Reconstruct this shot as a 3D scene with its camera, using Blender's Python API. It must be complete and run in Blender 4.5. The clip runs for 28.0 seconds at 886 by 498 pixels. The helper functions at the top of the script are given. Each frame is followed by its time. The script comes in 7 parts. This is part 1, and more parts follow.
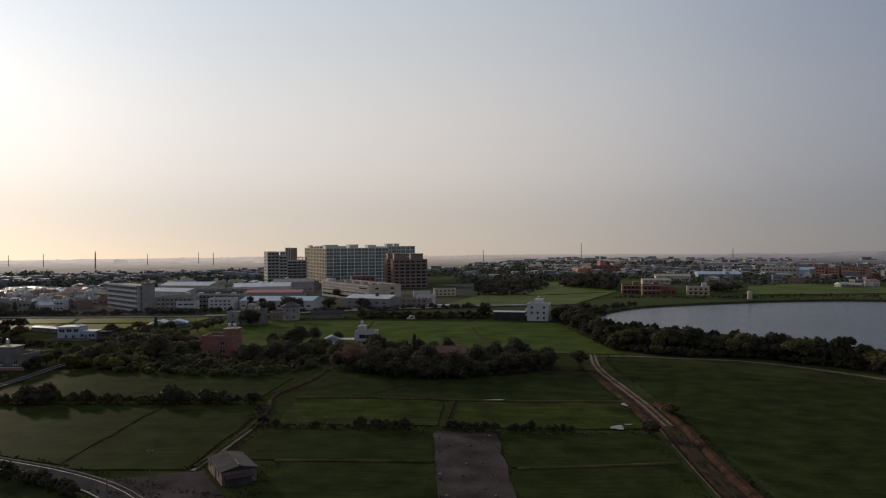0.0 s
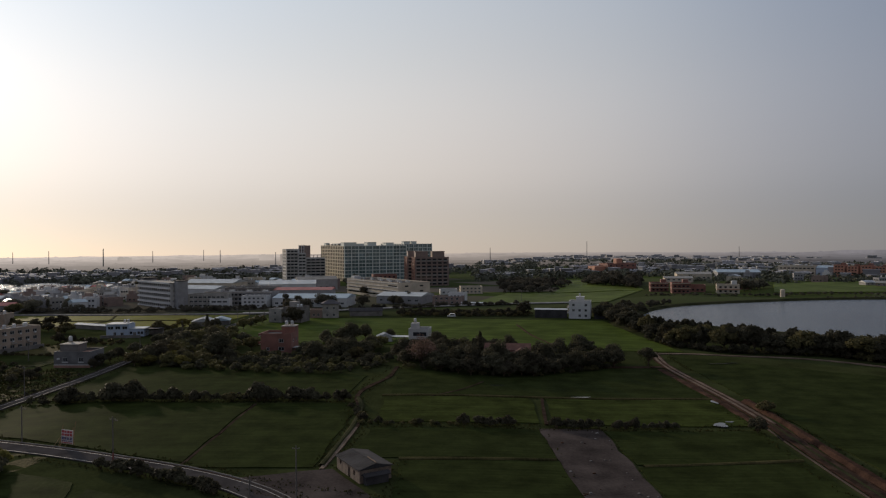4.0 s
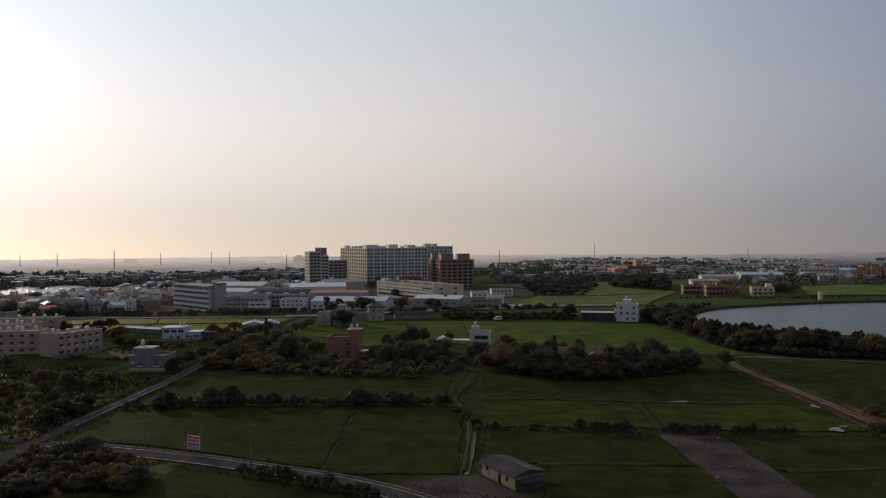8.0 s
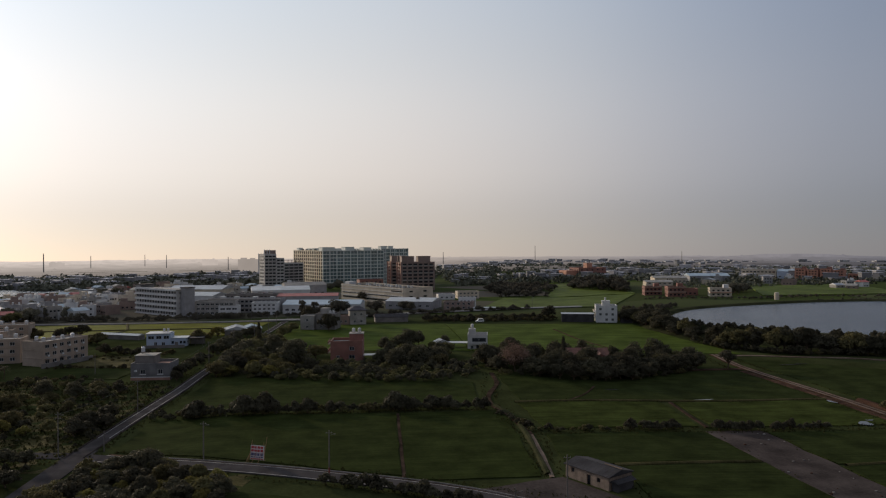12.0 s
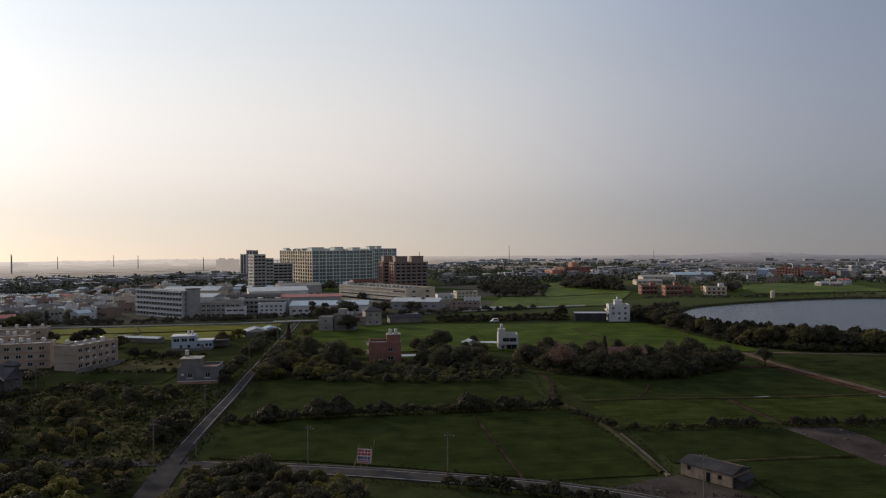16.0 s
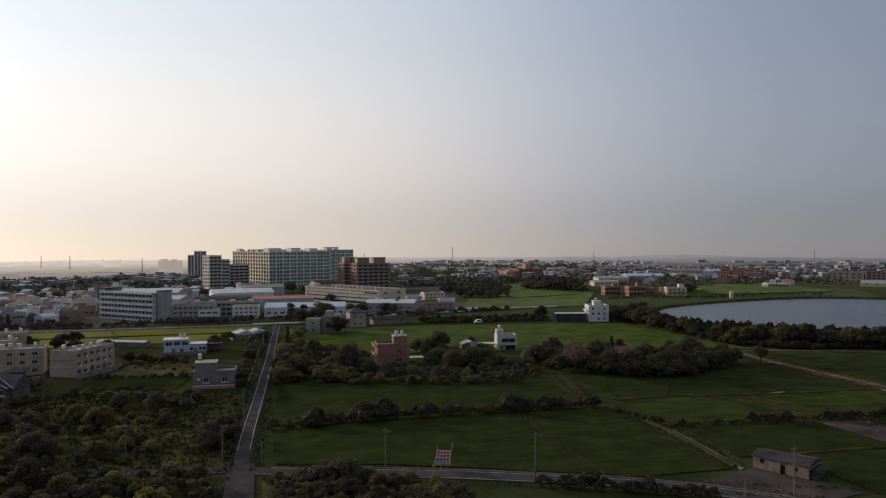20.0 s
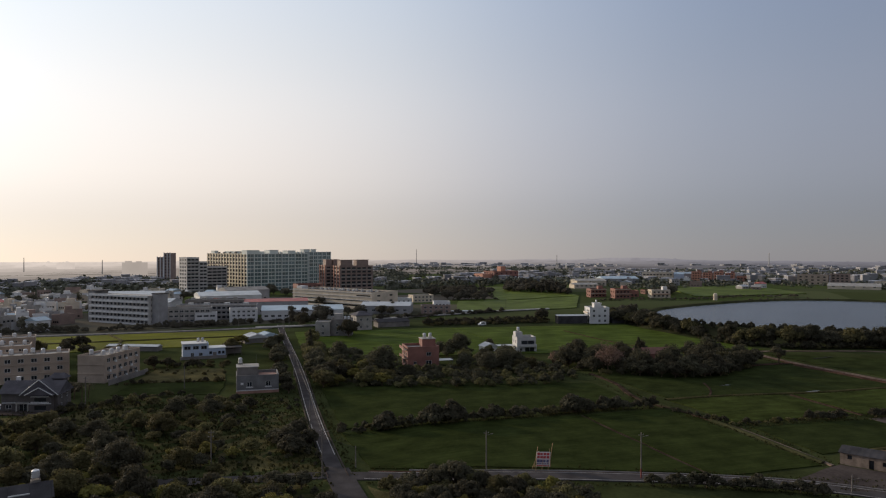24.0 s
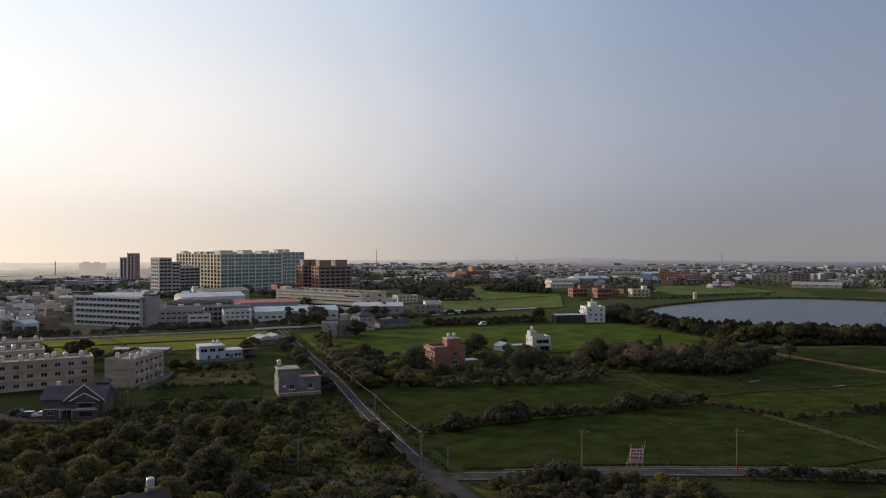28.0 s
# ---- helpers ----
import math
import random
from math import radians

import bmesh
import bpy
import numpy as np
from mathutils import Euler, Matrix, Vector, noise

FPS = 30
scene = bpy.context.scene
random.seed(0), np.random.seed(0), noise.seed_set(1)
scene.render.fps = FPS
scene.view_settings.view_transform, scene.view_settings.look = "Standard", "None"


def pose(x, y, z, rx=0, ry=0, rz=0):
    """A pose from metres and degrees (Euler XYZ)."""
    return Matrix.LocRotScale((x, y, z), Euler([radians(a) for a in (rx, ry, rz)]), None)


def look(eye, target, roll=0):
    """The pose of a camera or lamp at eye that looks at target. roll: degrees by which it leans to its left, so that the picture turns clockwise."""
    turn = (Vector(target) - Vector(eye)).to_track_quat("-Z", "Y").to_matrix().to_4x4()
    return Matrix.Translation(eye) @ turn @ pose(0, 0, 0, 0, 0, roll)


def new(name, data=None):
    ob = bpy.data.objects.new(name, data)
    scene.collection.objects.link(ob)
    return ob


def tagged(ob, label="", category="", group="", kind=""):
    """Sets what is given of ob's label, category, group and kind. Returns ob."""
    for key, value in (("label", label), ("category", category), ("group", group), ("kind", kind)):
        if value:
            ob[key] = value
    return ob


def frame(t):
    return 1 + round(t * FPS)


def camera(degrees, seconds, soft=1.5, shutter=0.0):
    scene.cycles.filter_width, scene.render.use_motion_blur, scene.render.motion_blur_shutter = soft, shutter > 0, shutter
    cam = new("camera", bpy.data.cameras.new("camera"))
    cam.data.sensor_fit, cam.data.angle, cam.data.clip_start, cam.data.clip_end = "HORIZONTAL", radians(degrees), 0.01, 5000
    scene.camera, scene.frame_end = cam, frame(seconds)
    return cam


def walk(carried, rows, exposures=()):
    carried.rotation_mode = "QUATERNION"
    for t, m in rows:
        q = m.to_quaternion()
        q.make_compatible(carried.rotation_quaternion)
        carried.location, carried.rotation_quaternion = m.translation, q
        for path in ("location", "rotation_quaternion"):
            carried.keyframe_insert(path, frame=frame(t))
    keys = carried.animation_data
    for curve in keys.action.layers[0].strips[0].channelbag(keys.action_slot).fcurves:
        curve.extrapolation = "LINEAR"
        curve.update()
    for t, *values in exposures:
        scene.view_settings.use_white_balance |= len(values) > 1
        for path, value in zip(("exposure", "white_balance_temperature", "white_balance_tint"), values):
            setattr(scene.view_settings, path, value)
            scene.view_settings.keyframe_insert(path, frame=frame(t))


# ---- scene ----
cam = camera(63.4, 28.0, 1.2)
PATH = [
    (0, (50.678, -0.928, 41.38), (50.658, 1.071, 41.364), -0.4),
    (0.5, (47.867, -0.891, 41.311), (47.849, 1.109, 41.293), -0.4),
    (1, (44.995, -0.821, 41.252), (44.981, 1.179, 41.232), -0.3),
    (1.5, (42.038, -0.726, 41.207), (42.025, 1.274, 41.188), -0.3),
    (2, (38.975, -0.603, 41.167), (38.964, 1.397, 41.146), -0.3),
    (2.5, (35.851, -0.467, 41.135), (35.841, 1.533, 41.113), -0.3),
    (3, (32.634, -0.332, 41.107), (32.626, 1.667, 41.086), -0.3),
    (3.5, (29.331, -0.209, 41.137), (29.324, 1.79, 41.115), -0.3),
    (5.5, (15.996, 0.266, 41.469), (15.994, 2.266, 41.45), -0.3),
    (6, (12.658, 0.46, 41.511), (12.657, 2.46, 41.493), -0.2),
    (6.5, (9.357, 0.598, 41.538), (9.356, 2.598, 41.521), -0.2),
    (7, (5.979, 0.717, 41.602), (5.98, 2.716, 41.585), -0.2),
    (7.5, (2.527, 0.808, 41.671), (2.53, 2.808, 41.655), -0.2),
    (8, (-0.921, 0.864, 41.727), (-0.917, 2.864, 41.711), -0.3),
    (8.5, (-4.319, 0.889, 41.783), (-4.311, 2.889, 41.767), -0.2),
    (9, (-7.762, 1.066, 41.859), (-7.719, 3.065, 41.844), -0.2),
    (9.5, (-11.261, 1.327, 41.914), (-11.176, 3.325, 41.902), -0.1),
    (10, (-14.768, 1.656, 41.935), (-14.643, 3.652, 41.921), -0.3),
    (10.5, (-18.245, 1.987, 41.956), (-18.08, 3.98, 41.944), -0.2),
    (11, (-21.675, 2.292, 42.0), (-21.48, 4.283, 41.988), -0.3),
    (11.5, (-25.14, 2.517, 42.043), (-24.943, 4.507, 42.031), -0.3),
    (12, (-28.659, 2.773, 42.093), (-28.462, 4.763, 42.082), -0.3),
    (12.5, (-32.17, 3.058, 42.138), (-31.973, 5.049, 42.127), -0.3),
    (13, (-35.638, 3.398, 42.19), (-35.441, 5.388, 42.18), -0.3),
    (13.5, (-39.072, 3.794, 42.232), (-38.875, 5.784, 42.221), -0.4),
    (15.5, (-53.072, 5.754, 42.549), (-52.816, 7.737, 42.536), -0.4),
    (16, (-56.576, 6.245, 42.612), (-56.276, 8.223, 42.599), -0.4),
    (16.5, (-60.126, 6.723, 42.692), (-59.782, 8.694, 42.679), -0.3),
    (17, (-63.715, 7.185, 42.748), (-63.327, 9.147, 42.737), -0.3),
    (17.5, (-67.288, 7.732, 42.76), (-66.861, 9.686, 42.75), -0.2),
    (18, (-70.823, 8.43, 42.762), (-70.39, 10.383, 42.752), -0.2),
    (18.5, (-74.264, 9.208, 42.753), (-73.831, 11.161, 42.743), -0.2),
    (19, (-77.652, 9.957, 42.739), (-77.204, 11.906, 42.729), -0.2),
    (19.5, (-81.086, 10.714, 42.716), (-80.619, 12.658, 42.707), -0.2),
    (20, (-84.576, 11.498, 42.704), (-84.089, 13.438, 42.694), -0.2),
    (20.5, (-88.069, 12.305, 42.697), (-87.563, 14.24, 42.689), -0.1),
    (21, (-91.504, 13.147, 42.675), (-90.98, 15.077, 42.668), -0.1),
    (21.5, (-94.942, 14.048, 42.684), (-94.404, 15.974, 42.677), -0.1),
    (23.5, (-108.839, 17.986, 42.745), (-108.239, 19.894, 42.741), -0.1),
    (24, (-112.255, 19.073, 42.744), (-111.64, 20.976, 42.741), -0.0),
    (24.5, (-115.629, 20.225, 42.724), (-115.0, 22.123, 42.721), -0.0),
    (25, (-118.995, 21.457, 42.704), (-118.35, 23.35, 42.701), -0.0),
    (25.5, (-122.292, 22.666, 42.678), (-121.632, 24.554, 42.676), -0.0),
    (26, (-125.612, 23.948, 42.651), (-124.937, 25.83, 42.649), -0.0),
    (26.5, (-128.949, 25.269, 42.608), (-128.258, 27.146, 42.606), 0.0),
    (27, (-132.327, 26.615, 42.555), (-131.616, 28.484, 42.553), -0.1),
    (27.5, (-135.653, 27.942, 42.531), (-134.923, 29.804, 42.529), -0.0),
    (28, (-138.91, 29.221, 42.519), (-138.16, 31.075, 42.517), -0.0),
]
walk(cam, [(t, look(eye, target, roll)) for t, eye, target, roll in PATH],
     exposures=((0, -0.49), (6, -0.42), (12, -0.28), (18, -0.12), (24, 0.04), (28, 0.12)))

# ---- sky, sun ----
SUN_AZ, SUN_EL = 38.0, 12.0          # degrees left of +y, above the horizon
sun_way = Vector((-math.sin(radians(SUN_AZ)) * math.cos(radians(SUN_EL)), math.cos(radians(SUN_AZ)) * math.cos(radians(SUN_EL)), math.sin(radians(SUN_EL))))
HAZE_BY_HEIGHT = ((0.0, (0.505, 0.447, 0.422)), (0.06, (0.515, 0.456, 0.438)), (0.12, (0.615, 0.558, 0.533)), (0.20, (0.63, 0.607, 0.603)), (0.28, (0.57, 0.588, 0.622)), (0.38, (0.515, 0.566, 0.645)), (0.7, (0.56, 0.575, 0.605)), (1.0, (0.56, 0.57, 0.59)))
GLOW_BY_ANGLE = ((0.0, (2.2, 2.15, 2.05)), (0.065, (1.84, 1.81, 1.74)), (0.11, (1.60, 1.57, 1.50)), (0.167, (1.42, 1.38, 1.30)), (0.222, (1.25, 1.21, 1.15)), (0.278, (1.02, 1.01, 1.0)), (0.344, (0.69, 0.715, 0.78)), (0.417, (0.455, 0.495, 0.59)), (0.52, (0.37, 0.40, 0.49)), (1.0, (0.72, 0.67, 0.65)))      # by the angle from the sun, in half turns
world = bpy.data.worlds.new("evening_sky")
scene.world = world
world.use_nodes = True
wn, wl = world.node_tree.nodes, world.node_tree.links
wn.clear()


def wnode(kind, **values):
    n = wn.new(kind)
    for k, v in values.items():
        if k == "operation":
            n.operation = v
        elif k == "blend":
            n.blend_type = v
        elif k == "data":
            n.data_type = v
    return n


def wmath(op, a, b=None):
    n = wnode("ShaderNodeMath", operation=op)
    for i, v in enumerate((a, b)):
        if isinstance(v, (int, float)):
            n.inputs[i].default_value = v
        elif v is not None:
            wl.new(v, n.inputs[i])
    return n.outputs[0]


def eased(stops):
    """The same stops with a rounded curve between them."""
    out = []
    for i in range(len(stops) - 1):
        (p0, a), (p1, c) = stops[i], stops[i + 1]
        m0 = [((c[k] - stops[i - 1][1][k]) / (p1 - stops[i - 1][0]) if i else 0.0) for k in range(3)]
        m1 = [((stops[i + 2][1][k] - a[k]) / (stops[i + 2][0] - p0) if i + 2 < len(stops) else 0.0) for k in range(3)]
        for u in (0.0, 0.33, 0.67):
            h0, h1, h2, h3 = 2 * u ** 3 - 3 * u * u + 1, u ** 3 - 2 * u * u + u, 3 * u * u - 2 * u ** 3, u ** 3 - u * u
            out.append((p0 + (p1 - p0) * u, tuple(h0 * a[k] + h1 * (p1 - p0) * m0[k] + h2 * c[k] + h3 * (p1 - p0) * m1[k] for k in range(3))))
    return out + [stops[-1]]


def wramp(value, stops):
    n = wnode("ShaderNodeValToRGB")
    wl.new(value, n.inputs["Fac"])
    stops = eased(stops)
    e = n.color_ramp.elements
    e[0].position, e[0].color = stops[0][0], (*stops[0][1], 1)
    e[1].position, e[1].color = stops[-1][0], (*stops[-1][1], 1)
    for p, c in stops[1:-1]:
        e.new(p).color = (*c, 1)
    return n.outputs["Color"]


w_out, w_bg, w_sky = wn.new("ShaderNodeOutputWorld"), wn.new("ShaderNodeBackground"), wn.new("ShaderNodeTexSky")
w_co, w_add, w_nrm = wn.new("ShaderNodeTexCoord"), wnode("ShaderNodeVectorMath", operation="ADD"), wnode("ShaderNodeVectorMath", operation="NORMALIZE")
w_add.inputs[1].default_value = (0, 0, 0.020)      # the land falls away, so the skyline lies a little low
w_sky.sky_type, w_sky.sun_disc = "NISHITA", False
w_sky.sun_elevation, w_sky.sun_rotation = radians(SUN_EL), radians(-SUN_AZ)
w_sky.air_density, w_sky.dust_density, w_sky.ozone_density, w_sky.altitude = 1.0, 0.4, 3.0, 100
wl.new(w_co.outputs["Generated"], w_add.inputs[0])
wl.new(w_add.outputs[0], w_nrm.inputs[0])
wl.new(w_nrm.outputs[0], w_sky.inputs["Vector"])
# evening haze: warm and pale low down, blue-grey higher, brighter towards the sun
w_sep, w_dot = wn.new("ShaderNodeSeparateXYZ"), wnode("ShaderNodeVectorMath", operation="DOT_PRODUCT")
wl.new(w_nrm.outputs[0], w_sep.inputs[0])
wl.new(w_nrm.outputs[0], w_dot.inputs[0])
w_dot.inputs[1].default_value = sun_way
up = wmath("MAXIMUM", w_sep.outputs["Z"], 0.0)
away = wmath("DIVIDE", wmath("ARCCOSINE", w_dot.outputs["Value"]), math.pi)
veil = wramp(up, HAZE_BY_HEIGHT)
glow = wramp(away, GLOW_BY_ANGLE)
w_mul, w_mix = wnode("ShaderNodeMix", data="RGBA", blend="MULTIPLY"), wnode("ShaderNodeMix", data="RGBA", blend="ADD")
w_mul.inputs[0].default_value = 1.0
wl.new(veil, w_mul.inputs[6])
wl.new(glow, w_mul.inputs[7])
w_mix.inputs[0].default_value = 1.0
w_scale = wnode("ShaderNodeMix", data="RGBA")
w_scale.inputs[0].default_value = 0.02
w_scale.inputs[6].default_value = (0, 0, 0, 1)
wl.new(w_sky.outputs[0], w_scale.inputs[7])
wl.new(w_mul.outputs[2], w_mix.inputs[6])
wl.new(w_scale.outputs[2], w_mix.inputs[7])
wl.new(w_mix.outputs[2], w_bg.inputs["Color"])
w_bg.inputs["Strength"].default_value = 1.0
wl.new(w_bg.outputs[0], w_out.inputs["Surface"])
sun = new("sun", bpy.data.lights.new("sun", "SUN"))
sun.data.energy, sun.data.angle, sun.data.color = 2.9, radians(3.0), (1.0, 0.82, 0.62)
sun.matrix_world = look((0, 0, 300), Vector((0, 0, 300)) - sun_way)


# ---- materials ----
def material(name, color, rough=0.8, vary=0.25, scale=0.4, fine=6.0, bump=0.0, tint=None, island=0.0, metal=0.0, spec=0.5, through_light=0.0, coat=0.0):
    """Principled surface with two scales of colour variation, per-object variation and a fine relief."""
    m = bpy.data.materials.new(name)
    m.use_nodes = True
    n, l = m.node_tree.nodes, m.node_tree.links
    b = n["Principled BSDF"]
    b.inputs["Roughness"].default_value, b.inputs["Metallic"].default_value = rough, metal
    b.inputs["Specular IOR Level"].default_value = spec
    b.inputs["Coat Weight"].default_value = coat
    co = n.new("ShaderNodeNewGeometry")
    big, small = n.new("ShaderNodeTexNoise"), n.new("ShaderNodeTexNoise")
    big.inputs["Scale"].default_value, small.inputs["Scale"].default_value = scale, fine
    big.inputs["Detail"].default_value, small.inputs["Detail"].default_value = 5, 3
    for t in (big, small):
        l.new(co.outputs["Position"], t.inputs["Vector"])
    mix = n.new("ShaderNodeMix")
    mix.data_type = "RGBA"
    dark = tuple(c * (1 - vary) for c in color)
    light = tint or tuple(min(1, c * (1 + vary)) for c in color)
    mix.inputs[6].default_value, mix.inputs[7].default_value = (*dark, 1), (*light, 1)
    ramp = n.new("ShaderNodeMapRange")
    ramp.inputs["From Min"].default_value, ramp.inputs["From Max"].default_value = 0.3, 0.7
    addn = n.new("ShaderNodeMath")
    addn.operation = "MULTIPLY_ADD"
    l.new(small.outputs["Fac"], addn.inputs[0])
    addn.inputs[1].default_value = 0.35
    l.new(big.outputs["Fac"], addn.inputs[2])
    sub = n.new("ShaderNodeMath")
    sub.operation = "SUBTRACT"
    l.new(addn.outputs[0], sub.inputs[0])
    sub.inputs[1].default_value = 0.175
    l.new(sub.outputs[0], ramp.inputs["Value"])
    l.new(ramp.outputs[0], mix.inputs[0])
    hue = n.new("ShaderNodeHueSaturation")
    l.new(mix.outputs[2], hue.inputs["Color"])
    if island:
        info = n.new("ShaderNodeObjectInfo")
        tot = n.new("ShaderNodeMath")
        tot.operation = "ADD"
        l.new(co.outputs["Random Per Island"], tot.inputs[0])
        l.new(info.outputs["Random"], tot.inputs[1])
        mr = n.new("ShaderNodeMapRange")
        mr.inputs["From Max"].default_value = 2.0
        mr.inputs["To Min"].default_value, mr.inputs["To Max"].default_value = 1 - island, 1 + island
        l.new(tot.outputs[0], mr.inputs["Value"])
        l.new(mr.outputs[0], hue.inputs["Value"])
        mh = n.new("ShaderNodeMapRange")
        mh.inputs["To Min"].default_value, mh.inputs["To Max"].default_value = 0.5 - 0.035 * island, 0.5 + 0.035 * island
        l.new(info.outputs["Random"], mh.inputs["Value"])
        l.new(mh.outputs[0], hue.inputs["Hue"])
    l.new(hue.outputs[0], b.inputs["Base Color"])
    if bump:
        bp = n.new("ShaderNodeBump")
        bp.inputs["Strength"].default_value, bp.inputs["Distance"].default_value = 0.6, bump
        l.new(small.outputs["Fac"], bp.inputs["Height"])
        l.new(bp.outputs[0], b.inputs["Normal"])
    if through_light:
        tr, ms = n.new("ShaderNodeBsdfTranslucent"), n.new("ShaderNodeMixShader")
        l.new(hue.outputs[0], tr.inputs["Color"])
        ms.inputs[0].default_value = through_light
        l.new(b.outputs[0], ms.inputs[1])
        l.new(tr.outputs[0], ms.inputs[2])
        l.new(ms.outputs[0], n["Material Output"].inputs["Surface"])
    return m


def stripes(m, scale, angle, amount):
    """Crop rows: a soft wave laid over the base colour of a field."""
    n, l = m.node_tree.nodes, m.node_tree.links
    b = n["Principled BSDF"]
    src = b.inputs["Base Color"].links[0].from_socket
    co, mp, wv = n.new("ShaderNodeNewGeometry"), n.new("ShaderNodeMapping"), n.new("ShaderNodeTexNoise")
    mp.inputs["Rotation"].default_value = (0, 0, radians(angle))
    mp.inputs["Scale"].default_value = (0.06, scale, 0.02)
    wv.inputs["Scale"].default_value, wv.inputs["Detail"].default_value = 1.0, 4
    mx, mr = n.new("ShaderNodeMix"), n.new("ShaderNodeMapRange")
    mx.data_type, mx.blend_type = "RGBA", "MULTIPLY"
    mr.inputs["From Min"].default_value, mr.inputs["From Max"].default_value = 0.35, 0.65
    mr.inputs["To Min"].default_value, mr.inputs["To Max"].default_value = 1 - amount, 1 + amount
    l.new(co.outputs["Position"], mp.inputs["Vector"])
    l.new(mp.outputs[0], wv.inputs["Vector"])
    l.new(wv.outputs["Fac"], mr.inputs["Value"])
    mx.inputs[0].default_value = 1.0
    l.new(src, mx.inputs[6])
    l.new(mr.outputs[0], mx.inputs[7])
    l.new(mx.outputs[2], b.inputs["Base Color"])
    return m


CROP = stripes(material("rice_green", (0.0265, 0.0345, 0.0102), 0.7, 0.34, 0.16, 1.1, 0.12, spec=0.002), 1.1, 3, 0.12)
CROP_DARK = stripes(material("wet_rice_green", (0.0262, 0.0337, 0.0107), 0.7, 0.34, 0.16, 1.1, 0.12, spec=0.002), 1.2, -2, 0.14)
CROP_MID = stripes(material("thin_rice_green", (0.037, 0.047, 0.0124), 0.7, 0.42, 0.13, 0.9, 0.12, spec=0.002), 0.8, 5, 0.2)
# sun shining through the rice is painted in as a brighter base colour
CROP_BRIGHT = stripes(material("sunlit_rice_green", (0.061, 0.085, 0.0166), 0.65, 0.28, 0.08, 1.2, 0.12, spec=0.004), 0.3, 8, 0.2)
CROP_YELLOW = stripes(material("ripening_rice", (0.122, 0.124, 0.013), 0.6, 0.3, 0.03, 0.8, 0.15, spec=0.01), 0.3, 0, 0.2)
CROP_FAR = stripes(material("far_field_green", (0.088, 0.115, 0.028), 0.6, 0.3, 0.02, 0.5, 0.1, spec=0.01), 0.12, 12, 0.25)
SCRUB = material("scrub_grass", (0.064, 0.062, 0.026), 0.7, 0.5, 0.12, 2.0, 0.3, tint=(0.11, 0.095, 0.042), spec=0.004)
EARTH = material("red_earth", (0.054, 0.030, 0.022), 0.9, 0.45, 0.3, 3.0, 0.25, tint=(0.085, 0.048, 0.034), spec=0.02)
DIRT = material("pale_dirt_track", (0.13, 0.092, 0.069), 0.8, 0.35, 0.25, 3.0, 0.1, tint=(0.21, 0.158, 0.122), spec=0.05)
MUD = material("dark_wet_mud", (0.044, 0.031, 0.024), 0.85, 0.45, 0.25, 2.5, 0.12, tint=(0.076, 0.053, 0.040), spec=0.0)
BANK = material("dark_bank_grass", (0.034, 0.040, 0.019), 0.8, 0.4, 0.1, 1.5, 0.3, tint=(0.055, 0.055, 0.028), spec=0.004)
STONE = material("rough_field_stone", (0.205, 0.155, 0.122), 0.9, 0.35, 0.8, 5.0, 0.05)
PALETILE = material("pale_grey_facade_tile", (0.44, 0.43, 0.42), 0.7, 0.15, 0.2, 5.0)
ASPHALT = material("worn_asphalt", (0.066, 0.060, 0.060), 0.85, 0.25, 0.3, 8.0, 0.02, spec=0.0)
LOTFLOOR = material("old_concrete_slab", (0.058, 0.048, 0.045), 0.9, 0.35, 0.12, 2.0, 0.03, tint=(0.100, 0.082, 0.075), spec=0.0)
PAINT = material("white_road_paint", (0.30, 0.285, 0.27), 0.7, 0.3, 0.6, 9.0)
CONCRETE = material("weathered_concrete", (0.30, 0.285, 0.265), 0.85, 0.25, 0.25, 5.0, 0.01)
DARKCONC = material("stained_concrete", (0.17, 0.155, 0.145), 0.9, 0.3, 0.3, 4.0, 0.02)
CREAM = material("cream_render", (0.50, 0.43, 0.34), 0.85, 0.16, 0.2, 4.0, 0.01)
BEIGE = material("weathered_beige_render", (0.34, 0.27, 0.215), 0.85, 0.22, 0.2, 4.0, 0.01)
WHITE = material("white_wall_tile", (0.55, 0.55, 0.55), 0.6, 0.10, 0.25, 5.0)
BLUEWHITE = material("pale_blue_sheet", (0.36, 0.43, 0.54), 0.55, 0.10, 0.25, 5.0)
BLUEROOF = material("pale_blue_metal_roof", (0.34, 0.43, 0.50), 0.45, 0.12, 0.15, 4.0)
SILVER = material("weathered_sheet_metal", (0.42, 0.43, 0.44), 0.4, 0.18, 0.2, 3.0, metal=0.3)
REDROOF = material("faded_red_metal_roof", (0.42, 0.12, 0.10), 0.6, 0.2, 0.2, 3.0)
BRICK = material("red_brick_tile", (0.22, 0.10, 0.078), 0.8, 0.2, 0.3, 7.0, 0.01)
BROWN = material("brown_facade_tile", (0.24, 0.175, 0.15), 0.75, 0.2, 0.2, 5.0)
ORANGE = material("orange_and_sunlit_brick", (0.42, 0.20, 0.135), 0.8, 0.2, 0.2, 5.0)
PINKBAND = material("brick_plinth", (0.30, 0.17, 0.13), 0.85, 0.25, 0.4, 5.0)
GREYHOUSE = material("stained_grey_render", (0.15, 0.147, 0.15), 0.85, 0.3, 0.3, 4.0, 0.01)
GREYWALL = material("grey_render", (0.28, 0.275, 0.28), 0.85, 0.15, 0.3, 4.0, 0.01)
TEALWALL = material("grey_green_cladding", (0.60, 0.64, 0.60), 0.6, 0.10, 0.1, 3.0)
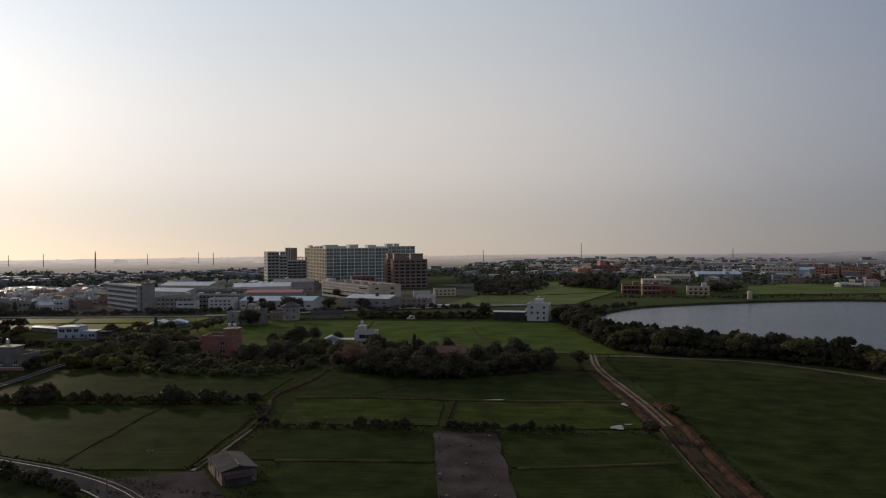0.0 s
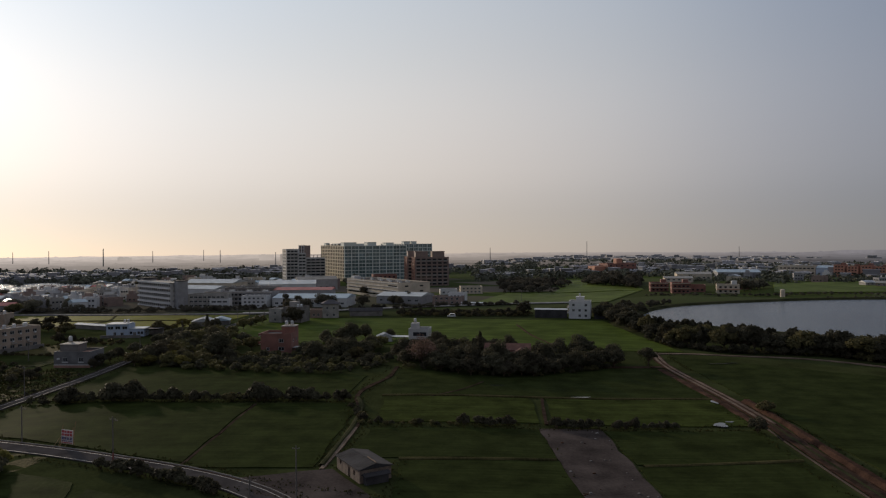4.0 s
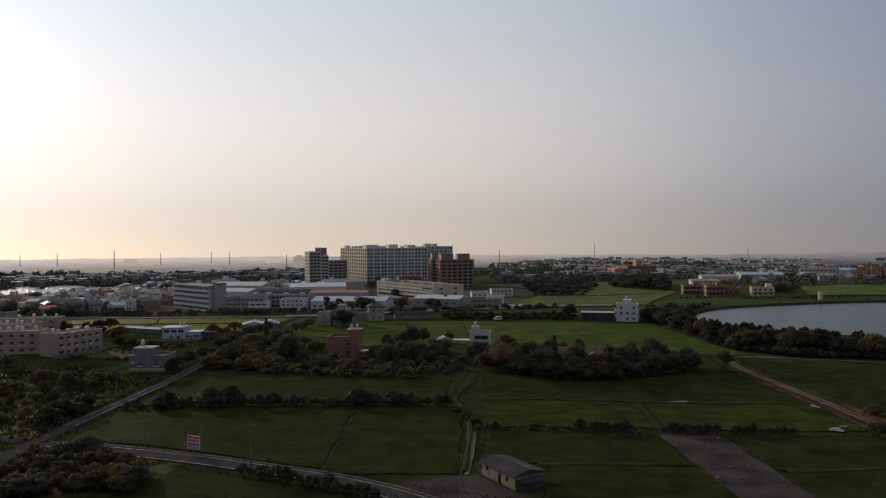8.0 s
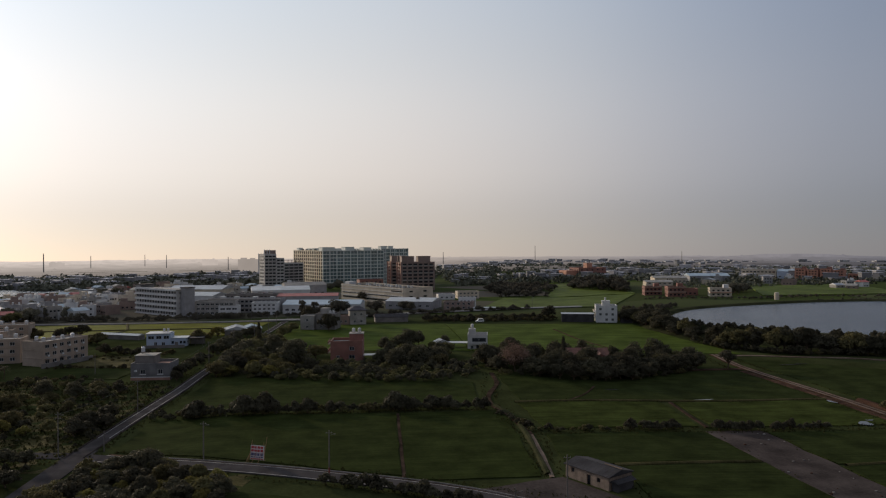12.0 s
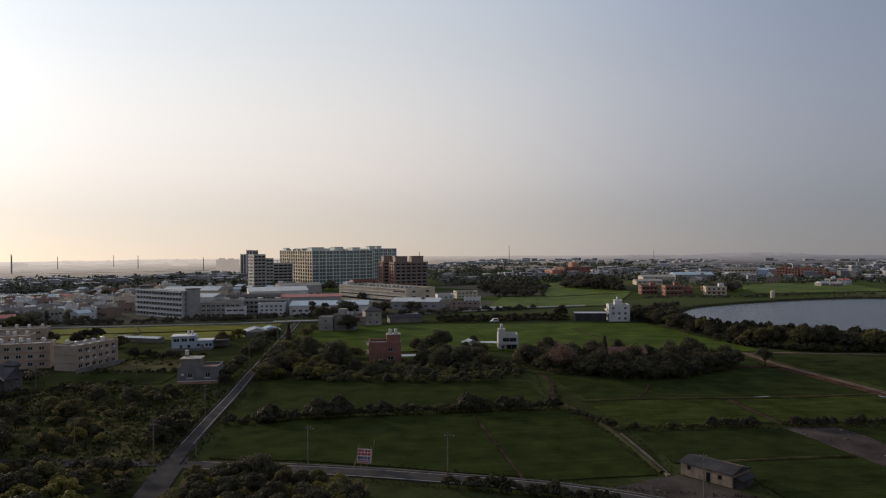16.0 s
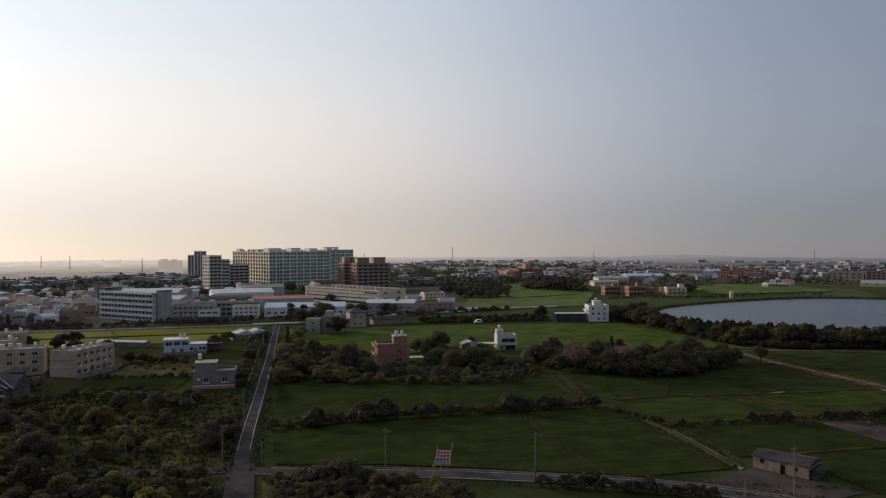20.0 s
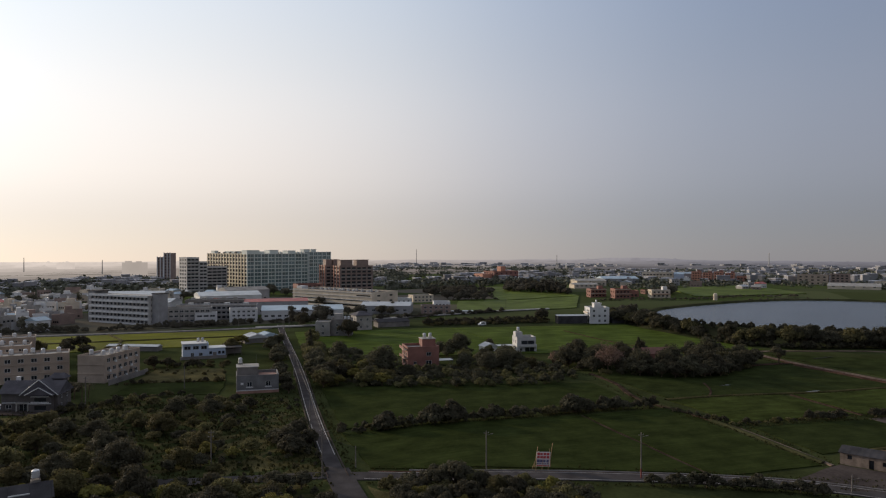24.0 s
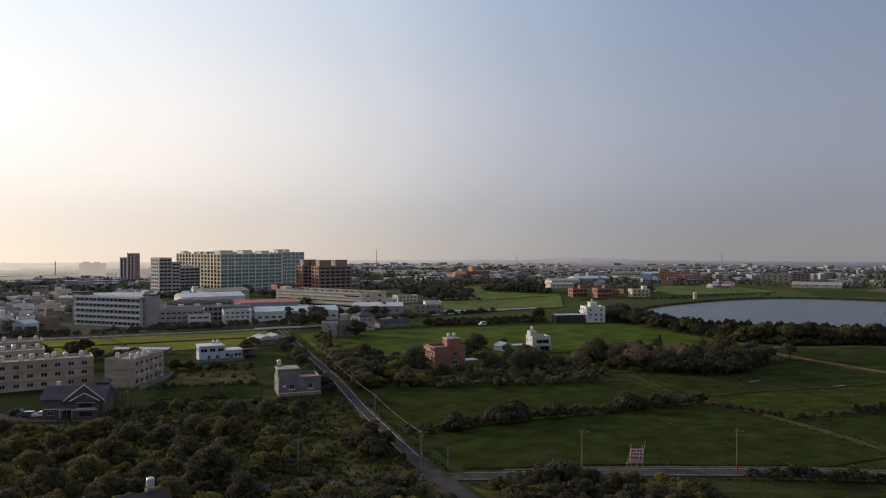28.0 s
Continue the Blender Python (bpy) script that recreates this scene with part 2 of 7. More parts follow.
# office block's left face: warm low sun is put into the cladding colour
SUNLITWALL = material("sunlit_sand_cladding", (0.74, 0.63, 0.46), 0.65, 0.10, 0.1, 3.0)
TEALGLASS = material("green_tinted_glass", (0.115, 0.165, 0.168), 0.15, 0.3, 0.2, 1.0, island=0.5, spec=0.8)
GLASS = material("dark_window_glass", (0.025, 0.028, 0.032), 0.08, 0.3, 0.5, 2.0, island=0.3, spec=0.4)
FRAMEM = material("aluminium_frame", (0.45, 0.45, 0.45), 0.5, 0.1, 1.0, 9.0)
DARKROOF = material("dark_roof_felt", (0.055, 0.052, 0.055), 0.9, 0.3, 0.3, 5.0, 0.02, spec=0.1)
TILE = material("dark_grey_roof_tile", (0.08, 0.075, 0.085), 0.8, 0.25, 0.5, 8.0, 0.03, spec=0.15)
DARKBRICK = material("dark_grey_brick", (0.085, 0.075, 0.072), 0.85, 0.25, 0.5, 8.0, 0.02)
REDTILE = material("old_red_roof_tile", (0.15, 0.07, 0.052), 0.85, 0.3, 0.5, 8.0, 0.03)
ROOFTOP = material("roof_screed", (0.22, 0.21, 0.20), 0.9, 0.3, 0.2, 3.0)
STEEL = material("stainless_tank", (0.55, 0.56, 0.58), 0.5, 0.1, 1.0, 9.0, metal=0.8)
TIMBER = material("weathered_timber", (0.16, 0.11, 0.075), 0.9, 0.3, 1.5, 12.0)
BAMBOO = material("bamboo_pole", (0.34, 0.20, 0.10), 0.7, 0.25, 2.0, 9.0)
POLEM = material("concrete_pole", (0.13, 0.115, 0.105), 0.85, 0.15, 1.0, 9.0)
BANDRED = material("weathered_red_band", (0.17, 0.03, 0.025), 0.7, 0.3, 1.5, 6.0)
REDPAINT = material("red_paint", (0.42, 0.045, 0.05), 0.6, 0.15, 2.0, 9.0)
BLUEPAINT = material("dark_blue_paint", (0.08, 0.08, 0.18), 0.6, 0.15, 2.0, 9.0)
BOARD = material("white_sign_board", (0.62, 0.58, 0.58), 0.6, 0.12, 1.0, 6.0)
CABLE = material("black_cable", (0.03, 0.03, 0.03), 0.6, 0.1)
BARK = material("grey_brown_bark", (0.10, 0.075, 0.055), 0.95, 0.3, 2.0, 12.0, spec=0.0)
LEAF = material("leaves", (0.120, 0.108, 0.052), 0.6, 0.25, 0.3, 2.0, island=0.32, through_light=0.4, spec=0.03)
LEAF_DARK = material("dark_leaves", (0.078, 0.072, 0.048), 0.6, 0.25, 0.3, 2.0, island=0.32, through_light=0.35, spec=0.03)
LEAF_BRIGHT = material("yellow_green_leaves", (0.165, 0.145, 0.045), 0.6, 0.25, 0.3, 2.0, island=0.32, through_light=0.35, spec=0.03)
LEAF_BARE = material("dry_twigs", (0.21, 0.148, 0.115), 0.9, 0.3, 0.3, 2.0, island=0.3, through_light=0.3, spec=0.0)
# grey of the distant haze is mixed into both far leaf colours
LEAF_MID = material("hazed_far_leaves", (0.125, 0.115, 0.085), 0.8, 0.3, 0.02, 0.1, island=0.4, through_light=0.3, spec=0.05)
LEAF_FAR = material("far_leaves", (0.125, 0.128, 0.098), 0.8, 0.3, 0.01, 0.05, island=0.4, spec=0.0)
TUFT = material("dry_grass_tufts", (0.046, 0.047, 0.019), 0.7, 0.3, 0.2, 2.0, island=0.3, through_light=0.2, spec=0.0)
# far walls and roofs: bluish-grey haze is part of their base colours
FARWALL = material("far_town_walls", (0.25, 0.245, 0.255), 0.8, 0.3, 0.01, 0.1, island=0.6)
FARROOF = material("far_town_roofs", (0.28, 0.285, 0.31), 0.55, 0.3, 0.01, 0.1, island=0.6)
CARPAINT = material("white_car_paint", (0.62, 0.63, 0.64), 0.3, 0.06, 1.0, 9.0, coat=0.5)
DARKCAR = material("dark_car_paint", (0.06, 0.065, 0.075), 0.3, 0.1, 1.0, 9.0, coat=0.5)
RUBBER = material("tyre_rubber", (0.02, 0.02, 0.02), 0.9, 0.1)


def water_material(name, color, rough, wave):
    m = material(name, color, rough, 0.15, 0.02, 0.6, 0.0)
    n, l = m.node_tree.nodes, m.node_tree.links
    b = n["Principled BSDF"]
    b.inputs["IOR"].default_value = 1.33
    nz, bp, co = n.new("ShaderNodeTexNoise"), n.new("ShaderNodeBump"), n.new("ShaderNodeNewGeometry")
    nz.inputs["Scale"].default_value, nz.inputs["Detail"].default_value = 0.9, 4
    l.new(co.outputs["Position"], nz.inputs["Vector"])
    bp.inputs["Strength"].default_value, bp.inputs["Distance"].default_value = 1.0, wave
    l.new(nz.outputs["Fac"], bp.inputs["Height"])
    l.new(bp.outputs[0], b.inputs["Normal"])
    return m


WATER = water_material("lake_water", (0.05, 0.065, 0.085), 0.22, 0.6)
PUDDLE = water_material("still_water", (0.06, 0.06, 0.06), 0.03, 0.0)


def ground_material():
    """Fields, scrub and bare land in patches: cells of a few dozen metres, each with its own colour."""
    m = material("open_land", (0.040, 0.047, 0.019), 0.8, 0.4, 0.06, 1.2, 0.2, spec=0.0)
    n, l = m.node_tree.nodes, m.node_tree.links
    b = n["Principled BSDF"]
    src = b.inputs["Base Color"].links[0].from_socket
    co, mp, vo = n.new("ShaderNodeNewGeometry"), n.new("ShaderNodeMapping"), n.new("ShaderNodeTexVoronoi")
    mp.inputs["Rotation"].default_value, mp.inputs["Scale"].default_value = (0, 0, 0.3), (0.008, 0.014, 0.0)
    vo.inputs["Scale"].default_value = 1.0
    l.new(co.outputs["Position"], mp.inputs["Vector"])
    l.new(mp.outputs[0], vo.inputs["Vector"])
    sp, cr = n.new("ShaderNodeSeparateColor"), n.new("ShaderNodeValToRGB")
    l.new(vo.outputs["Color"], sp.inputs[0])
    l.new(sp.outputs[0], cr.inputs["Fac"])
    e = cr.color_ramp.elements
    e[0].position, e[0].color = 0.0, (0.05, 0.058, 0.028, 1)
    e[1].position, e[1].color = 0.97, (0.13, 0.115, 0.095, 1)
    for p, c in ((0.25, (0.075, 0.10, 0.03, 1)), (0.45, (0.05, 0.06, 0.032, 1)), (0.65, (0.085, 0.10, 0.045, 1)), (0.85, (0.07, 0.075, 0.045, 1))):
        k = e.new(p)
        k.color = c
    # past 350 m the patches take over, paler with some haze in their colour
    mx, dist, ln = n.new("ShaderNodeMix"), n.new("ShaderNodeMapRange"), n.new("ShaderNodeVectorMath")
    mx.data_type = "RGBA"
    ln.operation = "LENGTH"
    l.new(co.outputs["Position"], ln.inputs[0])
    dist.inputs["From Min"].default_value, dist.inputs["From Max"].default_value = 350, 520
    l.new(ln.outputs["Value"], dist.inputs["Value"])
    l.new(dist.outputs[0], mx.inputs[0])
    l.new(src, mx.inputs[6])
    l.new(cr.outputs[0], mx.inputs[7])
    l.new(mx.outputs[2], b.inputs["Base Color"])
    return m


GROUND = ground_material()


# ---- mesh helpers ----
class Shape:
    """Collects vertices and faces; every call adds one closed form."""

    def __init__(self):
        self.v, self.f = [], []

    def face(self, *pts):
        k = len(self.v)
        self.v.extend(tuple(p) for p in pts)
        self.f.append(tuple(range(k, k + len(pts))))

    def box(self, x0, x1, y0, y1, z0, z1, m=None):
        k = len(self.v)
        pts = [(x, y, z) for z in (z0, z1) for y in (y0, y1) for x in (x0, x1)]
        self.v.extend(pts if m is None else [tuple(m @ Vector(p)) for p in pts])
        self.f.extend(tuple(k + i for i in q) for q in ((0, 2, 3, 1), (4, 5, 7, 6), (0, 1, 5, 4), (2, 6, 7, 3), (0, 4, 6, 2), (1, 3, 7, 5)))
        return self

    def tube(self, a, b, r0, r1=None, n=8):
        a, b, r1 = Vector(a), Vector(b), r0 if r1 is None else r1
        q = (b - a).to_track_quat("Z", "Y")
        k = len(self.v)
        for c, r in ((a, r0), (b, r1)):
            for i in range(n):
                t = 2 * math.pi * i / n
                self.v.append(tuple(c + q @ Vector((r * math.cos(t), r * math.sin(t), 0))))
        for i in range(n):
            j = (i + 1) % n
            self.f.append((k + i, k + j, k + n + j, k + n + i))
        self.f.append(tuple(k + n + i for i in range(n)))
        self.f.append(tuple(k + n - 1 - i for i in range(n)))
        return self

    def dome(self, c, r, h, n=10, rings=3):
        k = len(self.v)
        for j in range(rings):
            t = j / rings * math.pi / 2
            for i in range(n):
                u = 2 * math.pi * i / n
                self.v.append((c[0] + r * math.cos(t) * math.cos(u), c[1] + r * math.cos(t) * math.sin(u), c[2] + h * math.sin(t)))
        self.v.append((c[0], c[1], c[2] + h))
        for j in range(rings - 1):
            for i in range(n):
                a, b = k + j * n + i, k + j * n + (i + 1) % n
                self.f.append((a, b, b + n, a + n))
        for i in range(n):
            self.f.append((k + (rings - 1) * n + i, k + (rings - 1) * n + (i + 1) % n, len(self.v) - 1))
        return self

    def roof(self, x0, x1, y0, y1, z0, z1, hip=0.0, over=0.4, thick=0.15, along="x"):
        """A gabled or hipped roof shell over a rectangle; hip is how far the ridge ends are drawn in."""
        x0, x1, y0, y1 = x0 - over, x1 + over, y0 - over, y1 + over
        for dz in (0, -thick):
            if along == "x":
                ym = (y0 + y1) / 2
                a, b = (x0 + hip, ym, z1 + dz), (x1 - hip, ym, z1 + dz)
                c = [(x0, y0, z0 + dz), (x1, y0, z0 + dz), (x1, y1, z0 + dz), (x0, y1, z0 + dz)]
                self.face(c[0], c[1], b, a)
                self.face(c[2], c[3], a, b)
                if hip or dz:
                    self.face(c[1], c[2], b)
                    self.face(c[3], c[0], a)
            else:
                xm = (x0 + x1) / 2
                a, b = (xm, y0 + hip, z1 + dz), (xm, y1 - hip, z1 + dz)
                c = [(x0, y0, z0 + dz), (x1, y0, z0 + dz), (x1, y1, z0 + dz), (x0, y1, z0 + dz)]
                self.face(c[1], c[2], b, a)
                self.face(c[3], c[0], a, b)
                if hip or dz:
                    self.face(c[0], c[1], a)
                    self.face(c[2], c[3], b)
        e = [(x0, y0), (x1, y0), (x1, y1), (x0, y1)]
        for i in range(4):
            p, q = e[i], e[(i + 1) % 4]
            self.face((*p, z0 - thick), (*q, z0 - thick), (*q, z0), (*p, z0))
        return self

    def wall(self, o, u, width, z0, z1, holes=(), depth=0.25):
        """A wall face from o along u with recessed openings (u0, u1, z0, z1); its outer side is to the right of u."""
        o, u = Vector(o), Vector(u).normalized()
        inn = Vector((-u.y, u.x, 0)) * depth
        us = sorted({0.0, width, *(h[0] for h in holes), *(h[1] for h in holes)})
        zs = sorted({z0, z1, *(h[2] for h in holes), *(h[3] for h in holes)})

        def at(a, z):
            return Vector((o.x + u.x * a, o.y + u.y * a, z))
        for zi in range(len(zs) - 1):
            zm = (zs[zi] + zs[zi + 1]) / 2
            run = None
            for ui in range(len(us)):
                solid = False
                if ui < len(us) - 1:
                    um = (us[ui] + us[ui + 1]) / 2
                    solid = not any(h[0] < um < h[1] and h[2] < zm < h[3] for h in holes)
                if solid and run is None:
                    run = us[ui]
                if not solid and run is not None:
                    self.face(at(run, zs[zi]), at(us[ui], zs[zi]), at(us[ui], zs[zi + 1]), at(run, zs[zi + 1]))
                    run = None
        for a, b, c, d in holes:
            q = [at(a, c), at(b, c), at(b, d), at(a, d)]
            for i in range(4):
                p, r = q[i], q[(i + 1) % 4]
                self.face(p, r, r + inn, p + inn)
        return self

    def mesh(self, name, mat, smooth=False):
        me = bpy.data.meshes.new(name)
        me.from_pydata(self.v, [], self.f)
        me.materials.append(mat)
        if smooth:
            me.shade_smooth()
        return me


def part(name, shape, mat, parent, label="", smooth=False, at=None):
    """Links a Shape (or a finished mesh) as one mesh object under a thing or a part."""
    ob = new(name, shape if isinstance(shape, bpy.types.Mesh) else shape.mesh(name, mat, smooth))
    ob.parent = parent
    if at is not None:
        ob.matrix_local = at
    return tagged(ob, label)


def thing(name, label, category, m, group="", kind=""):
    ob = new(name)
    ob.empty_display_size = 0.3
    ob.matrix_world = m
    return tagged(ob, label, category, group, kind)


def smooth01(v):
    v = min(1.0, max(0.0, v))
    return v * v * (3 - 2 * v)


def gz(x, y):
    """Height of the land: a shallow hollow round the track, a low terrace past the lake, and a long fall to the horizon."""
    d = math.hypot(x + 45, y - 10)
    a = -1.5 * smooth01((x - 15) / 60) * (1 - smooth01((y - 300) / 70))
    b = 3.5 * smooth01((x - 110) / 90) * smooth01((y - 400) / 90)
    c = -1.0 * smooth01((-60 - x) / 20) * (1 - smooth01((-118 - x) / 25)) * (1 - smooth01((y - 215) / 45))
    e = -1.2 * smooth01((y - 238) / 20) * (1 - smooth01((y - 312) / 30)) * smooth01((x + 75) / 15) * (1 - smooth01((x - 18) / 20))
    return a + b + c + e - max(0.0, d - 1400) * 0.013


def on_land(x, y, rz=0.0, s=1.0):
    return pose(x, y, gz(x, y), 0, 0, rz) @ Matrix.Diagonal((s, s, s, 1))


# ---- land ----
def make_ground():
    s = Shape()
    radii = [0, 20, 40, 60, 80]
    r = 90.0
    while r < 4740:
        radii.append(r)
        r *= 1.055 if r < 1200 else 1.12
    radii.append(4750)
    n = 320
    for r in radii[1:]:
        for i in range(n):
            t = 2 * math.pi * i / n
            x, y = -45 + r * math.cos(t), 10 + r * math.sin(t)
            s.v.append((x, y, gz(x, y)))
    s.v.append((-45, 10, gz(-45, 10)))
    for j in range(len(radii) - 2):
        for i in range(n):
            a, b = j * n + i, j * n + (i + 1) % n
            s.f.append((a, a + n, b + n, b))
    for i in range(n):
        s.f.append((len(s.v) - 1, i, (i + 1) % n))
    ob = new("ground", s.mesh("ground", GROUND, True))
    return tagged(ob, "flat farmland reaching to a hazy horizon", "ground", kind="structure")


make_ground()


def patch(name, quad, mat, label, category, lift=0.2, step=4.0, rough=0.06, kind="structure"):
    """A four-cornered sheet draped on the land, with uneven surface and sides down to the ground."""
    p00, p10, p11, p01 = [Vector(q) for q in quad]
    nu = max(2, int(max((p10 - p00).length, (p11 - p01).length) / step))
    nv = max(2, int(max((p01 - p00).length, (p11 - p10).length) / step))
    s = Shape()
    for j in range(nv + 1):
        for i in range(nu + 1):
            u, v = i / nu, j / nv
            p = p00.lerp(p10, u).lerp(p01.lerp(p11, u), v)
            edge = i in (0, nu) or j in (0, nv)
            if edge:
                p = p + Vector((noise.noise(Vector((p.x * 0.15, p.y * 0.15, 3))), noise.noise(Vector((p.x * 0.15, p.y * 0.15, 8))))) * 0.7
            s.v.append((p.x, p.y, gz(p.x, p.y) + lift + rough * noise.noise(Vector((p.x * 0.4, p.y * 0.4, 0)))))
    w = nu + 1
    for j in range(nv):
        for i in range(nu):
            a = j * w + i
            s.f.append((a, a + 1, a + 1 + w, a + w))
    rim = [i for i in range(w)] + [j * w + nu for j in range(1, nv + 1)] + [nv * w + i for i in range(nu - 1, -1, -1)] + [j * w for j in range(nv - 1, 0, -1)]
    k = len(s.v)
    for i in rim:
        x, y, z = s.v[i]
        s.v.append((x, y, z))
        s.v.append((x, y, gz(x, y) - 0.3))
    for i in range(len(rim)):
        j = (i + 1) % len(rim)
        s.f.append((k + 2 * j, k + 2 * i, k + 2 * i + 1, k + 2 * j + 1))
    ob = new(name, s.mesh(name, mat, True))
    return tagged(ob, label, category, kind=kind)


def strip(name, pts, width, mat, label, category, lift=0.12, side=0.0, kind="structure", wobble=0.0, height=0.0, parent=None):
    """A ribbon along a line of points: a road, a track, a bund or a painted edge line; side shifts it sideways."""
    fine = []
    for a, b in zip(pts, pts[1:]):
        n = max(1, int(math.hypot(b[0] - a[0], b[1] - a[1]) / 4))
        fine += [Vector((a[0] + (b[0] - a[0]) * i / n, a[1] + (b[1] - a[1]) * i / n)) for i in range(n)]
    fine.append(Vector(pts[-1][:2]))
    for _ in range(3):
        fine = [fine[0]] + [(fine[i - 1] + 2 * fine[i] + fine[i + 1]) / 4 for i in range(1, len(fine) - 1)] + [fine[-1]]
    s = Shape()
    prof = ((-0.5, -0.4), (-0.5, 0.0), (-0.2, height), (0.2, height), (0.5, 0.0), (0.5, -0.4))
    for i, p in enumerate(fine):
        d = (fine[min(i + 1, len(fine) - 1)] - fine[max(i - 1, 0)]).normalized()
        r = Vector((d.y, -d.x))
        w = width * (1 + wobble * noise.noise(Vector((p.x * 0.3, p.y * 0.3, 5))))
        for u, h in prof:
            q = p + r * (side + u * w)
            s.v.append((q.x, q.y, gz(q.x, q.y) + lift + h))
    k = len(prof)
    for i in range(len(fine) - 1):
        for j in range(k - 1):
            a = i * k + j
            s.f.append((a, a + 1, a + 1 + k, a + k))
    ob = new(name, s.mesh(name, mat))
    if parent:
        ob.parent = parent
        return tagged(ob, label)
    return tagged(ob, label, category, kind=kind)


# roads
ROAD_A = [(-88.6, 155.6), (-84, 154.4), (-77, 152.0), (-66, 145.2), (-50, 140.0), (-35, 133.6), (-22, 128.0), (-13, 122.8), (-5, 117.0), (2, 109.0), (8, 98)]
ROAD_B = [(-89.2, 155), (-88.8, 170), (-88.0, 189), (-87.0, 207), (-85.5, 232), (-83.3, 270), (-82.3, 290), (-79.8, 350), (-77.6, 398), (-76, 425)]
ROAD_C = [(-88.9, 160.2), (-88.9, 141), (-88.9, 120), (-88.9, 90)]
ROAD_D = [(-88.5, 156.6), (-97, 157.7), (-104, 158.8), (-125, 162.4)]
for pts, w in ((ROAD_A, 4.6), (ROAD_B, 3.2), (ROAD_C, 5.2), (ROAD_D, 4.0)):
    rd = strip("road", pts, w, ASPHALT, "narrow worn asphalt lane with white edge lines", "road", 0.16 + 0.004 * w)
    for sd in (-1, 1) if pts in (ROAD_A, ROAD_B) else ():
        strip("edge_line", pts[1:], 0.14, PAINT, "", "", 0.19 + 0.004 * w, sd * (w / 2 - 0.3), parent=rd)
strip("road_verge", ROAD_A[2:], 0.3, DARKCONC, "low concrete ditch wall along the lane", "kerb", 0.1, -3.0, height=0.2)
strip("road_verge", ROAD_A[1:], 1.2, EARTH, "trodden earth verge along the lane", "verge", 0.12, -2.6, wobble=0.4)
strip("road_verge", ROAD_B[:6], 0.25, LOTFLOOR, "low concrete kerb along the lane", "kerb", 0.15, 1.95, height=0.2)
strip("road_verge", ROAD_B[:6], 0.25, LOTFLOOR, "low concrete kerb along the lane", "kerb", 0.15, -1.95, height=0.2)
TRACK = [(104.5, 272), (101, 250), (100.2, 235), (101.5, 188), (101.0, 165), (99.5, 148), (98.0, 122), (97, 95)]
trk = strip("dirt_track", TRACK, 3.4, EARTH, "rutted dirt farm track with pale wheel marks", "track", 0.2, wobble=0.35)
for sd in (-0.85, 0.75):
    strip("wheel_rut", TRACK[:5], 0.85, DIRT, "", "", 0.225, sd, wobble=0.6, parent=trk)
    strip("wheel_rut", TRACK[4:], 0.9, MUD, "dark wet wheel rut", "", 0.228, sd, wobble=0.5, parent=trk)
strip("grass_crown", TRACK[4:], 0.6, BANK, "", "", 0.23, -0.1, wobble=0.9, parent=trk)
strip("earth_berm", TRACK[3:], 2.4, EARTH, "bank of freshly dug red earth beside the track", "earth bank", 0.15, -3.4, wobble=0.8, height=0.7)
strip("earth_berm", TRACK[2:5], 3.0, EARTH, "bank of freshly dug red earth beside the track", "earth bank", 0.12, 3.6, wobble=0.8, height=0.3)
strip("track_kerb", TRACK[4:], 0.13, LOTFLOOR, "concrete channel edge along the farm track", "kerb", 0.2, 2.5, height=0.15)
strip("dirt_track", [(104, 268), (118, 268.5), (131, 262), (150, 258), (165, 247), (177, 231), (188, 214), (203, 188)], 2.2, DIRT, "pale dirt track below the lake bank", "track", 0.22, wobble=0.25)
strip("dirt_track", [(101, 240), (90, 240), (70, 241)], 3.0, EARTH, "earth track along the wood edge", "track", 0.15, wobble=0.3)
strip("field_path", [(3.4, 129), (5.2, 145), (6.0, 158)], 0.85, DIRT, "pale bare footpath along the rice", "path", 0.27, wobble=0.4)
strip("field_path", [(6.0, 158), (4.8, 178), (1.5, 190), (4, 205), (9, 214), (10, 235)], 1.3, MUD, "dark muddy footpath between rice fields", "path", 0.25, wobble=0.4)
strip("bund", [(2.2, 131), (4.4, 158), (4.8, 178), (2.0, 188)], 1.4, BANK, "rough grassy bank beside a footpath", "bund", 0.15, 0.9, wobble=0.7, height=0.35)
strip("field_path", [(48.9, 163), (50.0, 176), (51.5, 190)], 0.8, MUD, "short bare earth path into the field", "path", 0.28, wobble=0.4)
strip("field_path", [(22, 190), (30, 197), (37, 211)], 0.6, MUD, "narrow bare footpath between rice fields", "path", 0.28, wobble=0.4)
strip("ditch", [(-23.1, 132.5), (-22.5, 182)], 0.7, MUD, "dark drainage ditch between two rice fields", "ditch", 0.1)
strip("canal_road", [(-90, 410), (-60, 412), (-32, 428), (5, 444), (45, 455), (64, 463), (110, 470)], 4.0, CONCRETE, "grey concrete road along a raised canal", "road", 0.8, wobble=0.0, height=0.3)
strip("farm_road", [(-230, 407), (-156, 405), (-82, 409)], 3.0, DARKCONC, "grey farm road edging the ripening rice", "road", 0.5, height=0.3)

# fields
RICE = "even green rice paddy with faint rows"
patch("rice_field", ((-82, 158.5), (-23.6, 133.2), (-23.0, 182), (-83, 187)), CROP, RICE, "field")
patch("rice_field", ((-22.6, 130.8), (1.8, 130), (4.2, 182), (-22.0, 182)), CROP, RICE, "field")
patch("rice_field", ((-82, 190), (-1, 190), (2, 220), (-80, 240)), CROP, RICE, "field")
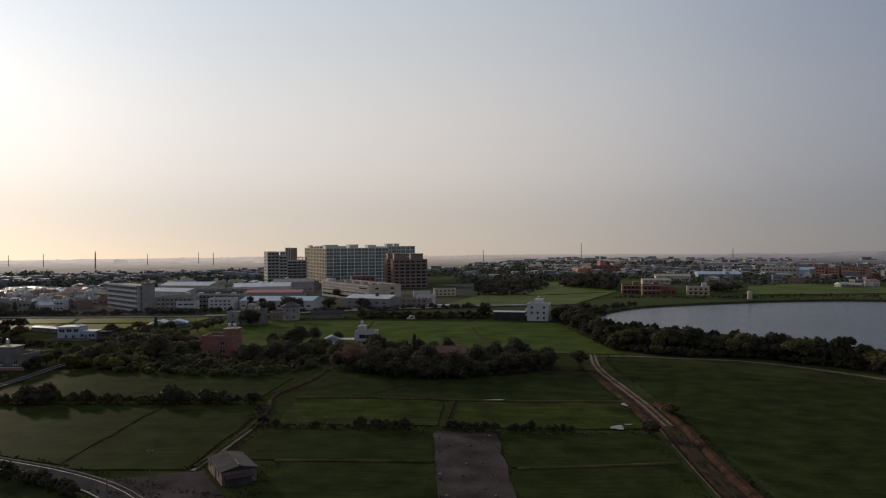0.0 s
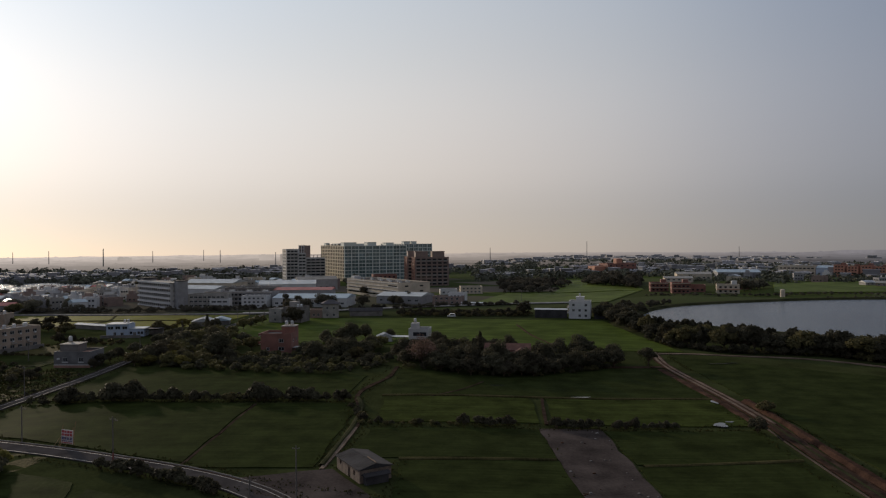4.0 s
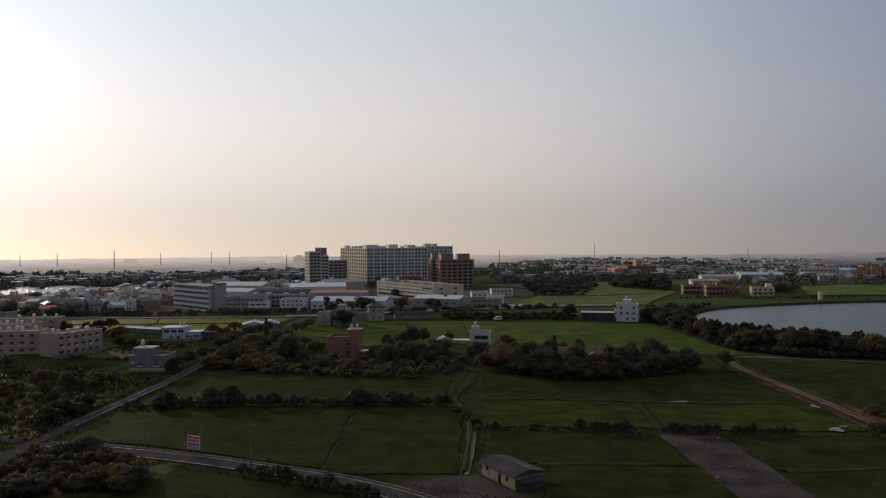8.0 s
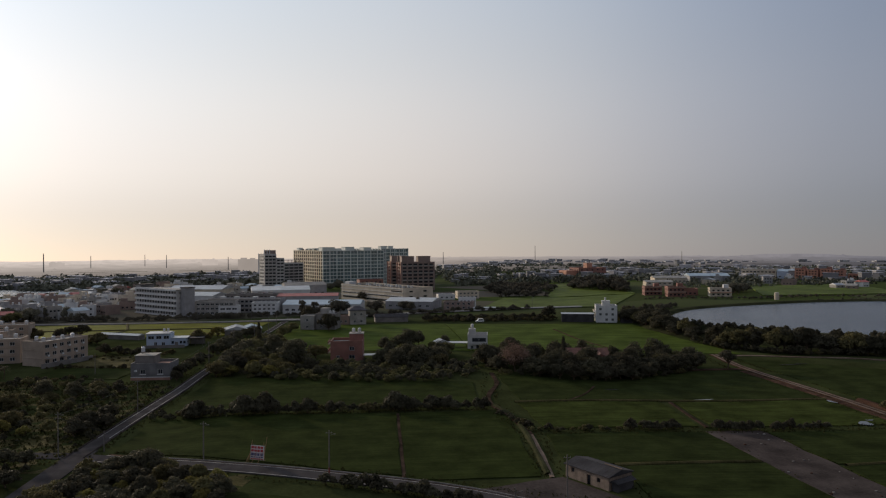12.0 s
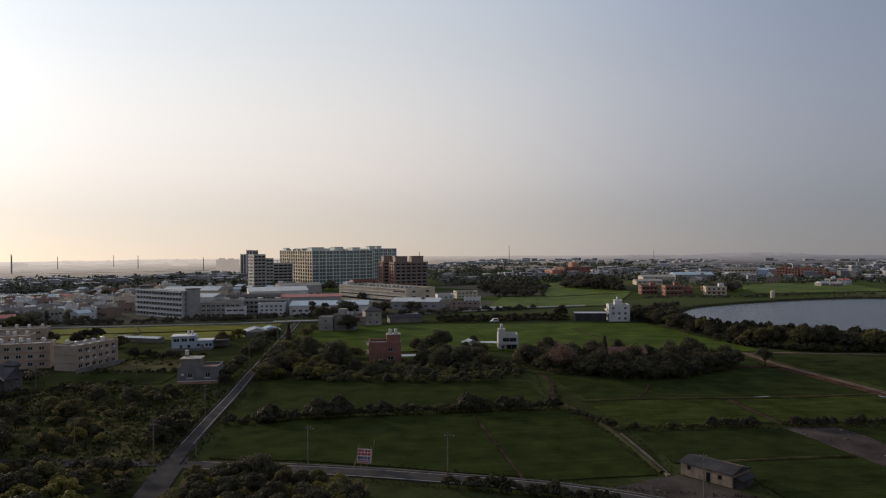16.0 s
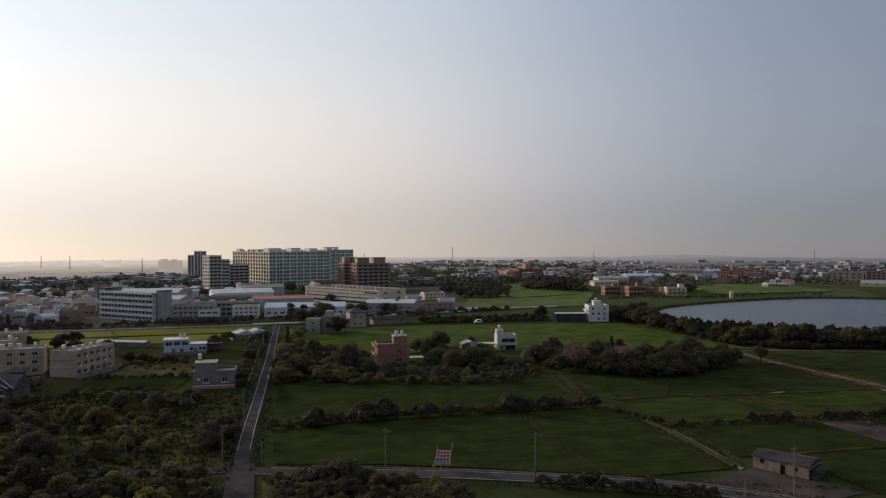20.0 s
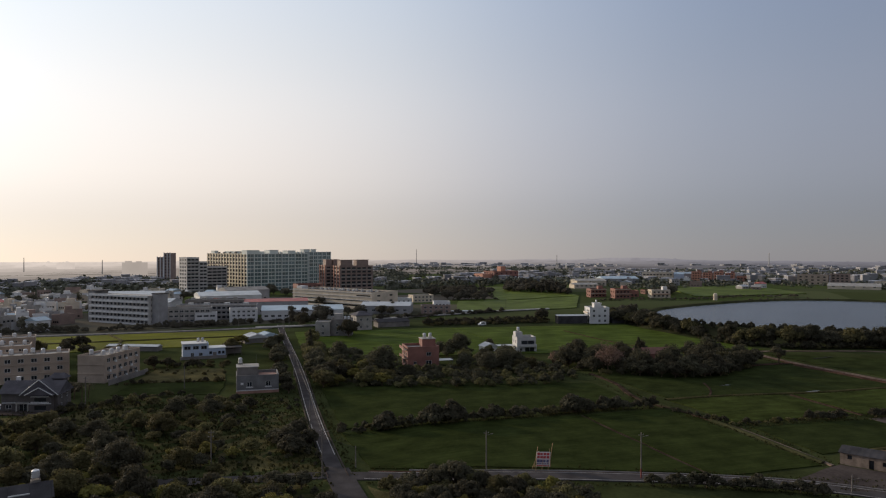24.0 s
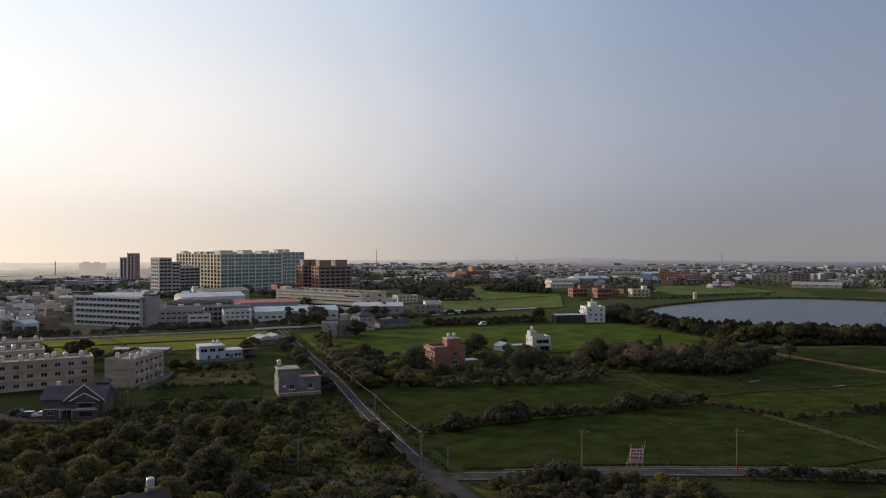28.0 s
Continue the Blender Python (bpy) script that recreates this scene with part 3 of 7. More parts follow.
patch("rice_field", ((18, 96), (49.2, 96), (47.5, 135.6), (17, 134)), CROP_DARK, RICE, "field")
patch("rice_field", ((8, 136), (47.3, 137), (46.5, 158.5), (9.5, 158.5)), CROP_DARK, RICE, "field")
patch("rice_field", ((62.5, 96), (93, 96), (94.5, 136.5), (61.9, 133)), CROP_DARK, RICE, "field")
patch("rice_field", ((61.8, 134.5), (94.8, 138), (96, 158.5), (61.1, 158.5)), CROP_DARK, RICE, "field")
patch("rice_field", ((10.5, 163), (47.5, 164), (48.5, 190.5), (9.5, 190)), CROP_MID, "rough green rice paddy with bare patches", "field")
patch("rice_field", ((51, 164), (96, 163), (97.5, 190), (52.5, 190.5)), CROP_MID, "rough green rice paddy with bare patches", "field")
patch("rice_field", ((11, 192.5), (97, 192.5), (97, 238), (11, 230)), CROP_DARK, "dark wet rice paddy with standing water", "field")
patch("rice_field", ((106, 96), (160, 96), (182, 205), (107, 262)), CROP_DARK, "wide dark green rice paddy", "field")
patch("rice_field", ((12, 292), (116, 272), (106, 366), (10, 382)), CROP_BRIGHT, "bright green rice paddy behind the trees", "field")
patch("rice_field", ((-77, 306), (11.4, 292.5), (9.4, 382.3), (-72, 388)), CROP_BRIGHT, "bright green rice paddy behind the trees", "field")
patch("rice_field", ((-200, 342), (-88, 350), (-86, 376), (-200, 372)), CROP_YELLOW, "yellow-green ripening rice field", "field")
patch("rice_field", ((-215, 375), (-88, 379), (-84, 405), (-225, 402)), CROP_YELLOW, "yellow-green ripening rice field", "field")
patch("rice_field", ((-140, 246), (-110, 240), (-108, 258), (-136, 262)), CROP, "small green plot beside a grey house", "field")
patch("vegetable_plot", ((-136, 264), (-108, 260), (-108, 284), (-130, 290)), SCRUB, "brown overgrown vegetable plot", "field", rough=0.3)
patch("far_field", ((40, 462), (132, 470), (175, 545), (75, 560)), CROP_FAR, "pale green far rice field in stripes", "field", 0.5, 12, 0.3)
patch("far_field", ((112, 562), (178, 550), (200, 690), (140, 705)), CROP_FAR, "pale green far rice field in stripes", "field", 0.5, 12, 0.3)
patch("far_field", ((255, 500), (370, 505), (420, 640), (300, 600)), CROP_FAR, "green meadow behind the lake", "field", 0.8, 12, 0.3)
patch("rice_field", ((-58, 131), (-38, 122), (-30, 95), (-62, 100)), CROP_DARK, "green field between lane and scrub", "field")
patch("rice_field", ((-34, 119), (-16, 112), (-14, 90), (-30, 95)), CROP_DARK, "green field between lane and scrub", "field")
patch("concrete_lot", ((49.5, 90), (62, 90), (60.6, 160), (46.6, 159)), LOTFLOOR, "bare grey concrete yard between rice fields", "yard", 0.22, 4, 0.03)
patch("farmyard", ((-10, 124.5), (5.2, 129.4), (15.2, 112.6), (-2, 110)), LOTFLOOR, "bare brown farmyard in front of a barn", "yard", 0.17, 3, 0.08)
patch("scrub_land", ((-170, 150), (-91, 146), (-91.5, 232), (-172, 236)), SCRUB, "rough grass and weeds between young trees", "scrub", 0.0, 3, 0.12)
patch("scrub_land", ((-85, 96), (-60, 96), (-50, 138), (-85, 150)), SCRUB, "rough grass below roadside trees", "scrub", 0.0, 3, 0.12)
patch("forecourt", ((-178, 233), (-150, 222), (-147, 230), (-176, 242)), LOTFLOOR, "grey paved forecourt of a villa", "yard", 0.3, 4, 0.02)
strip("bund", [(17, 135), (47, 136.4)], 1.0, SCRUB, "grassy bund between rice fields", "bund", 0.25, height=0.2, wobble=0.4)
strip("bund", [(63, 133.8), (94.5, 137.3)], 1.0, SCRUB, "grassy bund between rice fields", "bund", 0.25, height=0.2, wobble=0.4)
strip("bund", [(9, 191.2), (45, 191.7), (81, 191.6), (97, 191)], 1.0, SCRUB, "grassy bund between rice fields", "bund", 0.25, height=0.2, wobble=0.4)
strip("bund", [(61, 352), (64, 320), (69.7, 293)], 1.0, EARTH, "narrow earth bund across the paddy", "bund", 0.25, height=0.15, wobble=0.4)
strip("bund", [(-200, 374), (-86, 378)], 1.4, SCRUB, "grassy bund between rice fields", "bund", 0.3, height=0.3, wobble=0.3)
strip("bund", [(-160, 404), (-150, 374), (-155, 345)], 1.6, SCRUB, "grassy bund between rice fields", "bund", 0.3, height=0.3, wobble=0.3)


def pool(name, pts, z, mat, label, category):
    s = Shape()
    s.face(*[(x, y, z) for x, y in pts])
    return tagged(new(name, s.mesh(name, mat)), label, category, kind="structure")


def blob(cx, cy, rx, ry, n=18, seed=0):
    r = random.Random(seed)
    ph = [r.random() * 6 for _ in range(3)]
    out = []
    for i in range(n):
        t = 2 * math.pi * i / n
        k = 1 + 0.25 * math.sin(2 * t + ph[0]) + 0.18 * math.sin(3 * t + ph[1]) + 0.1 * math.sin(5 * t + ph[2])
        out.append((cx + rx * k * math.cos(t), cy + ry * k * math.sin(t)))
    return out


for i, (x, y, a, b) in enumerate(((88.8, 163.8, 1.9, 1.5), (61, 192.4, 3.6, 0.5), (72, 191.6, 1.6, 0.4), (119, 245, 3.0, 0.7), (124, 246, 2.0, 0.6), (96.0, 187, 0.7, 1.6), (96.8, 222, 0.6, 2.4), (40.7, 205.8, 1.8, 0.4), (92, 166.5, 0.8, 0.5))):
    pool("puddle", blob(x, y, a, b, seed=i), gz(x, y) + 0.34, PUDDLE, "shallow standing water in the paddy", "puddle")

# the lake and its bank
LAKE = [(120, 354), (136, 386), (158, 412), (190, 428), (226, 441), (268, 452), (312, 453), (346, 433), (366, 398), (392, 330), (360, 250), (300, 205), (222, 205), (195, 249), (176, 278), (157, 295), (140, 314), (125, 334)]


def resample(pts, n=3):
    for _ in range(n):
        out = []
        for i in range(len(pts)):
            a, b = Vector(pts[i]), Vector(pts[(i + 1) % len(pts)])
            out += [tuple(a.lerp(b, 0.25)), tuple(a.lerp(b, 0.75))]
        pts = out
    return pts


LAKE_RIM = resample(LAKE, 2)
pool("water", LAKE_RIM, 3.0, WATER, "calm grey-blue lake with light ripples", "lake")


def lake_bank():
    s = Shape()
    n = len(LAKE_RIM)
    c = Vector((sum(p[0] for p in LAKE_RIM) / n, sum(p[1] for p in LAKE_RIM) / n))
    prof = ((-2.0, 2.6), (0.8, 3.5), (2.0, 4.1), (5.0, 4.1), (16.0, None))
    for i, p in enumerate(LAKE_RIM):
        a, b = Vector(LAKE_RIM[i - 1]), Vector(LAKE_RIM[(i + 1) % n])
        d = (b - a).normalized()
        r = Vector((d.y, -d.x))
        if r.dot(Vector(p) - c) < 0:
            r = -r
        for off, z in prof:
            q = Vector(p) + r * off
            s.v.append((q.x, q.y, gz(q.x, q.y) - 0.4 if z is None else z + 0.15 * noise.noise(Vector((q.x * 0.1, q.y * 0.1, 0)))))
    k = len(prof)
    for i in range(n):
        j = (i + 1) % n
        for m in range(k - 1):
            s.f.append((i * k + m, j * k + m, j * k + m + 1, i * k + m + 1))
    tagged(new("lake_bank", s.mesh("lake_bank", BANK)), "grassy earth embankment round the lake", "embankment", kind="structure")


lake_bank()
pool("water", resample([(-470, 725), (-395, 738), (-318, 732), (-306, 695), (-345, 655), (-330, 600), (-318, 550), (-400, 525), (-720, 560), (-720, 720)], 2), 0.5, WATER, "bright lake reflecting the low sun", "lake")
pool("water", resample([(95, 985), (180, 870), (240, 930), (150, 1060)], 1), 0.6, WATER, "pale far pond beyond the fields", "lake")


# ---- buildings ----
WINDOWS = {}


def window_meshes(w, h, glass):
    key = (round(w, 2), round(h, 2), glass.name)
    if key not in WINDOWS:
        f = Shape()
        t = 0.09
        f.box(0, w, -0.06, 0.06, 0, t).box(0, w, -0.06, 0.06, h - t, h).box(0, t, -0.06, 0.06, t, h - t).box(w - t, w, -0.06, 0.06, t, h - t)
        f.box(w / 2 - t / 2, w / 2 + t / 2, -0.05, 0.05, t, h - t)
        p = Shape().box(t, w - t, 0.0, 0.03, t, h - t)
        WINDOWS[key] = (f.mesh("window", FRAMEM), p.mesh("pane", glass))
    return WINDOWS[key]


SIDES = {"front": lambda w, d: ((0, 0), (1, 0), w, 0), "right": lambda w, d: ((w, 0), (0, 1), d, 90), "back": lambda w, d: ((w, d), (-1, 0), w, 180), "left": lambda w, d: ((0, d), (0, -1), d, 270)}


def even_holes(width, floors, fh, count, ww, wh, sill, base=0.0, margin=0.8, skip=()):
    out = []
    if count:
        step = (width - 2 * margin) / count
        for f in range(floors):
            for i in range(count):
                if (f, i) not in skip:
                    u = margin + step * (i + 0.5) - ww / 2
                    out.append((u, u + ww, base + f * fh + sill, base + f * fh + sill + wh))
    return out


def building(name, label, category, x, y, rot, w, d, h, floors, mat, bays, win=(1.4, 1.3, 0.9), parapet=0.7, roof_mat=None, base=0.0, glass=None, group="", extra=None, door=None, single=False, z=None):
    """A walled block with recessed windows, roof slab and parapet. (x, y) is the corner at the near end of the front, the front runs along rot."""
    root = thing(name, label, category, pose(x, y, (gz(x, y) if z is None else z), 0, 0, rot), group)
    fh = (h - base - (parapet if parapet else 0.1)) / floors
    body = Shape()
    glass = glass or GLASS
    slots = []
    for side, fn in SIDES.items():
        o, u, width, ang = fn(w, d)
        spec = bays.get(side, 0)
        holes = spec if isinstance(spec, list) else even_holes(width, floors, fh, spec, *win, base=base)
        body.wall((*o, 0), (*u, 0), width, -0.5, h, holes, 0.22)
        for a, b, c, e in holes:
            slots.append((o, u, ang, a, b, c, e))
    rz = h - parapet if parapet else h
    part("wall", body, mat, root)
    part("roof", Shape().box(0.2, w - 0.2, 0.2, d - 0.2, rz - 0.15, rz), roof_mat or ROOFTOP, root)
    if parapet:
        rim = Shape()
        n = 0.24
        ring = [((-0.06, -0.06), (w + 0.06, -0.06), (w + 0.06, d + 0.06), (-0.06, d + 0.06)), ((n, n), (w - n, n), (w - n, d - n), (n, d - n))]
        for i in range(4):
            j = (i + 1) % 4
            (ax_, ay_), (bx_, by_) = ring[0][i], ring[0][j]
            (cx_, cy_), (dx_, dy_) = ring[1][j], ring[1][i]
            k = len(rim.v)
            rim.v.extend([(ax_, ay_, h + 0.12), (bx_, by_, h + 0.12), (cx_, cy_, h + 0.12), (dx_, dy_, h + 0.12), (ax_, ay_, h), (bx_, by_, h), (cx_, cy_, rz), (dx_, dy_, rz)])
            rim.f.extend([(k, k + 1, k + 2, k + 3), (k + 4, k + 5, k + 1, k), (k + 3, k + 2, k + 6, k + 7)])
        me = rim.mesh("parapet", mat)
        bm = bmesh.new()
        bm.from_mesh(me)
        bmesh.ops.remove_doubles(bm, verts=bm.verts, dist=0.001)
        bm.to_mesh(me)
        bm.free()
        part("parapet", me, None, root)
    for o, u, ang, a, b, c, e in slots:
        fm, pm = window_meshes(b - a, e - c, glass)
        inn = Vector((-u[1], u[0])) * 0.13
        m = pose(o[0] + u[0] * a + inn.x, o[1] + u[1] * a + inn.y, c, 0, 0, ang)
        if single:
            part("pane", pm, None, root, at=m)
        else:
            part("pane", pm, None, part("window", fm, None, root, at=m))
    if door:
        du, dw, dh = door
        part("door", Shape().box(du, du + dw, -0.08, 0.0, 0.0, dh), DARKROOF, root)
    return root


TANKS = {}


def tank(x, y, z, r=0.55, h=1.2):
    """A stainless water tank on a low stand."""
    if not TANKS:
        TANKS["stand"] = Shape().box(-0.5, 0.5, -0.5, 0.5, 0, 0.08).box(-0.5, -0.42, -0.5, -0.42, 0.08, 0.45).box(0.42, 0.5, -0.5, -0.42, 0.08, 0.45).box(-0.5, -0.42, 0.42, 0.5, 0.08, 0.45).box(0.42, 0.5, 0.42, 0.5, 0.08, 0.45).box(-0.55, 0.55, -0.55, 0.55, 0.45, 0.5).mesh("stand", DARKCONC)
        TANKS["body"] = Shape().tube((0, 0, 0.5), (0, 0, 1.75), 0.55, n=14).tube((0, 0, 0.9), (0, 0, 0.95), 0.58, n=14).tube((0, 0, 1.35), (0, 0, 1.4), 0.58, n=14).mesh("body", STEEL)
        TANKS["lid"] = Shape().dome((0, 0, 1.75), 0.55, 0.25, 14).tube((0, 0, 1.98), (0, 0, 2.06), 0.16, n=8).mesh("lid", STEEL)
    t = thing("water_tank", "cylindrical stainless steel water tank on a flat roof", "water tank", pose(x, y, z, 0, 0, random.uniform(0, 90)) @ Matrix.Diagonal((r / 0.55, r / 0.55, h / 1.2, 1)), "roof water tanks")
    for k, me in TANKS.items():
        part(k, me, None, t)
    return t


def local(x, y, rot, u, v):
    c, s = math.cos(radians(rot)), math.sin(radians(rot))
    return x + c * u - s * v, y + s * u + c * v


def tanks_on(x, y, rot, z, spots, r=0.55, h=1.2):
    for u, v in spots:
        a, b = local(x, y, rot, u, v)
        tank(a, b, z, r, h)


def box_part(root, name, mat, x0, x1, y0, y1, z0, z1, label=""):
    return part(name, Shape().box(x0, x1, y0, y1, z0, z1), mat, root, label)


# the large office block: two wings on a grid of pilasters and floor bands
def grid_block(name, label, x, y, rot, w, d, h, floors, nf, nl, front_mat, left_mat, step_at=None):
    root = thing(name, label, "office building", pose(x, y, 0, 0, 0, rot))
    fh = h / floors
    core = Shape().box(0.6, w - 0.6, 0.6, d - 0.6, -1, h - 0.2)
    part("core", core, DARKCONC, root)
    part("roof", Shape().box(0.0, w, 0.0, d, h - 0.2, h), ROOFTOP, root)
    bw, bl = w / nf, d / nl
    pane_f = Shape().box(0.3, bw - 0.3, 0, 0.2, 0.5, fh - 0.2).mesh("pane", TEALGLASS)
    pane_l = Shape().box(0, 0.2, 0.65, bl - 0.65, 0.6, fh - 0.45).mesh("pane", GLASS)
    band_f = Shape().box(0.3, w - 0.3, 0.1, 0.7, -0.2, 0.55).mesh("floor_band", front_mat)
    band_l = Shape().box(0.1, 0.7, 0.3, d - 0.3, -0.45, 0.65).mesh("floor_band", left_mat)
    pil_f = Shape().box(-0.38, 0.38, -0.35, 0.6, -1, h + 0.8).mesh("pilaster", front_mat)
    pil_l = Shape().box(-0.35, 0.6, -0.65, 0.65, -1, h + 0.8).mesh("pilaster", left_mat)
    mull = Shape().box(-0.1, 0.1, 0.15, 0.5, 0, h).mesh("mullion", front_mat)
    for f in range(floors + 1):
        part("floor_band", band_f, None, root, at=pose(0, 0, f * fh))
        part("floor_band", band_l, None, root, at=pose(0, 0, f * fh))
    for i in range(nf + 1):
        part("pilaster", pil_f, None, root, at=pose(i * bw, 0, 0))
    for i in range(nf):
        part("mullion", mull, None, root, at=pose((i + 0.5) * bw, 0, 0))
        for f in range(floors):
            part("pane", pane_f, None, root, at=pose(i * bw, 0.35, f * fh))
    for i in range(1, nl + 1):
        part("pilaster", pil_l, None, root, at=pose(0, i * bl, 0))
    for i in range(nl):
        for f in range(floors):
            part("pane", pane_l, None, root, at=pose(0.35, i * bl, f * fh))
    return root


bx, by, br = -78.8, 745.7, 26.2
big = grid_block("office_block", "huge eleven-storey office block with pale pilasters and green glass", bx, by, br, 70, 84, 36.5, 10, 9, 14, TEALWALL, SUNLITWALL)
for x0, x1, y0, y1, hh in ((-0.5, 13, -0.3, 10, 3.6), (26, 36, 2, 12, 3.8), (47, 56, 2, 12, 3.2), (3, 10, 30, 52, 2.5), (2, 6, 72, 80, 3.0), (15, 40, 30, 50, 2.2)):
    rb = Shape().box(x0, x1, y0, y1, 36.5, 36.5 + hh).box(x0 - 0.3, x1 + 0.3, y0 - 0.3, y1 + 0.3, 36.5 + hh, 36.9 + hh)
    part("penthouse", rb, TEALWALL, big)
for i in range(9):
    box_part(big, "roof_plant", DARKCONC, 1.5 + (i % 2) * 3, 3.5 + (i % 2) * 3, 14 + i * 6, 16.5 + i * 6, 36.5, 38.6)
wx, wy = local(bx, by, br, 70.5, 7)
wing = grid_block("office_block", "glazed wing of an office block with pale green frames", wx, wy, br, 33, 70, 38.0, 10, 6, 10, TEALWALL, TEALWALL)
for x0, x1 in ((0, 7), (9, 15)):
    part("penthouse", Shape().box(x0, x1, 1, 8, 38.0, 41.0).box(x0 - 0.3, x1 + 0.3, 0.7, 8.3, 41.0, 41.4), TEALWALL, wing)

# stepped tower beside it
def ribbons(width, floors, fh, sill, wh, base=0.0, bays=1):
    """Long strip windows, one row a storey, split in bays."""
    step = (width - 0.8) / bays
    return [(0.4 + i * step + 0.2, 0.4 + (i + 1) * step - 0.2, base + f * fh + sill, base + f * fh + sill + wh) for f in range(floors) for i in range(bays)]


tx, ty, tr = -133.6, 720.3, 27.0
tw = building("tower_block", "stepped pale grey tower block with strip balconies", "apartment block", tx, ty, tr, 12, 16, 34, 10, PALETILE, {"front": ribbons(12, 10, 3.32, 1.0, 1.7, 0, 3), "left": 4}, (2.2, 1.9, 0.8), 0.8, single=True)
building("tower_block", "stepped pale grey tower block with strip balconies", "apartment block", *local(tx, ty, tr, 12.1, 0), tr, 8, 16, 30, 9, PALETILE, {"front": ribbons(8, 9, 3.24, 1.0, 1.7, 0, 2)}, (2.0, 1.9, 0.8), 0.8, single=True)
wg = building("tower_block", "pale grey tower wing with an open roof frame", "apartment block", *local(tx, ty, tr, 20.2, 1), tr, 20.5, 16, 25, 8, PALETILE, {"front": ribbons(20.5, 8, 3.02, 0.9, 1.7, 0, 4)}, (1.9, 1.9, 0.7), 0.8, single=True)
fr = Shape()
for i in range(6):
    fr.box(i * 4, i * 4 + 0.5, 0.1, 0.6, 25.1, 27.6)
fr.box(0, 20.5, 0.1, 0.6, 27.6, 28.1)
part("roof_frame", fr, BROWN, wg)
for f in range(1, 10):
    box_part(tw, "floor_band", CONCRETE, -0.3, 12.05, -0.4, 0.0, f * 3.3 - 0.3, f * 3.3 + 0.5)
for f in range(1, 8):
    box_part(wg, "floor_band", CONCRETE, 0.1, 20.4, -0.35, 0.0, f * 3.05 - 0.25, f * 3.05 + 0.4)

# far towers
for dx, dh in ((0, 30.5), (8.6, 35.5)):
    ft = building("tower_block", "slim mauve and white residential tower in the haze", "apartment block", *local(-174.4, 946.3, -24, dx, 0), -24, 8.4, 14, dh, 10, BROWN, {"front": 3, "left": 3}, (1.6, 1.8, 0.7), 0.8, single=True, z=1.0)
    for u in (0.0, 4.0, 7.6):
        box_part(ft, "rib", WHITE, u, u + 0.9, -0.5, 0.0, 0, dh + 1)

# brick towers with penthouses
def brick_tower(x, y, rot, w, d, h, nf):
    b = building("brick_tower", "brick-brown residential tower with stepped penthouses", "apartment block", x, y, rot, w, d, h, 8, BROWN, {"front": nf, "left": 3}, (3.7, 1.9, 0.9), 0.9, single=True, z=0.0)
    for i in range(nf + 1):
        u = i * (w - 0.8) / nf
        box_part(b, "pier", BROWN, u, u + 0.8, -0.5, 0.0, 0, h + 0.3)
    for f in range(1, 8):
        box_part(b, "balcony", CONCRETE if f % 2 else BROWN, 0.9, w - 0.9, -0.45, -0.02, f * (h / 8) - 0.5, f * (h / 8) + 0.4)
    # left piers in orange: evening sun painted onto the brown tower
    for k in range(3):
        v = 0.3 + k * (d - 1.4) / 2
        box_part(b, "pier", ORANGE, -0.5, 0.0, v, v + 1.1, 0, h + 0.3)
    for u in ((1, 0.36), (w * 0.52, 0.36)):
        part("penthouse", Shape().box(u[0], u[0] + w * u[1], 1, 9, h - 0.9, h + 5).box(u[0] - 0.4, u[0] + w * u[1] + 0.4, 0.6, 9.4, h + 5, h + 5.5), BROWN, b)
    return b


brick_tower(-2.1, 661.1, 12, 32, 15, 26.5, 6)
brick_tower(-10.7, 691.3, 12, 16, 15, 26.5, 3)
building("brick_hall", "dark red brick hall beside the office block", "hall", -40, 655, 12, 22, 14, 11, 3, BRICK, {"front": 5}, (2.0, 1.6, 1.0), 0.6, single=True)

# long pale factory
lx, ly, lr = -52.9, 575.7, -57.7
fc = building("factory", "long pale factory hall with strip windows and a dark roof", "factory", lx, ly, lr, 85.5, 26, 12.0, 3, CREAM, {"front": [(2, 83, 1.8, 2.9), (2, 83, 5.4, 6.5), (70, 84, 9.0, 9.9)], "right": 2}, (3, 1.2, 1.4), 0.8, DARKROOF, single=True)
for k in range(4):
    box_part(fc, "cornice", WHITE, -0.2, 85.7, -0.5, 0.0, 3.6 + k * 2.5, 3.9 + k * 2.5)
box_part(fc, "roof_plant", WHITE, 1, 7, 3, 9, 11.3, 13.8)
for i in range(14):
    box_part(fc, "roof_vent", SILVER, 12 + i * 5, 13.6 + i * 5, 8 + (i % 3) * 4, 9.6 + (i % 3) * 4, 11.2, 12.8)


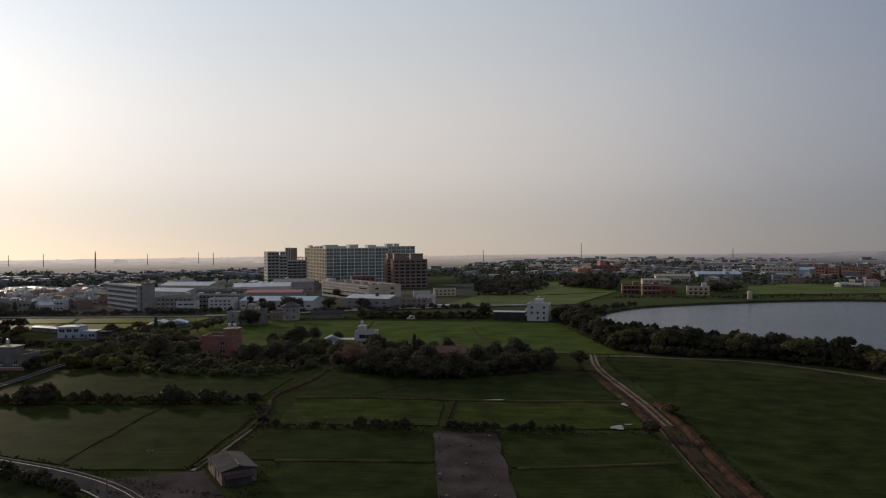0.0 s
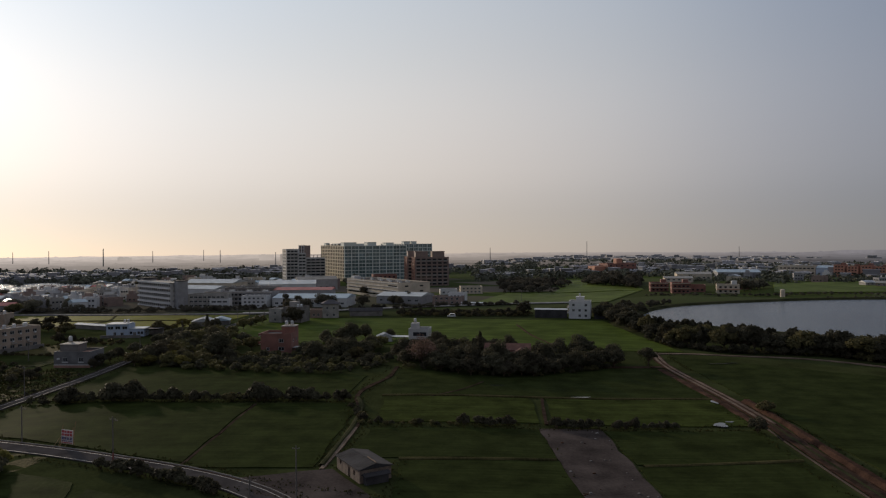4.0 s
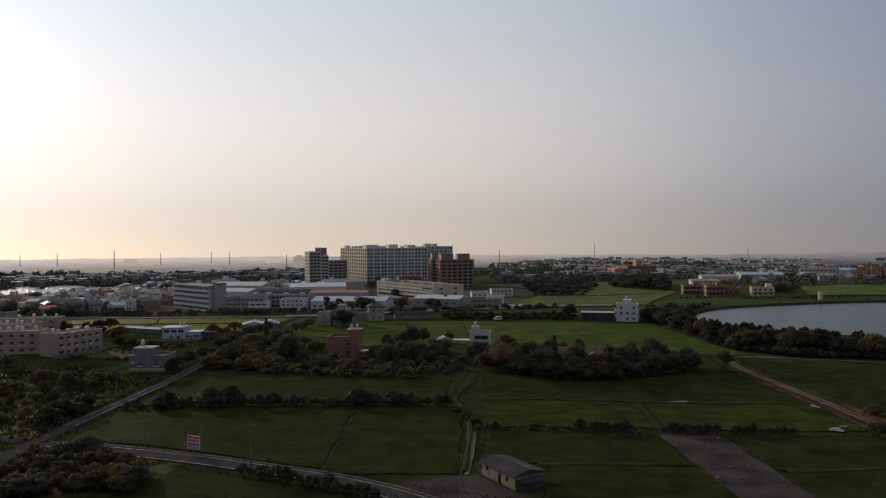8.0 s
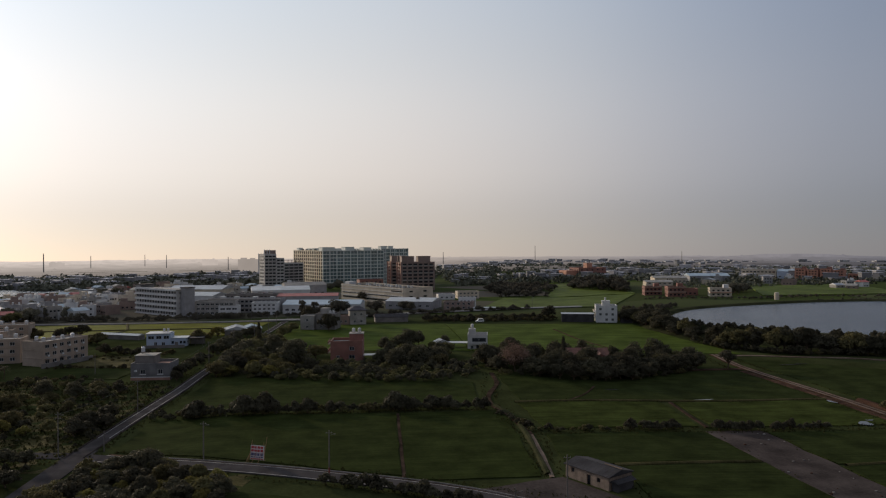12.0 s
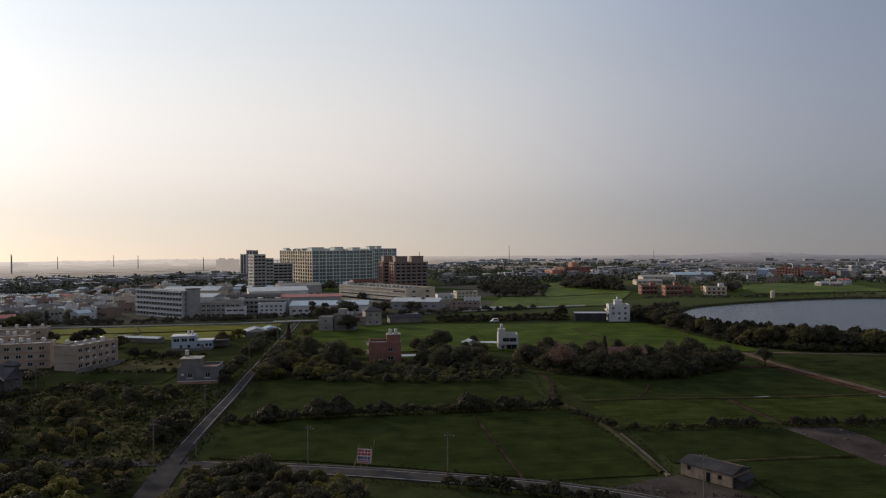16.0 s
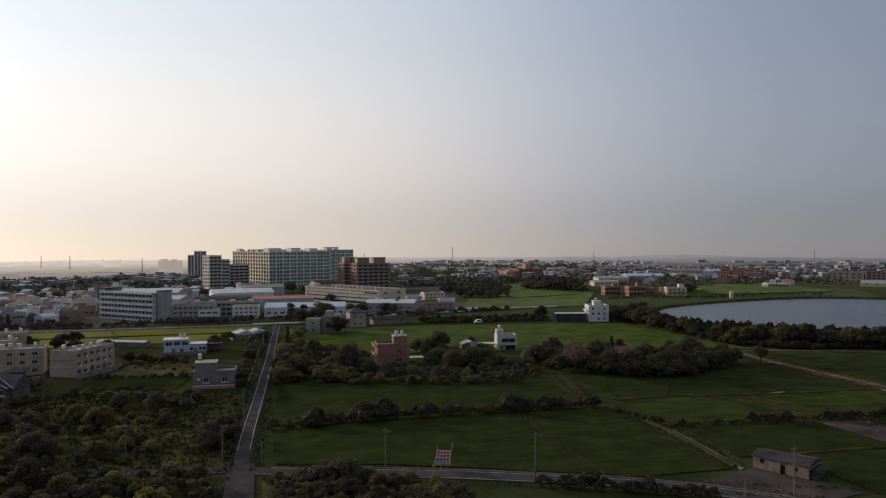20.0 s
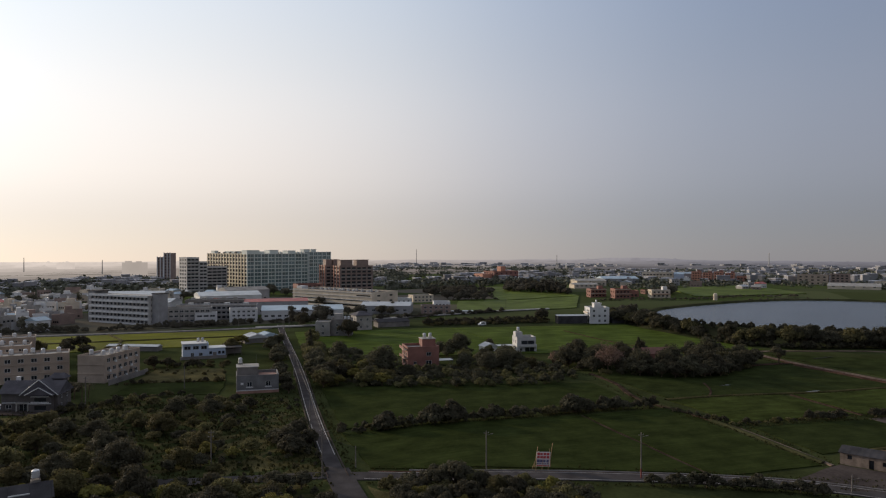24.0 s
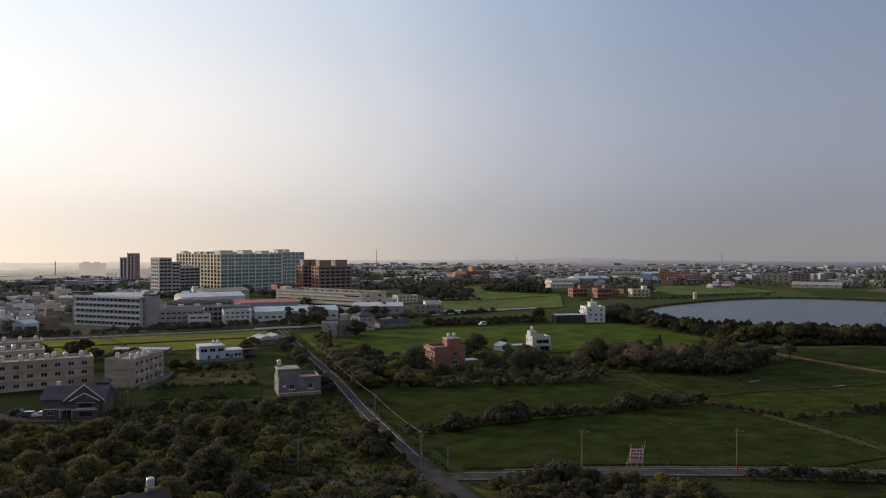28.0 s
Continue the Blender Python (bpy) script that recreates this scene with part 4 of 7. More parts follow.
def hall(name, label, x, y, rot, w, d, eave, ridge, wall_mat, roof_mat, along="x", bays=0, z=None, group="", win=(2.2, 1.2, 1.8)):
    """A shed or hall with a pitched metal roof, seams and a row of windows."""
    root = thing(name, label, "hall" if w > 14 else "shed", pose(x, y, gz(x, y) if z is None else z, 0, 0, rot), group)
    body = Shape()
    for side, fn in SIDES.items():
        o, u, width, ang = fn(w, d)
        holes = even_holes(width, 1, eave, bays if side == "front" else 0, *win)
        body.wall((*o, 0), (*u, 0), width, -0.5, eave, holes, 0.2)
        for a, b, c, e in holes:
            inn = Vector((-u[1], u[0])) * 0.12
            fm, pm = window_meshes(b - a, e - c, GLASS)
            part("pane", pm, None, part("window", fm, None, root, at=pose(o[0] + u[0] * a + inn.x, o[1] + u[1] * a + inn.y, c, 0, 0, ang)))
    if along == "x":
        for xx in (0, w):
            body.face((xx, 0, eave), (xx, d, eave), (xx, d / 2, ridge - 0.2))
    else:
        for yy in (0, d):
            body.face((0, yy, eave), (w, yy, eave), (w / 2, yy, ridge - 0.2))
    part("wall", body, wall_mat, root)
    part("roof", Shape().roof(0, w, 0, d, eave + 0.12, ridge + 0.12, 0, 0.35, 0.1, along), roof_mat, root)
    seams = Shape()
    k = int((w if along == "x" else d) / 2.4)
    for i in range(k + 1):
        if along == "x":
            u = i * w / k
            for a, b in ((-0.3, d / 2), (d + 0.3, d / 2)):
                seams.tube((u, a, eave + 0.14), (u, b, ridge + 0.16), 0.05, n=4)
        else:
            v = i * d / k
            for a, b in ((-0.3, w / 2), (w + 0.3, w / 2)):
                seams.tube((a, v, eave + 0.14), (b, v, ridge + 0.16), 0.05, n=4)
    part("roof_seams", seams, roof_mat, root)
    return root


hall("factory_hall", "white factory hall with a pale blue metal roof", -84, 455, -6, 48, 26, 5.6, 7.6, WHITE, BLUEROOF, "x", 12)
hall("factory_hall", "factory hall with a faded red metal roof", -92, 492, 0, 40, 16, 8.2, 9.6, GREYWALL, REDROOF, "x", 10)
hall("factory_hall", "grey factory hall with a pale ribbed roof", -20, 478, -20, 32, 24, 5.2, 7.0, GREYWALL, SILVER, "x", 6)
wk = building("works_block", "long three-storey works block with window rows and a flat grey roof", "office building", -132, 470, -8, 46, 12, 8.8, 3, GREYWALL, {"front": 16}, (2.0, 1.3, 0.9), 0.6, ROOFTOP, single=True)
for f in (1, 2, 3):
    box_part(wk, "floor_band", CONCRETE, -0.1, 46.1, -0.4, 0.0, f * 2.93 - 0.5, f * 2.93 + 0.1)
for u in (6, 15, 27, 38):
    box_part(wk, "roof_unit", SILVER, u, u + 3.0, 4, 7, 8.2, 9.8)
wk = building("works_block", "flat-roofed works block behind the office", "office building", -128, 500, -8, 36, 14, 9.6, 3, DARKCONC, {"front": 12}, (2.0, 1.3, 0.9), 0.6, ROOFTOP, single=True)
for u in (3, 10, 22, 29):
    box_part(wk, "roof_unit", CONCRETE, u, u + 2.4, 3, 6, 9.0, 11.0)
hall("factory_hall", "low workshop with a bright metal roof", -175, 520, -20, 40, 20, 8, 10, WHITE, SILVER, "x", 8)
hall("factory_hall", "low workshop with a bright metal roof", -120, 560, 10, 44, 26, 8, 10.5, WHITE, SILVER, "x", 6)
hall("factory_hall", "low workshop with a grey roof", -100, 610, 15, 34, 26, 9, 11, GREYWALL, ROOFTOP, "x", 6)
hall("factory_hall", "low workshop with a bright metal roof", -190, 590, -10, 44, 26, 8, 10.5, CREAM, SILVER, "x", 6)
building("apartment_block", "small white three-storey apartment block by the hedge", "apartment block", -102.1, 449.4, 0, 15.5, 12, 7.4, 3, WHITE, {"front": 5}, (1.5, 1.1, 0.8), 0.5)

# the five-storey office with ribbon windows
ox, oy, orr = -178.9, 478.5, -44.3
off = thing("school_block", "five-storey grey concrete block with white floor bands", "office building", pose(ox, oy, 0, 0, 0, orr))
hs = [(0.6 + i * 3.1, 0.6 + i * 3.1 + 2.7, 0.9 + f * 3.15, 2.5 + f * 3.15) for f in range(5) for i in range(15)]
ow = Shape()
for side, fn in SIDES.items():
    o, u, width, ang = fn(47, 9)
    ow.wall((*o, 0), (*u, 0), width, -0.5, 15.6, hs if side == "front" else even_holes(width, 5, 3.1, 2, 1.4, 1.4, 1.0) if side == "right" else (), 0.6)
part("wall", ow, PALETILE, off)
fm, pm = window_meshes(2.7, 1.6, GLASS)
for a, b, c, e in hs:
    part("pane", pm, None, part("window", fm, None, off, at=pose(a, 0.45, c)))
for f in range(6):
    box_part(off, "floor_band", WHITE, -0.3, 47.3, -0.9, 0.0, f * 3.15 - 0.55, f * 3.15 + 0.55)
for i in range(16):
    box_part(off, "pier", PALETILE, 0.28 + i * 3.1, 0.58 + i * 3.1, -0.35, 0.0, 0, 15.6)
part("roof", Shape().box(-0.5, 47.5, -0.7, 9.5, 15.6, 16.1), ROOFTOP, off)
box_part(off, "stair_tower", GREYWALL, 47.05, 52.0, 2.5, 9, -0.5, 17.2)
box_part(off, "stair_tower", GREYWALL, -6, -0.05, 3, 12, -0.5, 17.4)
box_part(off, "stair_roof", DARKROOF, -6.5, 2, 2.5, 12.5, 17.4, 17.9)
box_part(off, "stair_roof", DARKROOF, 46.8, 52.4, 2.2, 9.3, 17.2, 17.6)
building("office_annex", "three-storey pale annex of the office", "office building", -136, 450, 0, 24, 12, 8.6, 3, CONCRETE, {"front": 8}, (2.0, 1.2, 0.9), 0.6)
building("office_annex", "low curved-front pale annex with long windows", "office building", -121, 446, 2, 12, 8, 6.0, 2, WHITE, {"front": 3}, (2.8, 1.1, 0.9), 0.5)

# houses near the lane
rx, ry, rr = -44.2, 271.4, -3
red = building("brick_house", "red brick two-storey house with a stair turret", "house", rx, ry, rr, 11.8, 10.5, 8.6, 2, BRICK, {"front": [(2.2, 3.4, 1.4, 2.8), (6.8, 9.0, 1.4, 3.0), (7.0, 8.8, 4.8, 6.4)], "left": [(1.5, 3.0, 1.2, 2.9), (4.4, 6.0, 1.2, 2.9), (7.2, 8.8, 4.7, 6.4), (4.4, 6.0, 4.7, 6.4), (1.5, 3.0, 4.7, 6.4)], "right": 2}, parapet=0.9)
box_part(red, "stair_turret", BRICK, 6.6, 11.75, 5.2, 10.4, 7.7, 10.9)
box_part(red, "turret_cap", CONCRETE, 6.4, 11.9, 5.0, 10.55, 10.9, 11.15)
for zz in (4.0, 7.5):
    box_part(red, "balcony", CREAM, -1.1, -0.02, 1.0, 9.6, zz - 0.2, zz)
    box_part(red, "balcony_rail", BRICK, -1.15, -1.0, 1.0, 9.6, zz, zz + 0.9)
box_part(red, "lean_to", SILVER, 12.0, 17.5, 1.0, 5.5, 2.5, 2.62, "grey sheet metal lean-to roof")
for u in (12.2, 17.2):
    for v in (1.2, 5.2):
        box_part(red, "post", POLEM, u, u + 0.12, v, v + 0.12, 0, 2.5)
red.matrix_world = pose(rx, ry, gz(rx, ry), 0, 0, rr) @ Matrix.Diagonal((1, 1, 0.9, 1))
tanks_on(rx, ry, rr, gz(rx, ry) + 10.03, ((8.0, 7.5), (10.2, 7.5)), 0.6, 1.1)

qx, qy, qr = 10.6, 297.5, -9
wht = building("white_house", "white two-storey house with a dark upper balcony", "house", qx, qy, qr, 8.2, 8.0, 6.9, 2, PALETILE, {"front": [(1.2, 2.4, 1.0, 2.4), (3.4, 7.6, 0.1, 2.7), (1.8, 7.6, 3.7, 5.6)], "left": [(1.4, 2.4, 1.0, 2.6), (4.8, 5.8, 1.0, 2.6), (1.4, 2.4, 4.2, 5.6), (4.8, 5.8, 4.2, 5.6)], "right": 2}, parapet=0.7, z=-2.0)
box_part(wht, "balcony", PALETILE, 1.4, 8.3, -1.2, -0.02, 2.95, 3.25)
box_part(wht, "balcony_rail", PALETILE, 1.4, 8.3, -1.2, -1.05, 3.25, 4.1)
box_part(wht, "stair_turret", PALETILE, 0.3, 3.2, 3.2, 7.6, 6.2, 8.8)
box_part(wht, "post", PALETILE, 7.9, 8.2, -1.15, -0.9, 0, 2.95)
box_part(wht, "carport", SILVER, -11.5, -0.2, 2.5, 7.5, 3.0, 3.15, "pale carport roof on posts")
for u in (-11.2, -5.8):
    for v in (2.8, 7.2):
        box_part(wht, "post", POLEM, u, u + 0.15, v, v + 0.15, 0, 3.0)
box_part(wht, "carport_wall", PALETILE, -11.4, -11.2, 2.6, 7.4, 0, 3.0)
tanks_on(qx, qy, qr, -2.0 + 8.8, ((1.8, 5.2),), 0.6, 1.2)
hall("garden_shed", "small white gabled shed among trees", -2.5, 301, 10, 6, 5, 2.2, 3.6, WHITE, SILVER, "y")

hx, hy, hr = 91.2, 379.0, -14
wh2 = building("white_house", "white three-storey house with a roof room by the lake", "house", hx, hy, hr, 11.2, 11.0, 10.0, 3, WHITE, {"front": even_holes(11.2, 3, 3.1, 3, 1.3, 1.5, 1.0, skip=((0, 0), (2, 1))), "left": even_holes(11, 3, 3.1, 3, 1.5, 1.5, 0.9), "right": 3}, parapet=0.7)
box_part(wh2, "roof_room", WHITE, 3.6, 7.6, 3.5, 8.5, 9.3, 12.3)
box_part(wh2, "roof_room_cap", WHITE, 3.3, 7.9, 3.2, 8.8, 12.3, 12.5)
for f in (1, 2):
    box_part(wh2, "balcony", WHITE, -1.0, -0.02, 1.0, 10.0, f * 3.1 - 0.2, f * 3.1)
    box_part(wh2, "balcony_rail", CREAM, -1.05, -0.9, 1.0, 10.0, f * 3.1, f * 3.1 + 0.9)
wh2.matrix_world = pose(hx, hy, gz(hx, hy), 0, 0, hr) @ Matrix.Diagonal((1, 1, 0.9, 1))
tanks_on(hx, hy, hr, gz(hx, hy) + 11.25, ((5.4, 6.0),), 0.5, 1.0)
shed = hall("store_shed", "long dark shed with a pale flat roof beside a white house", 73.8, 384.0, -12, 17, 6, 4.3, 4.8, DARKROOF, SILVER, "x")
hall("store_shed", "low dark lean-to shed beside a white house", 104, 376, -14, 9, 5, 2.6, 3.1, DARKROOF, DARKROOF, "x")

gx, gy, gr = -105.2, 239.2, -1.5
gh = building("grey_house", "grey rendered two-storey house with a flat roof terrace", "house", gx, gy, gr, 12.2, 9.5, 5.9, 1, GREYHOUSE, {"front": [(3.0, 4.5, 2.4, 4.0), (8.4, 9.9, 2.4, 4.0)], "right": [(2.0, 3.4, 2.4, 3.9), (5.6, 7.0, 2.4, 3.9)], "left": [(2.5, 4, 2.4, 3.9)]}, parapet=0.8)
box_part(gh, "plinth", PINKBAND, -0.04, 12.24, -0.06, 0.0, -0.3, 1.2)
box_part(gh, "sill_band", WHITE, -0.03, 12.23, -0.1, 0.0, 1.2, 1.45)
box_part(gh, "roof_room", DARKCONC, 0.25, 6.3, 3.4, 9.2, 5.1, 8.0)
box_part(gh, "roof_room_cap", CONCRETE, 0.0, 6.6, 3.2, 9.5, 8.0, 8.2)
box_part(gh, "window_frame", WHITE, 2.75, 4.75, -0.1, -0.02, 2.15, 2.4)
box_part(gh, "window_frame", WHITE, 8.15, 10.15, -0.1, -0.02, 2.15, 2.4)
box_part(gh, "air_conditioner", WHITE, 1.2, 2.0, -0.45, -0.02, 3.2, 3.8, "white air-conditioner unit")
box_part(gh, "antenna", POLEM, 5.9, 5.96, 8.9, 8.96, 8.2, 11.0)
gh.matrix_world = pose(gx, gy, gz(gx, gy) - 0.3, 0, 0, gr) @ Matrix.Diagonal((1, 1, 0.94, 1))
box_part(gh, "terrace_floor", PINKBAND, 6.6, 11.8, 0.4, 9.0, 5.12, 5.2)
tanks_on(gx, gy, gr, gz(gx, gy) + 7.4, ((1.2, 8.2),), 0.6, 1.3)

ux, uy, ur = -122.8, 313.5, 4
bl = building("blue_house", "pale blue sheet-clad house with a white flat roof", "house", ux, uy, ur, 9.6, 8, 5.2, 2, BLUEWHITE, {"front": [(3.0, 4.2, 0.1, 2.0), (6.0, 7.4, 0.6, 1.9), (0.6, 3.0, 3.2, 4.6), (3.8, 6.0, 3.2, 4.6), (6.8, 9.0, 3.2, 4.6)], "left": [(0.8, 3.2, 3.2, 4.6), (4.6, 7.0, 3.2, 4.6)]}, (1.2, 1.0, 0.9), 0.4, SILVER)
box_part(bl, "roof_edge", WHITE, -0.3, 9.0, -0.4, 8.2, 5.35, 5.65)
box_part(bl, "side_wing", BLUEWHITE, 9.65, 16.0, 0.5, 7.5, -0.3, 3.4)
box_part(bl, "wing_door", DARKCONC, 11.2, 12.6, 0.44, 0.5, 0.0, 1.9)
for u in (9.9, 13.2, 14.6):
    box_part(bl, "wing_window", GLASS, u, u + 1.0, 0.44, 0.5, 1.1, 2.2)
box_part(bl, "wing_roof", SILVER, 9.5, 16.3, 0.2, 7.8, 3.4, 3.55)
box_part(bl, "shed_roof", DARKROOF, 16.4, 22.5, 1.0, 7.0, 3.1, 3.25)
for u in (16.6, 19.4, 22.2):
    box_part(bl, "post", POLEM, u, u + 0.14, 1.1, 1.24, 0, 3.1)
box_part(bl, "shed_wall", DARKCONC, 16.4, 22.5, 6.8, 7.0, 0, 3.1)
box_part(bl, "garden_wall", DARKCONC, -1, 16, -4.2, -4.0, -0.2, 1.2)
tanks_on(ux, uy, ur, gz(ux, uy) + 5.65, ((6.0, 5.5), (7.6, 5.5)), 0.5, 0.9)
hall("long_shed", "very long low pale-roofed shed beside the rice", -153.5, 346, -24, 22, 4, 1.9, 2.5, DARKCONC, SILVER, "x")
gr_root = hall("greenhouse", "low pale vaulted metal roofs over a farm store", -98, 349, 12, 11, 10, 2.3, 4.0, DARKCONC, SILVER, "y")
hall("greenhouse", "low pale vaulted metal roofs over a farm store", -91, 356, 12, 9, 9, 2.1, 3.6, DARKCONC, BLUEROOF, "y")

# concrete houses across the paddy
building("concrete_house", "unfinished grey concrete house with a flat roof", "house", -64.5, 366.6, -14, 7, 9, 7.0, 2, CONCRETE, {"front": 1, "left": 2}, (1.2, 1.3, 1.0), 0.4)
cn = building("concrete_house", "bare grey concrete house with roof tanks", "house", -57, 366, -14, 10, 10, 8.0, 2, DARKCONC, {"front": 2}, (1.2, 1.3, 1.0), 0.5)
box_part(cn, "roof_room", CONCRETE, 1, 5, 5, 9.5, 7.5, 10.4)
tanks_on(-57, 366, -14, 7.5, ((6.5, 4), (8.2, 4)), 0.6, 1.1)
kh = building("concrete_house", "tall grey house with a dark hipped roof", "house", -40.5, 387, 8, 8.6, 9, 7.6, 2, CONCRETE, {"front": 2, "left": 2}, (1.2, 1.3, 1.0), 0, DARKROOF)
part("hip_roof", Shape().roof(0, 8.6, 0, 9, 7.6, 9.6, 3.8, 0.7, 0.2), TILE, kh)
building("concrete_house", "low brown annex beside a grey house", "house", -47, 386, 8, 6.3, 7, 4.6, 1, BROWN, {"front": 2}, (1.2, 1.3, 1.2), 0.3, REDTILE)
hall("open_barn", "low open barn with a dark pitched roof", -27, 396, 6, 18, 8, 2.6, 4.2, DARKCONC, DARKROOF, "x")
building("white_house", "long two-storey house with a tiled front and roof room", "house", 17.5, 466, -14, 19, 10, 5.4, 2, BROWN, {"front": 5, "left": 2}, (1.6, 1.4, 0.9), 0.5)
building("white_house", "white house with a flat roof behind a long house", "house", 28, 473, -12, 11, 9, 7.2, 2, WHITE, {"front": 4}, (1.4, 1.3, 0.9), 0.5)
hall("store_shed", "low shed with a pale flat metal roof", 36, 458, -4, 14, 5, 1.6, 2.0, WHITE, SILVER, "x")
building("white_house", "white house with a flat roof beside a wood", "house", 38, 560, 4, 17, 11, 5.6, 2, CREAM, {"front": 5, "left": 2}, (1.6, 1.3, 0.9), 0.5)
building("white_house", "low white wing of a house beside a wood", "house", 22, 552, 4, 13, 10, 4, 1, WHITE, {"front": 3}, (1.6, 1.3, 1.1), 0.4)

# apartments by the forecourt
def apartment(x, y, rot, w, d, h, nf, right=0, left=0, name="apartment_block"):
    b = building(name, "plain beige three-storey apartment row with roof tanks", "apartment block", x, y, rot, w, d, h, 3, BEIGE, {"front": nf, "right": right, "left": left}, (1.7, 1.3, 0.9), 0.5, group="beige apartment rows")
    for f in (1, 2):
        box_part(b, "ledge", BEIGE, -0.05, w + 0.05, -0.18, 0.0, f * h / 3 - 0.1, f * h / 3 + 0.1)
    return b


aB = apartment(-152.6, 271.2, -26, 9.2, 20, 8.6, 0, 6)
for i in range(6):
    for f in range(3):
        if (i + f) % 2:
            box_part(aB, "air_conditioner", WHITE, 9.22, 9.7, 2.2 + i * 3.0, 3.0 + i * 3.0, f * 2.7 + 0.6, f * 2.7 + 1.2)
for i in range(3):
    box_part(aB, "canopy", CONCRETE, 9.22, 10.1, 1.5 + i * 6.4, 3.6 + i * 6.4, 2.6, 2.75)
box_part(aB, "yard_wall", DARKCONC, 12.5, 12.8, -3, 19, -0.3, 1.6)
tanks_on(-152.6, 271.2, -26, gz(-152, 271) + 8.1, ((7.2, 2.5), (7.4, 6.5), (7.2, 10.5), (7.4, 14.5), (6.0, 16.0), (2, 4)), 0.65, 1.2)
aA = apartment(-197.0, 270.5, 9, 41.5, 10, 8.8, 11)
tanks_on(-197.0, 270.5, 9, gz(-190, 270) + 8.3, ((22, 5), (25, 6), (29, 4.5), (31, 7), (34, 4), (38.5, 5.5), (17, 5)), 0.65, 1.2)
apartment(-212.0, 296, 9, 40, 10, 8.6, 10)
tanks_on(-212.0, 296, 9, gz(-190, 290) + 8.1, ((20, 5), (24, 6), (28, 4.5), (31, 7), (34, 4), (38, 5.5)), 0.65, 1.2)
apartment(-216.0, 322, 9, 40, 10, 8.6, 10)
tanks_on(-216.0, 322, 9, gz(-190, 320) + 8.1, ((22, 5), (28, 6), (33, 4.5), (38, 5)), 0.65, 1.2)

# villa with a tiled roof
vx, vy, vr = -164.4, 232.2, -15
vil = building("villa", "dark brick villa with grey tiled gables and white ledges", "house", vx, vy, vr, 19, 11, 5.6, 2, DARKBRICK, {"front": [(1.5, 3.5, 0.9, 2.2), (6.0, 9.0, 0.1, 2.4), (11.5, 16.5, 0.9, 2.2), (11.8, 16.0, 3.4, 4.6)], "right": 2}, (1.4, 1.3, 0.9), 0, DARKROOF)
part("main_roof", Shape().roof(0, 19, 0, 11, 5.7, 8.9, 0.0, 0.8, 0.2), TILE, vil)
part("great_gable_roof", Shape().roof(7.6, 19.4, -1.3, 7.5, 5.5, 9.9, 0, 0.6, 0.2, "y"), TILE, vil)

part("great_gable_edge", Shape().tube((7.0, -1.98, 5.3), (13.5, -1.98, 10.02), 0.14).tube((20.0, -1.98, 5.3), (13.5, -1.98, 10.02), 0.14), WHITE, vil)
gab = Shape().roof(10.2, 18.2, -3.0, 1.5, 5.6, 7.8, 0, 0.7, 0.2, "y")
part("front_gable_roof", gab, TILE, vil)
part("front_gable", Shape().wall((10.6, -2.6, 0), (1, 0, 0), 7.2, -0.3, 5.6, [(1.6, 5.6, 0.9, 2.2), (1.6, 5.6, 3.4, 4.6)]).wall((17.8, -2.6, 0), (0, 1, 0), 2.6, -0.3, 5.6).wall((10.6, 0.0, 0), (0, -1, 0), 2.6, -0.3, 5.6), DARKBRICK, vil)
part("gable_panel", Shape().box(10.8, 17.6, -2.3, -2.2, 0, 5.5), GLASS, vil)
part("gable_edge", Shape().tube((9.5, -3.75, 5.55), (14.2, -3.75, 7.86), 0.14).tube((18.9, -3.75, 5.55), (14.2, -3.75, 7.86), 0.14), WHITE, vil)
part("upper_roof", Shape().roof(13.5, 18.5, 6.5, 10.5, 9.4, 10.8, 1.2, 0.5, 0.2), TILE, vil)
box_part(vil, "upper_room", DARKBRICK, 13.8, 18.2, 6.8, 10.2, 7.2, 9.4)
for u0, u1, v, zz in ((0.5, 6.0, -0.5, 2.7), (10.4, 18.0, -3.2, 2.8), (11.2, 17.2, -3.0, 4.9), (11.2, 17.2, -3.0, 3.2)):
    box_part(vil, "ledge", WHITE, u0, u1, v, v + 0.55, zz, zz + 0.18)
part("porch_arch", Shape().box(5.6, 6.0, -1.5, -1.1, 0, 2.6).box(9.4, 9.8, -1.5, -1.1, 0, 2.6).box(5.4, 10.0, -1.6, -0.02, 2.6, 2.95), CONCRETE, vil)
part("chimney", Shape().box(1.2, 2.4, 8.2, 9.4, 6.0, 9.4).box(1.1, 2.5, 8.1, 9.5, 9.4, 9.6), WHITE, vil)

vil.matrix_world = pose(vx, vy, gz(vx, vy), 0, 0, vr) @ Matrix.Diagonal((0.76, 0.68, 0.85, 1))

# farm cottage with a roof tank, hidden in the scrub
ctx, cty = -145.0, 144.0
cot = hall("cottage", "small cottage with a dark sheet roof among trees", ctx, cty, 14, 9, 7, 3.3, 4.9, DARKCONC, DARKROOF, "x", 2, win=(1.2, 1.1, 1.0))
box_part(cot, "skylight", SILVER, 3.0, 6.0, 0.9, 1.4, 3.85, 4.1)
box_part(cot, "tank_stand", DARKCONC, 6.2, 7.6, 3.4, 4.6, 4.2, 5.3)
tanks_on(ctx, cty, 14, gz(ctx, cty) + 5.3, ((6.9, 4.0),), 0.6, 1.0)

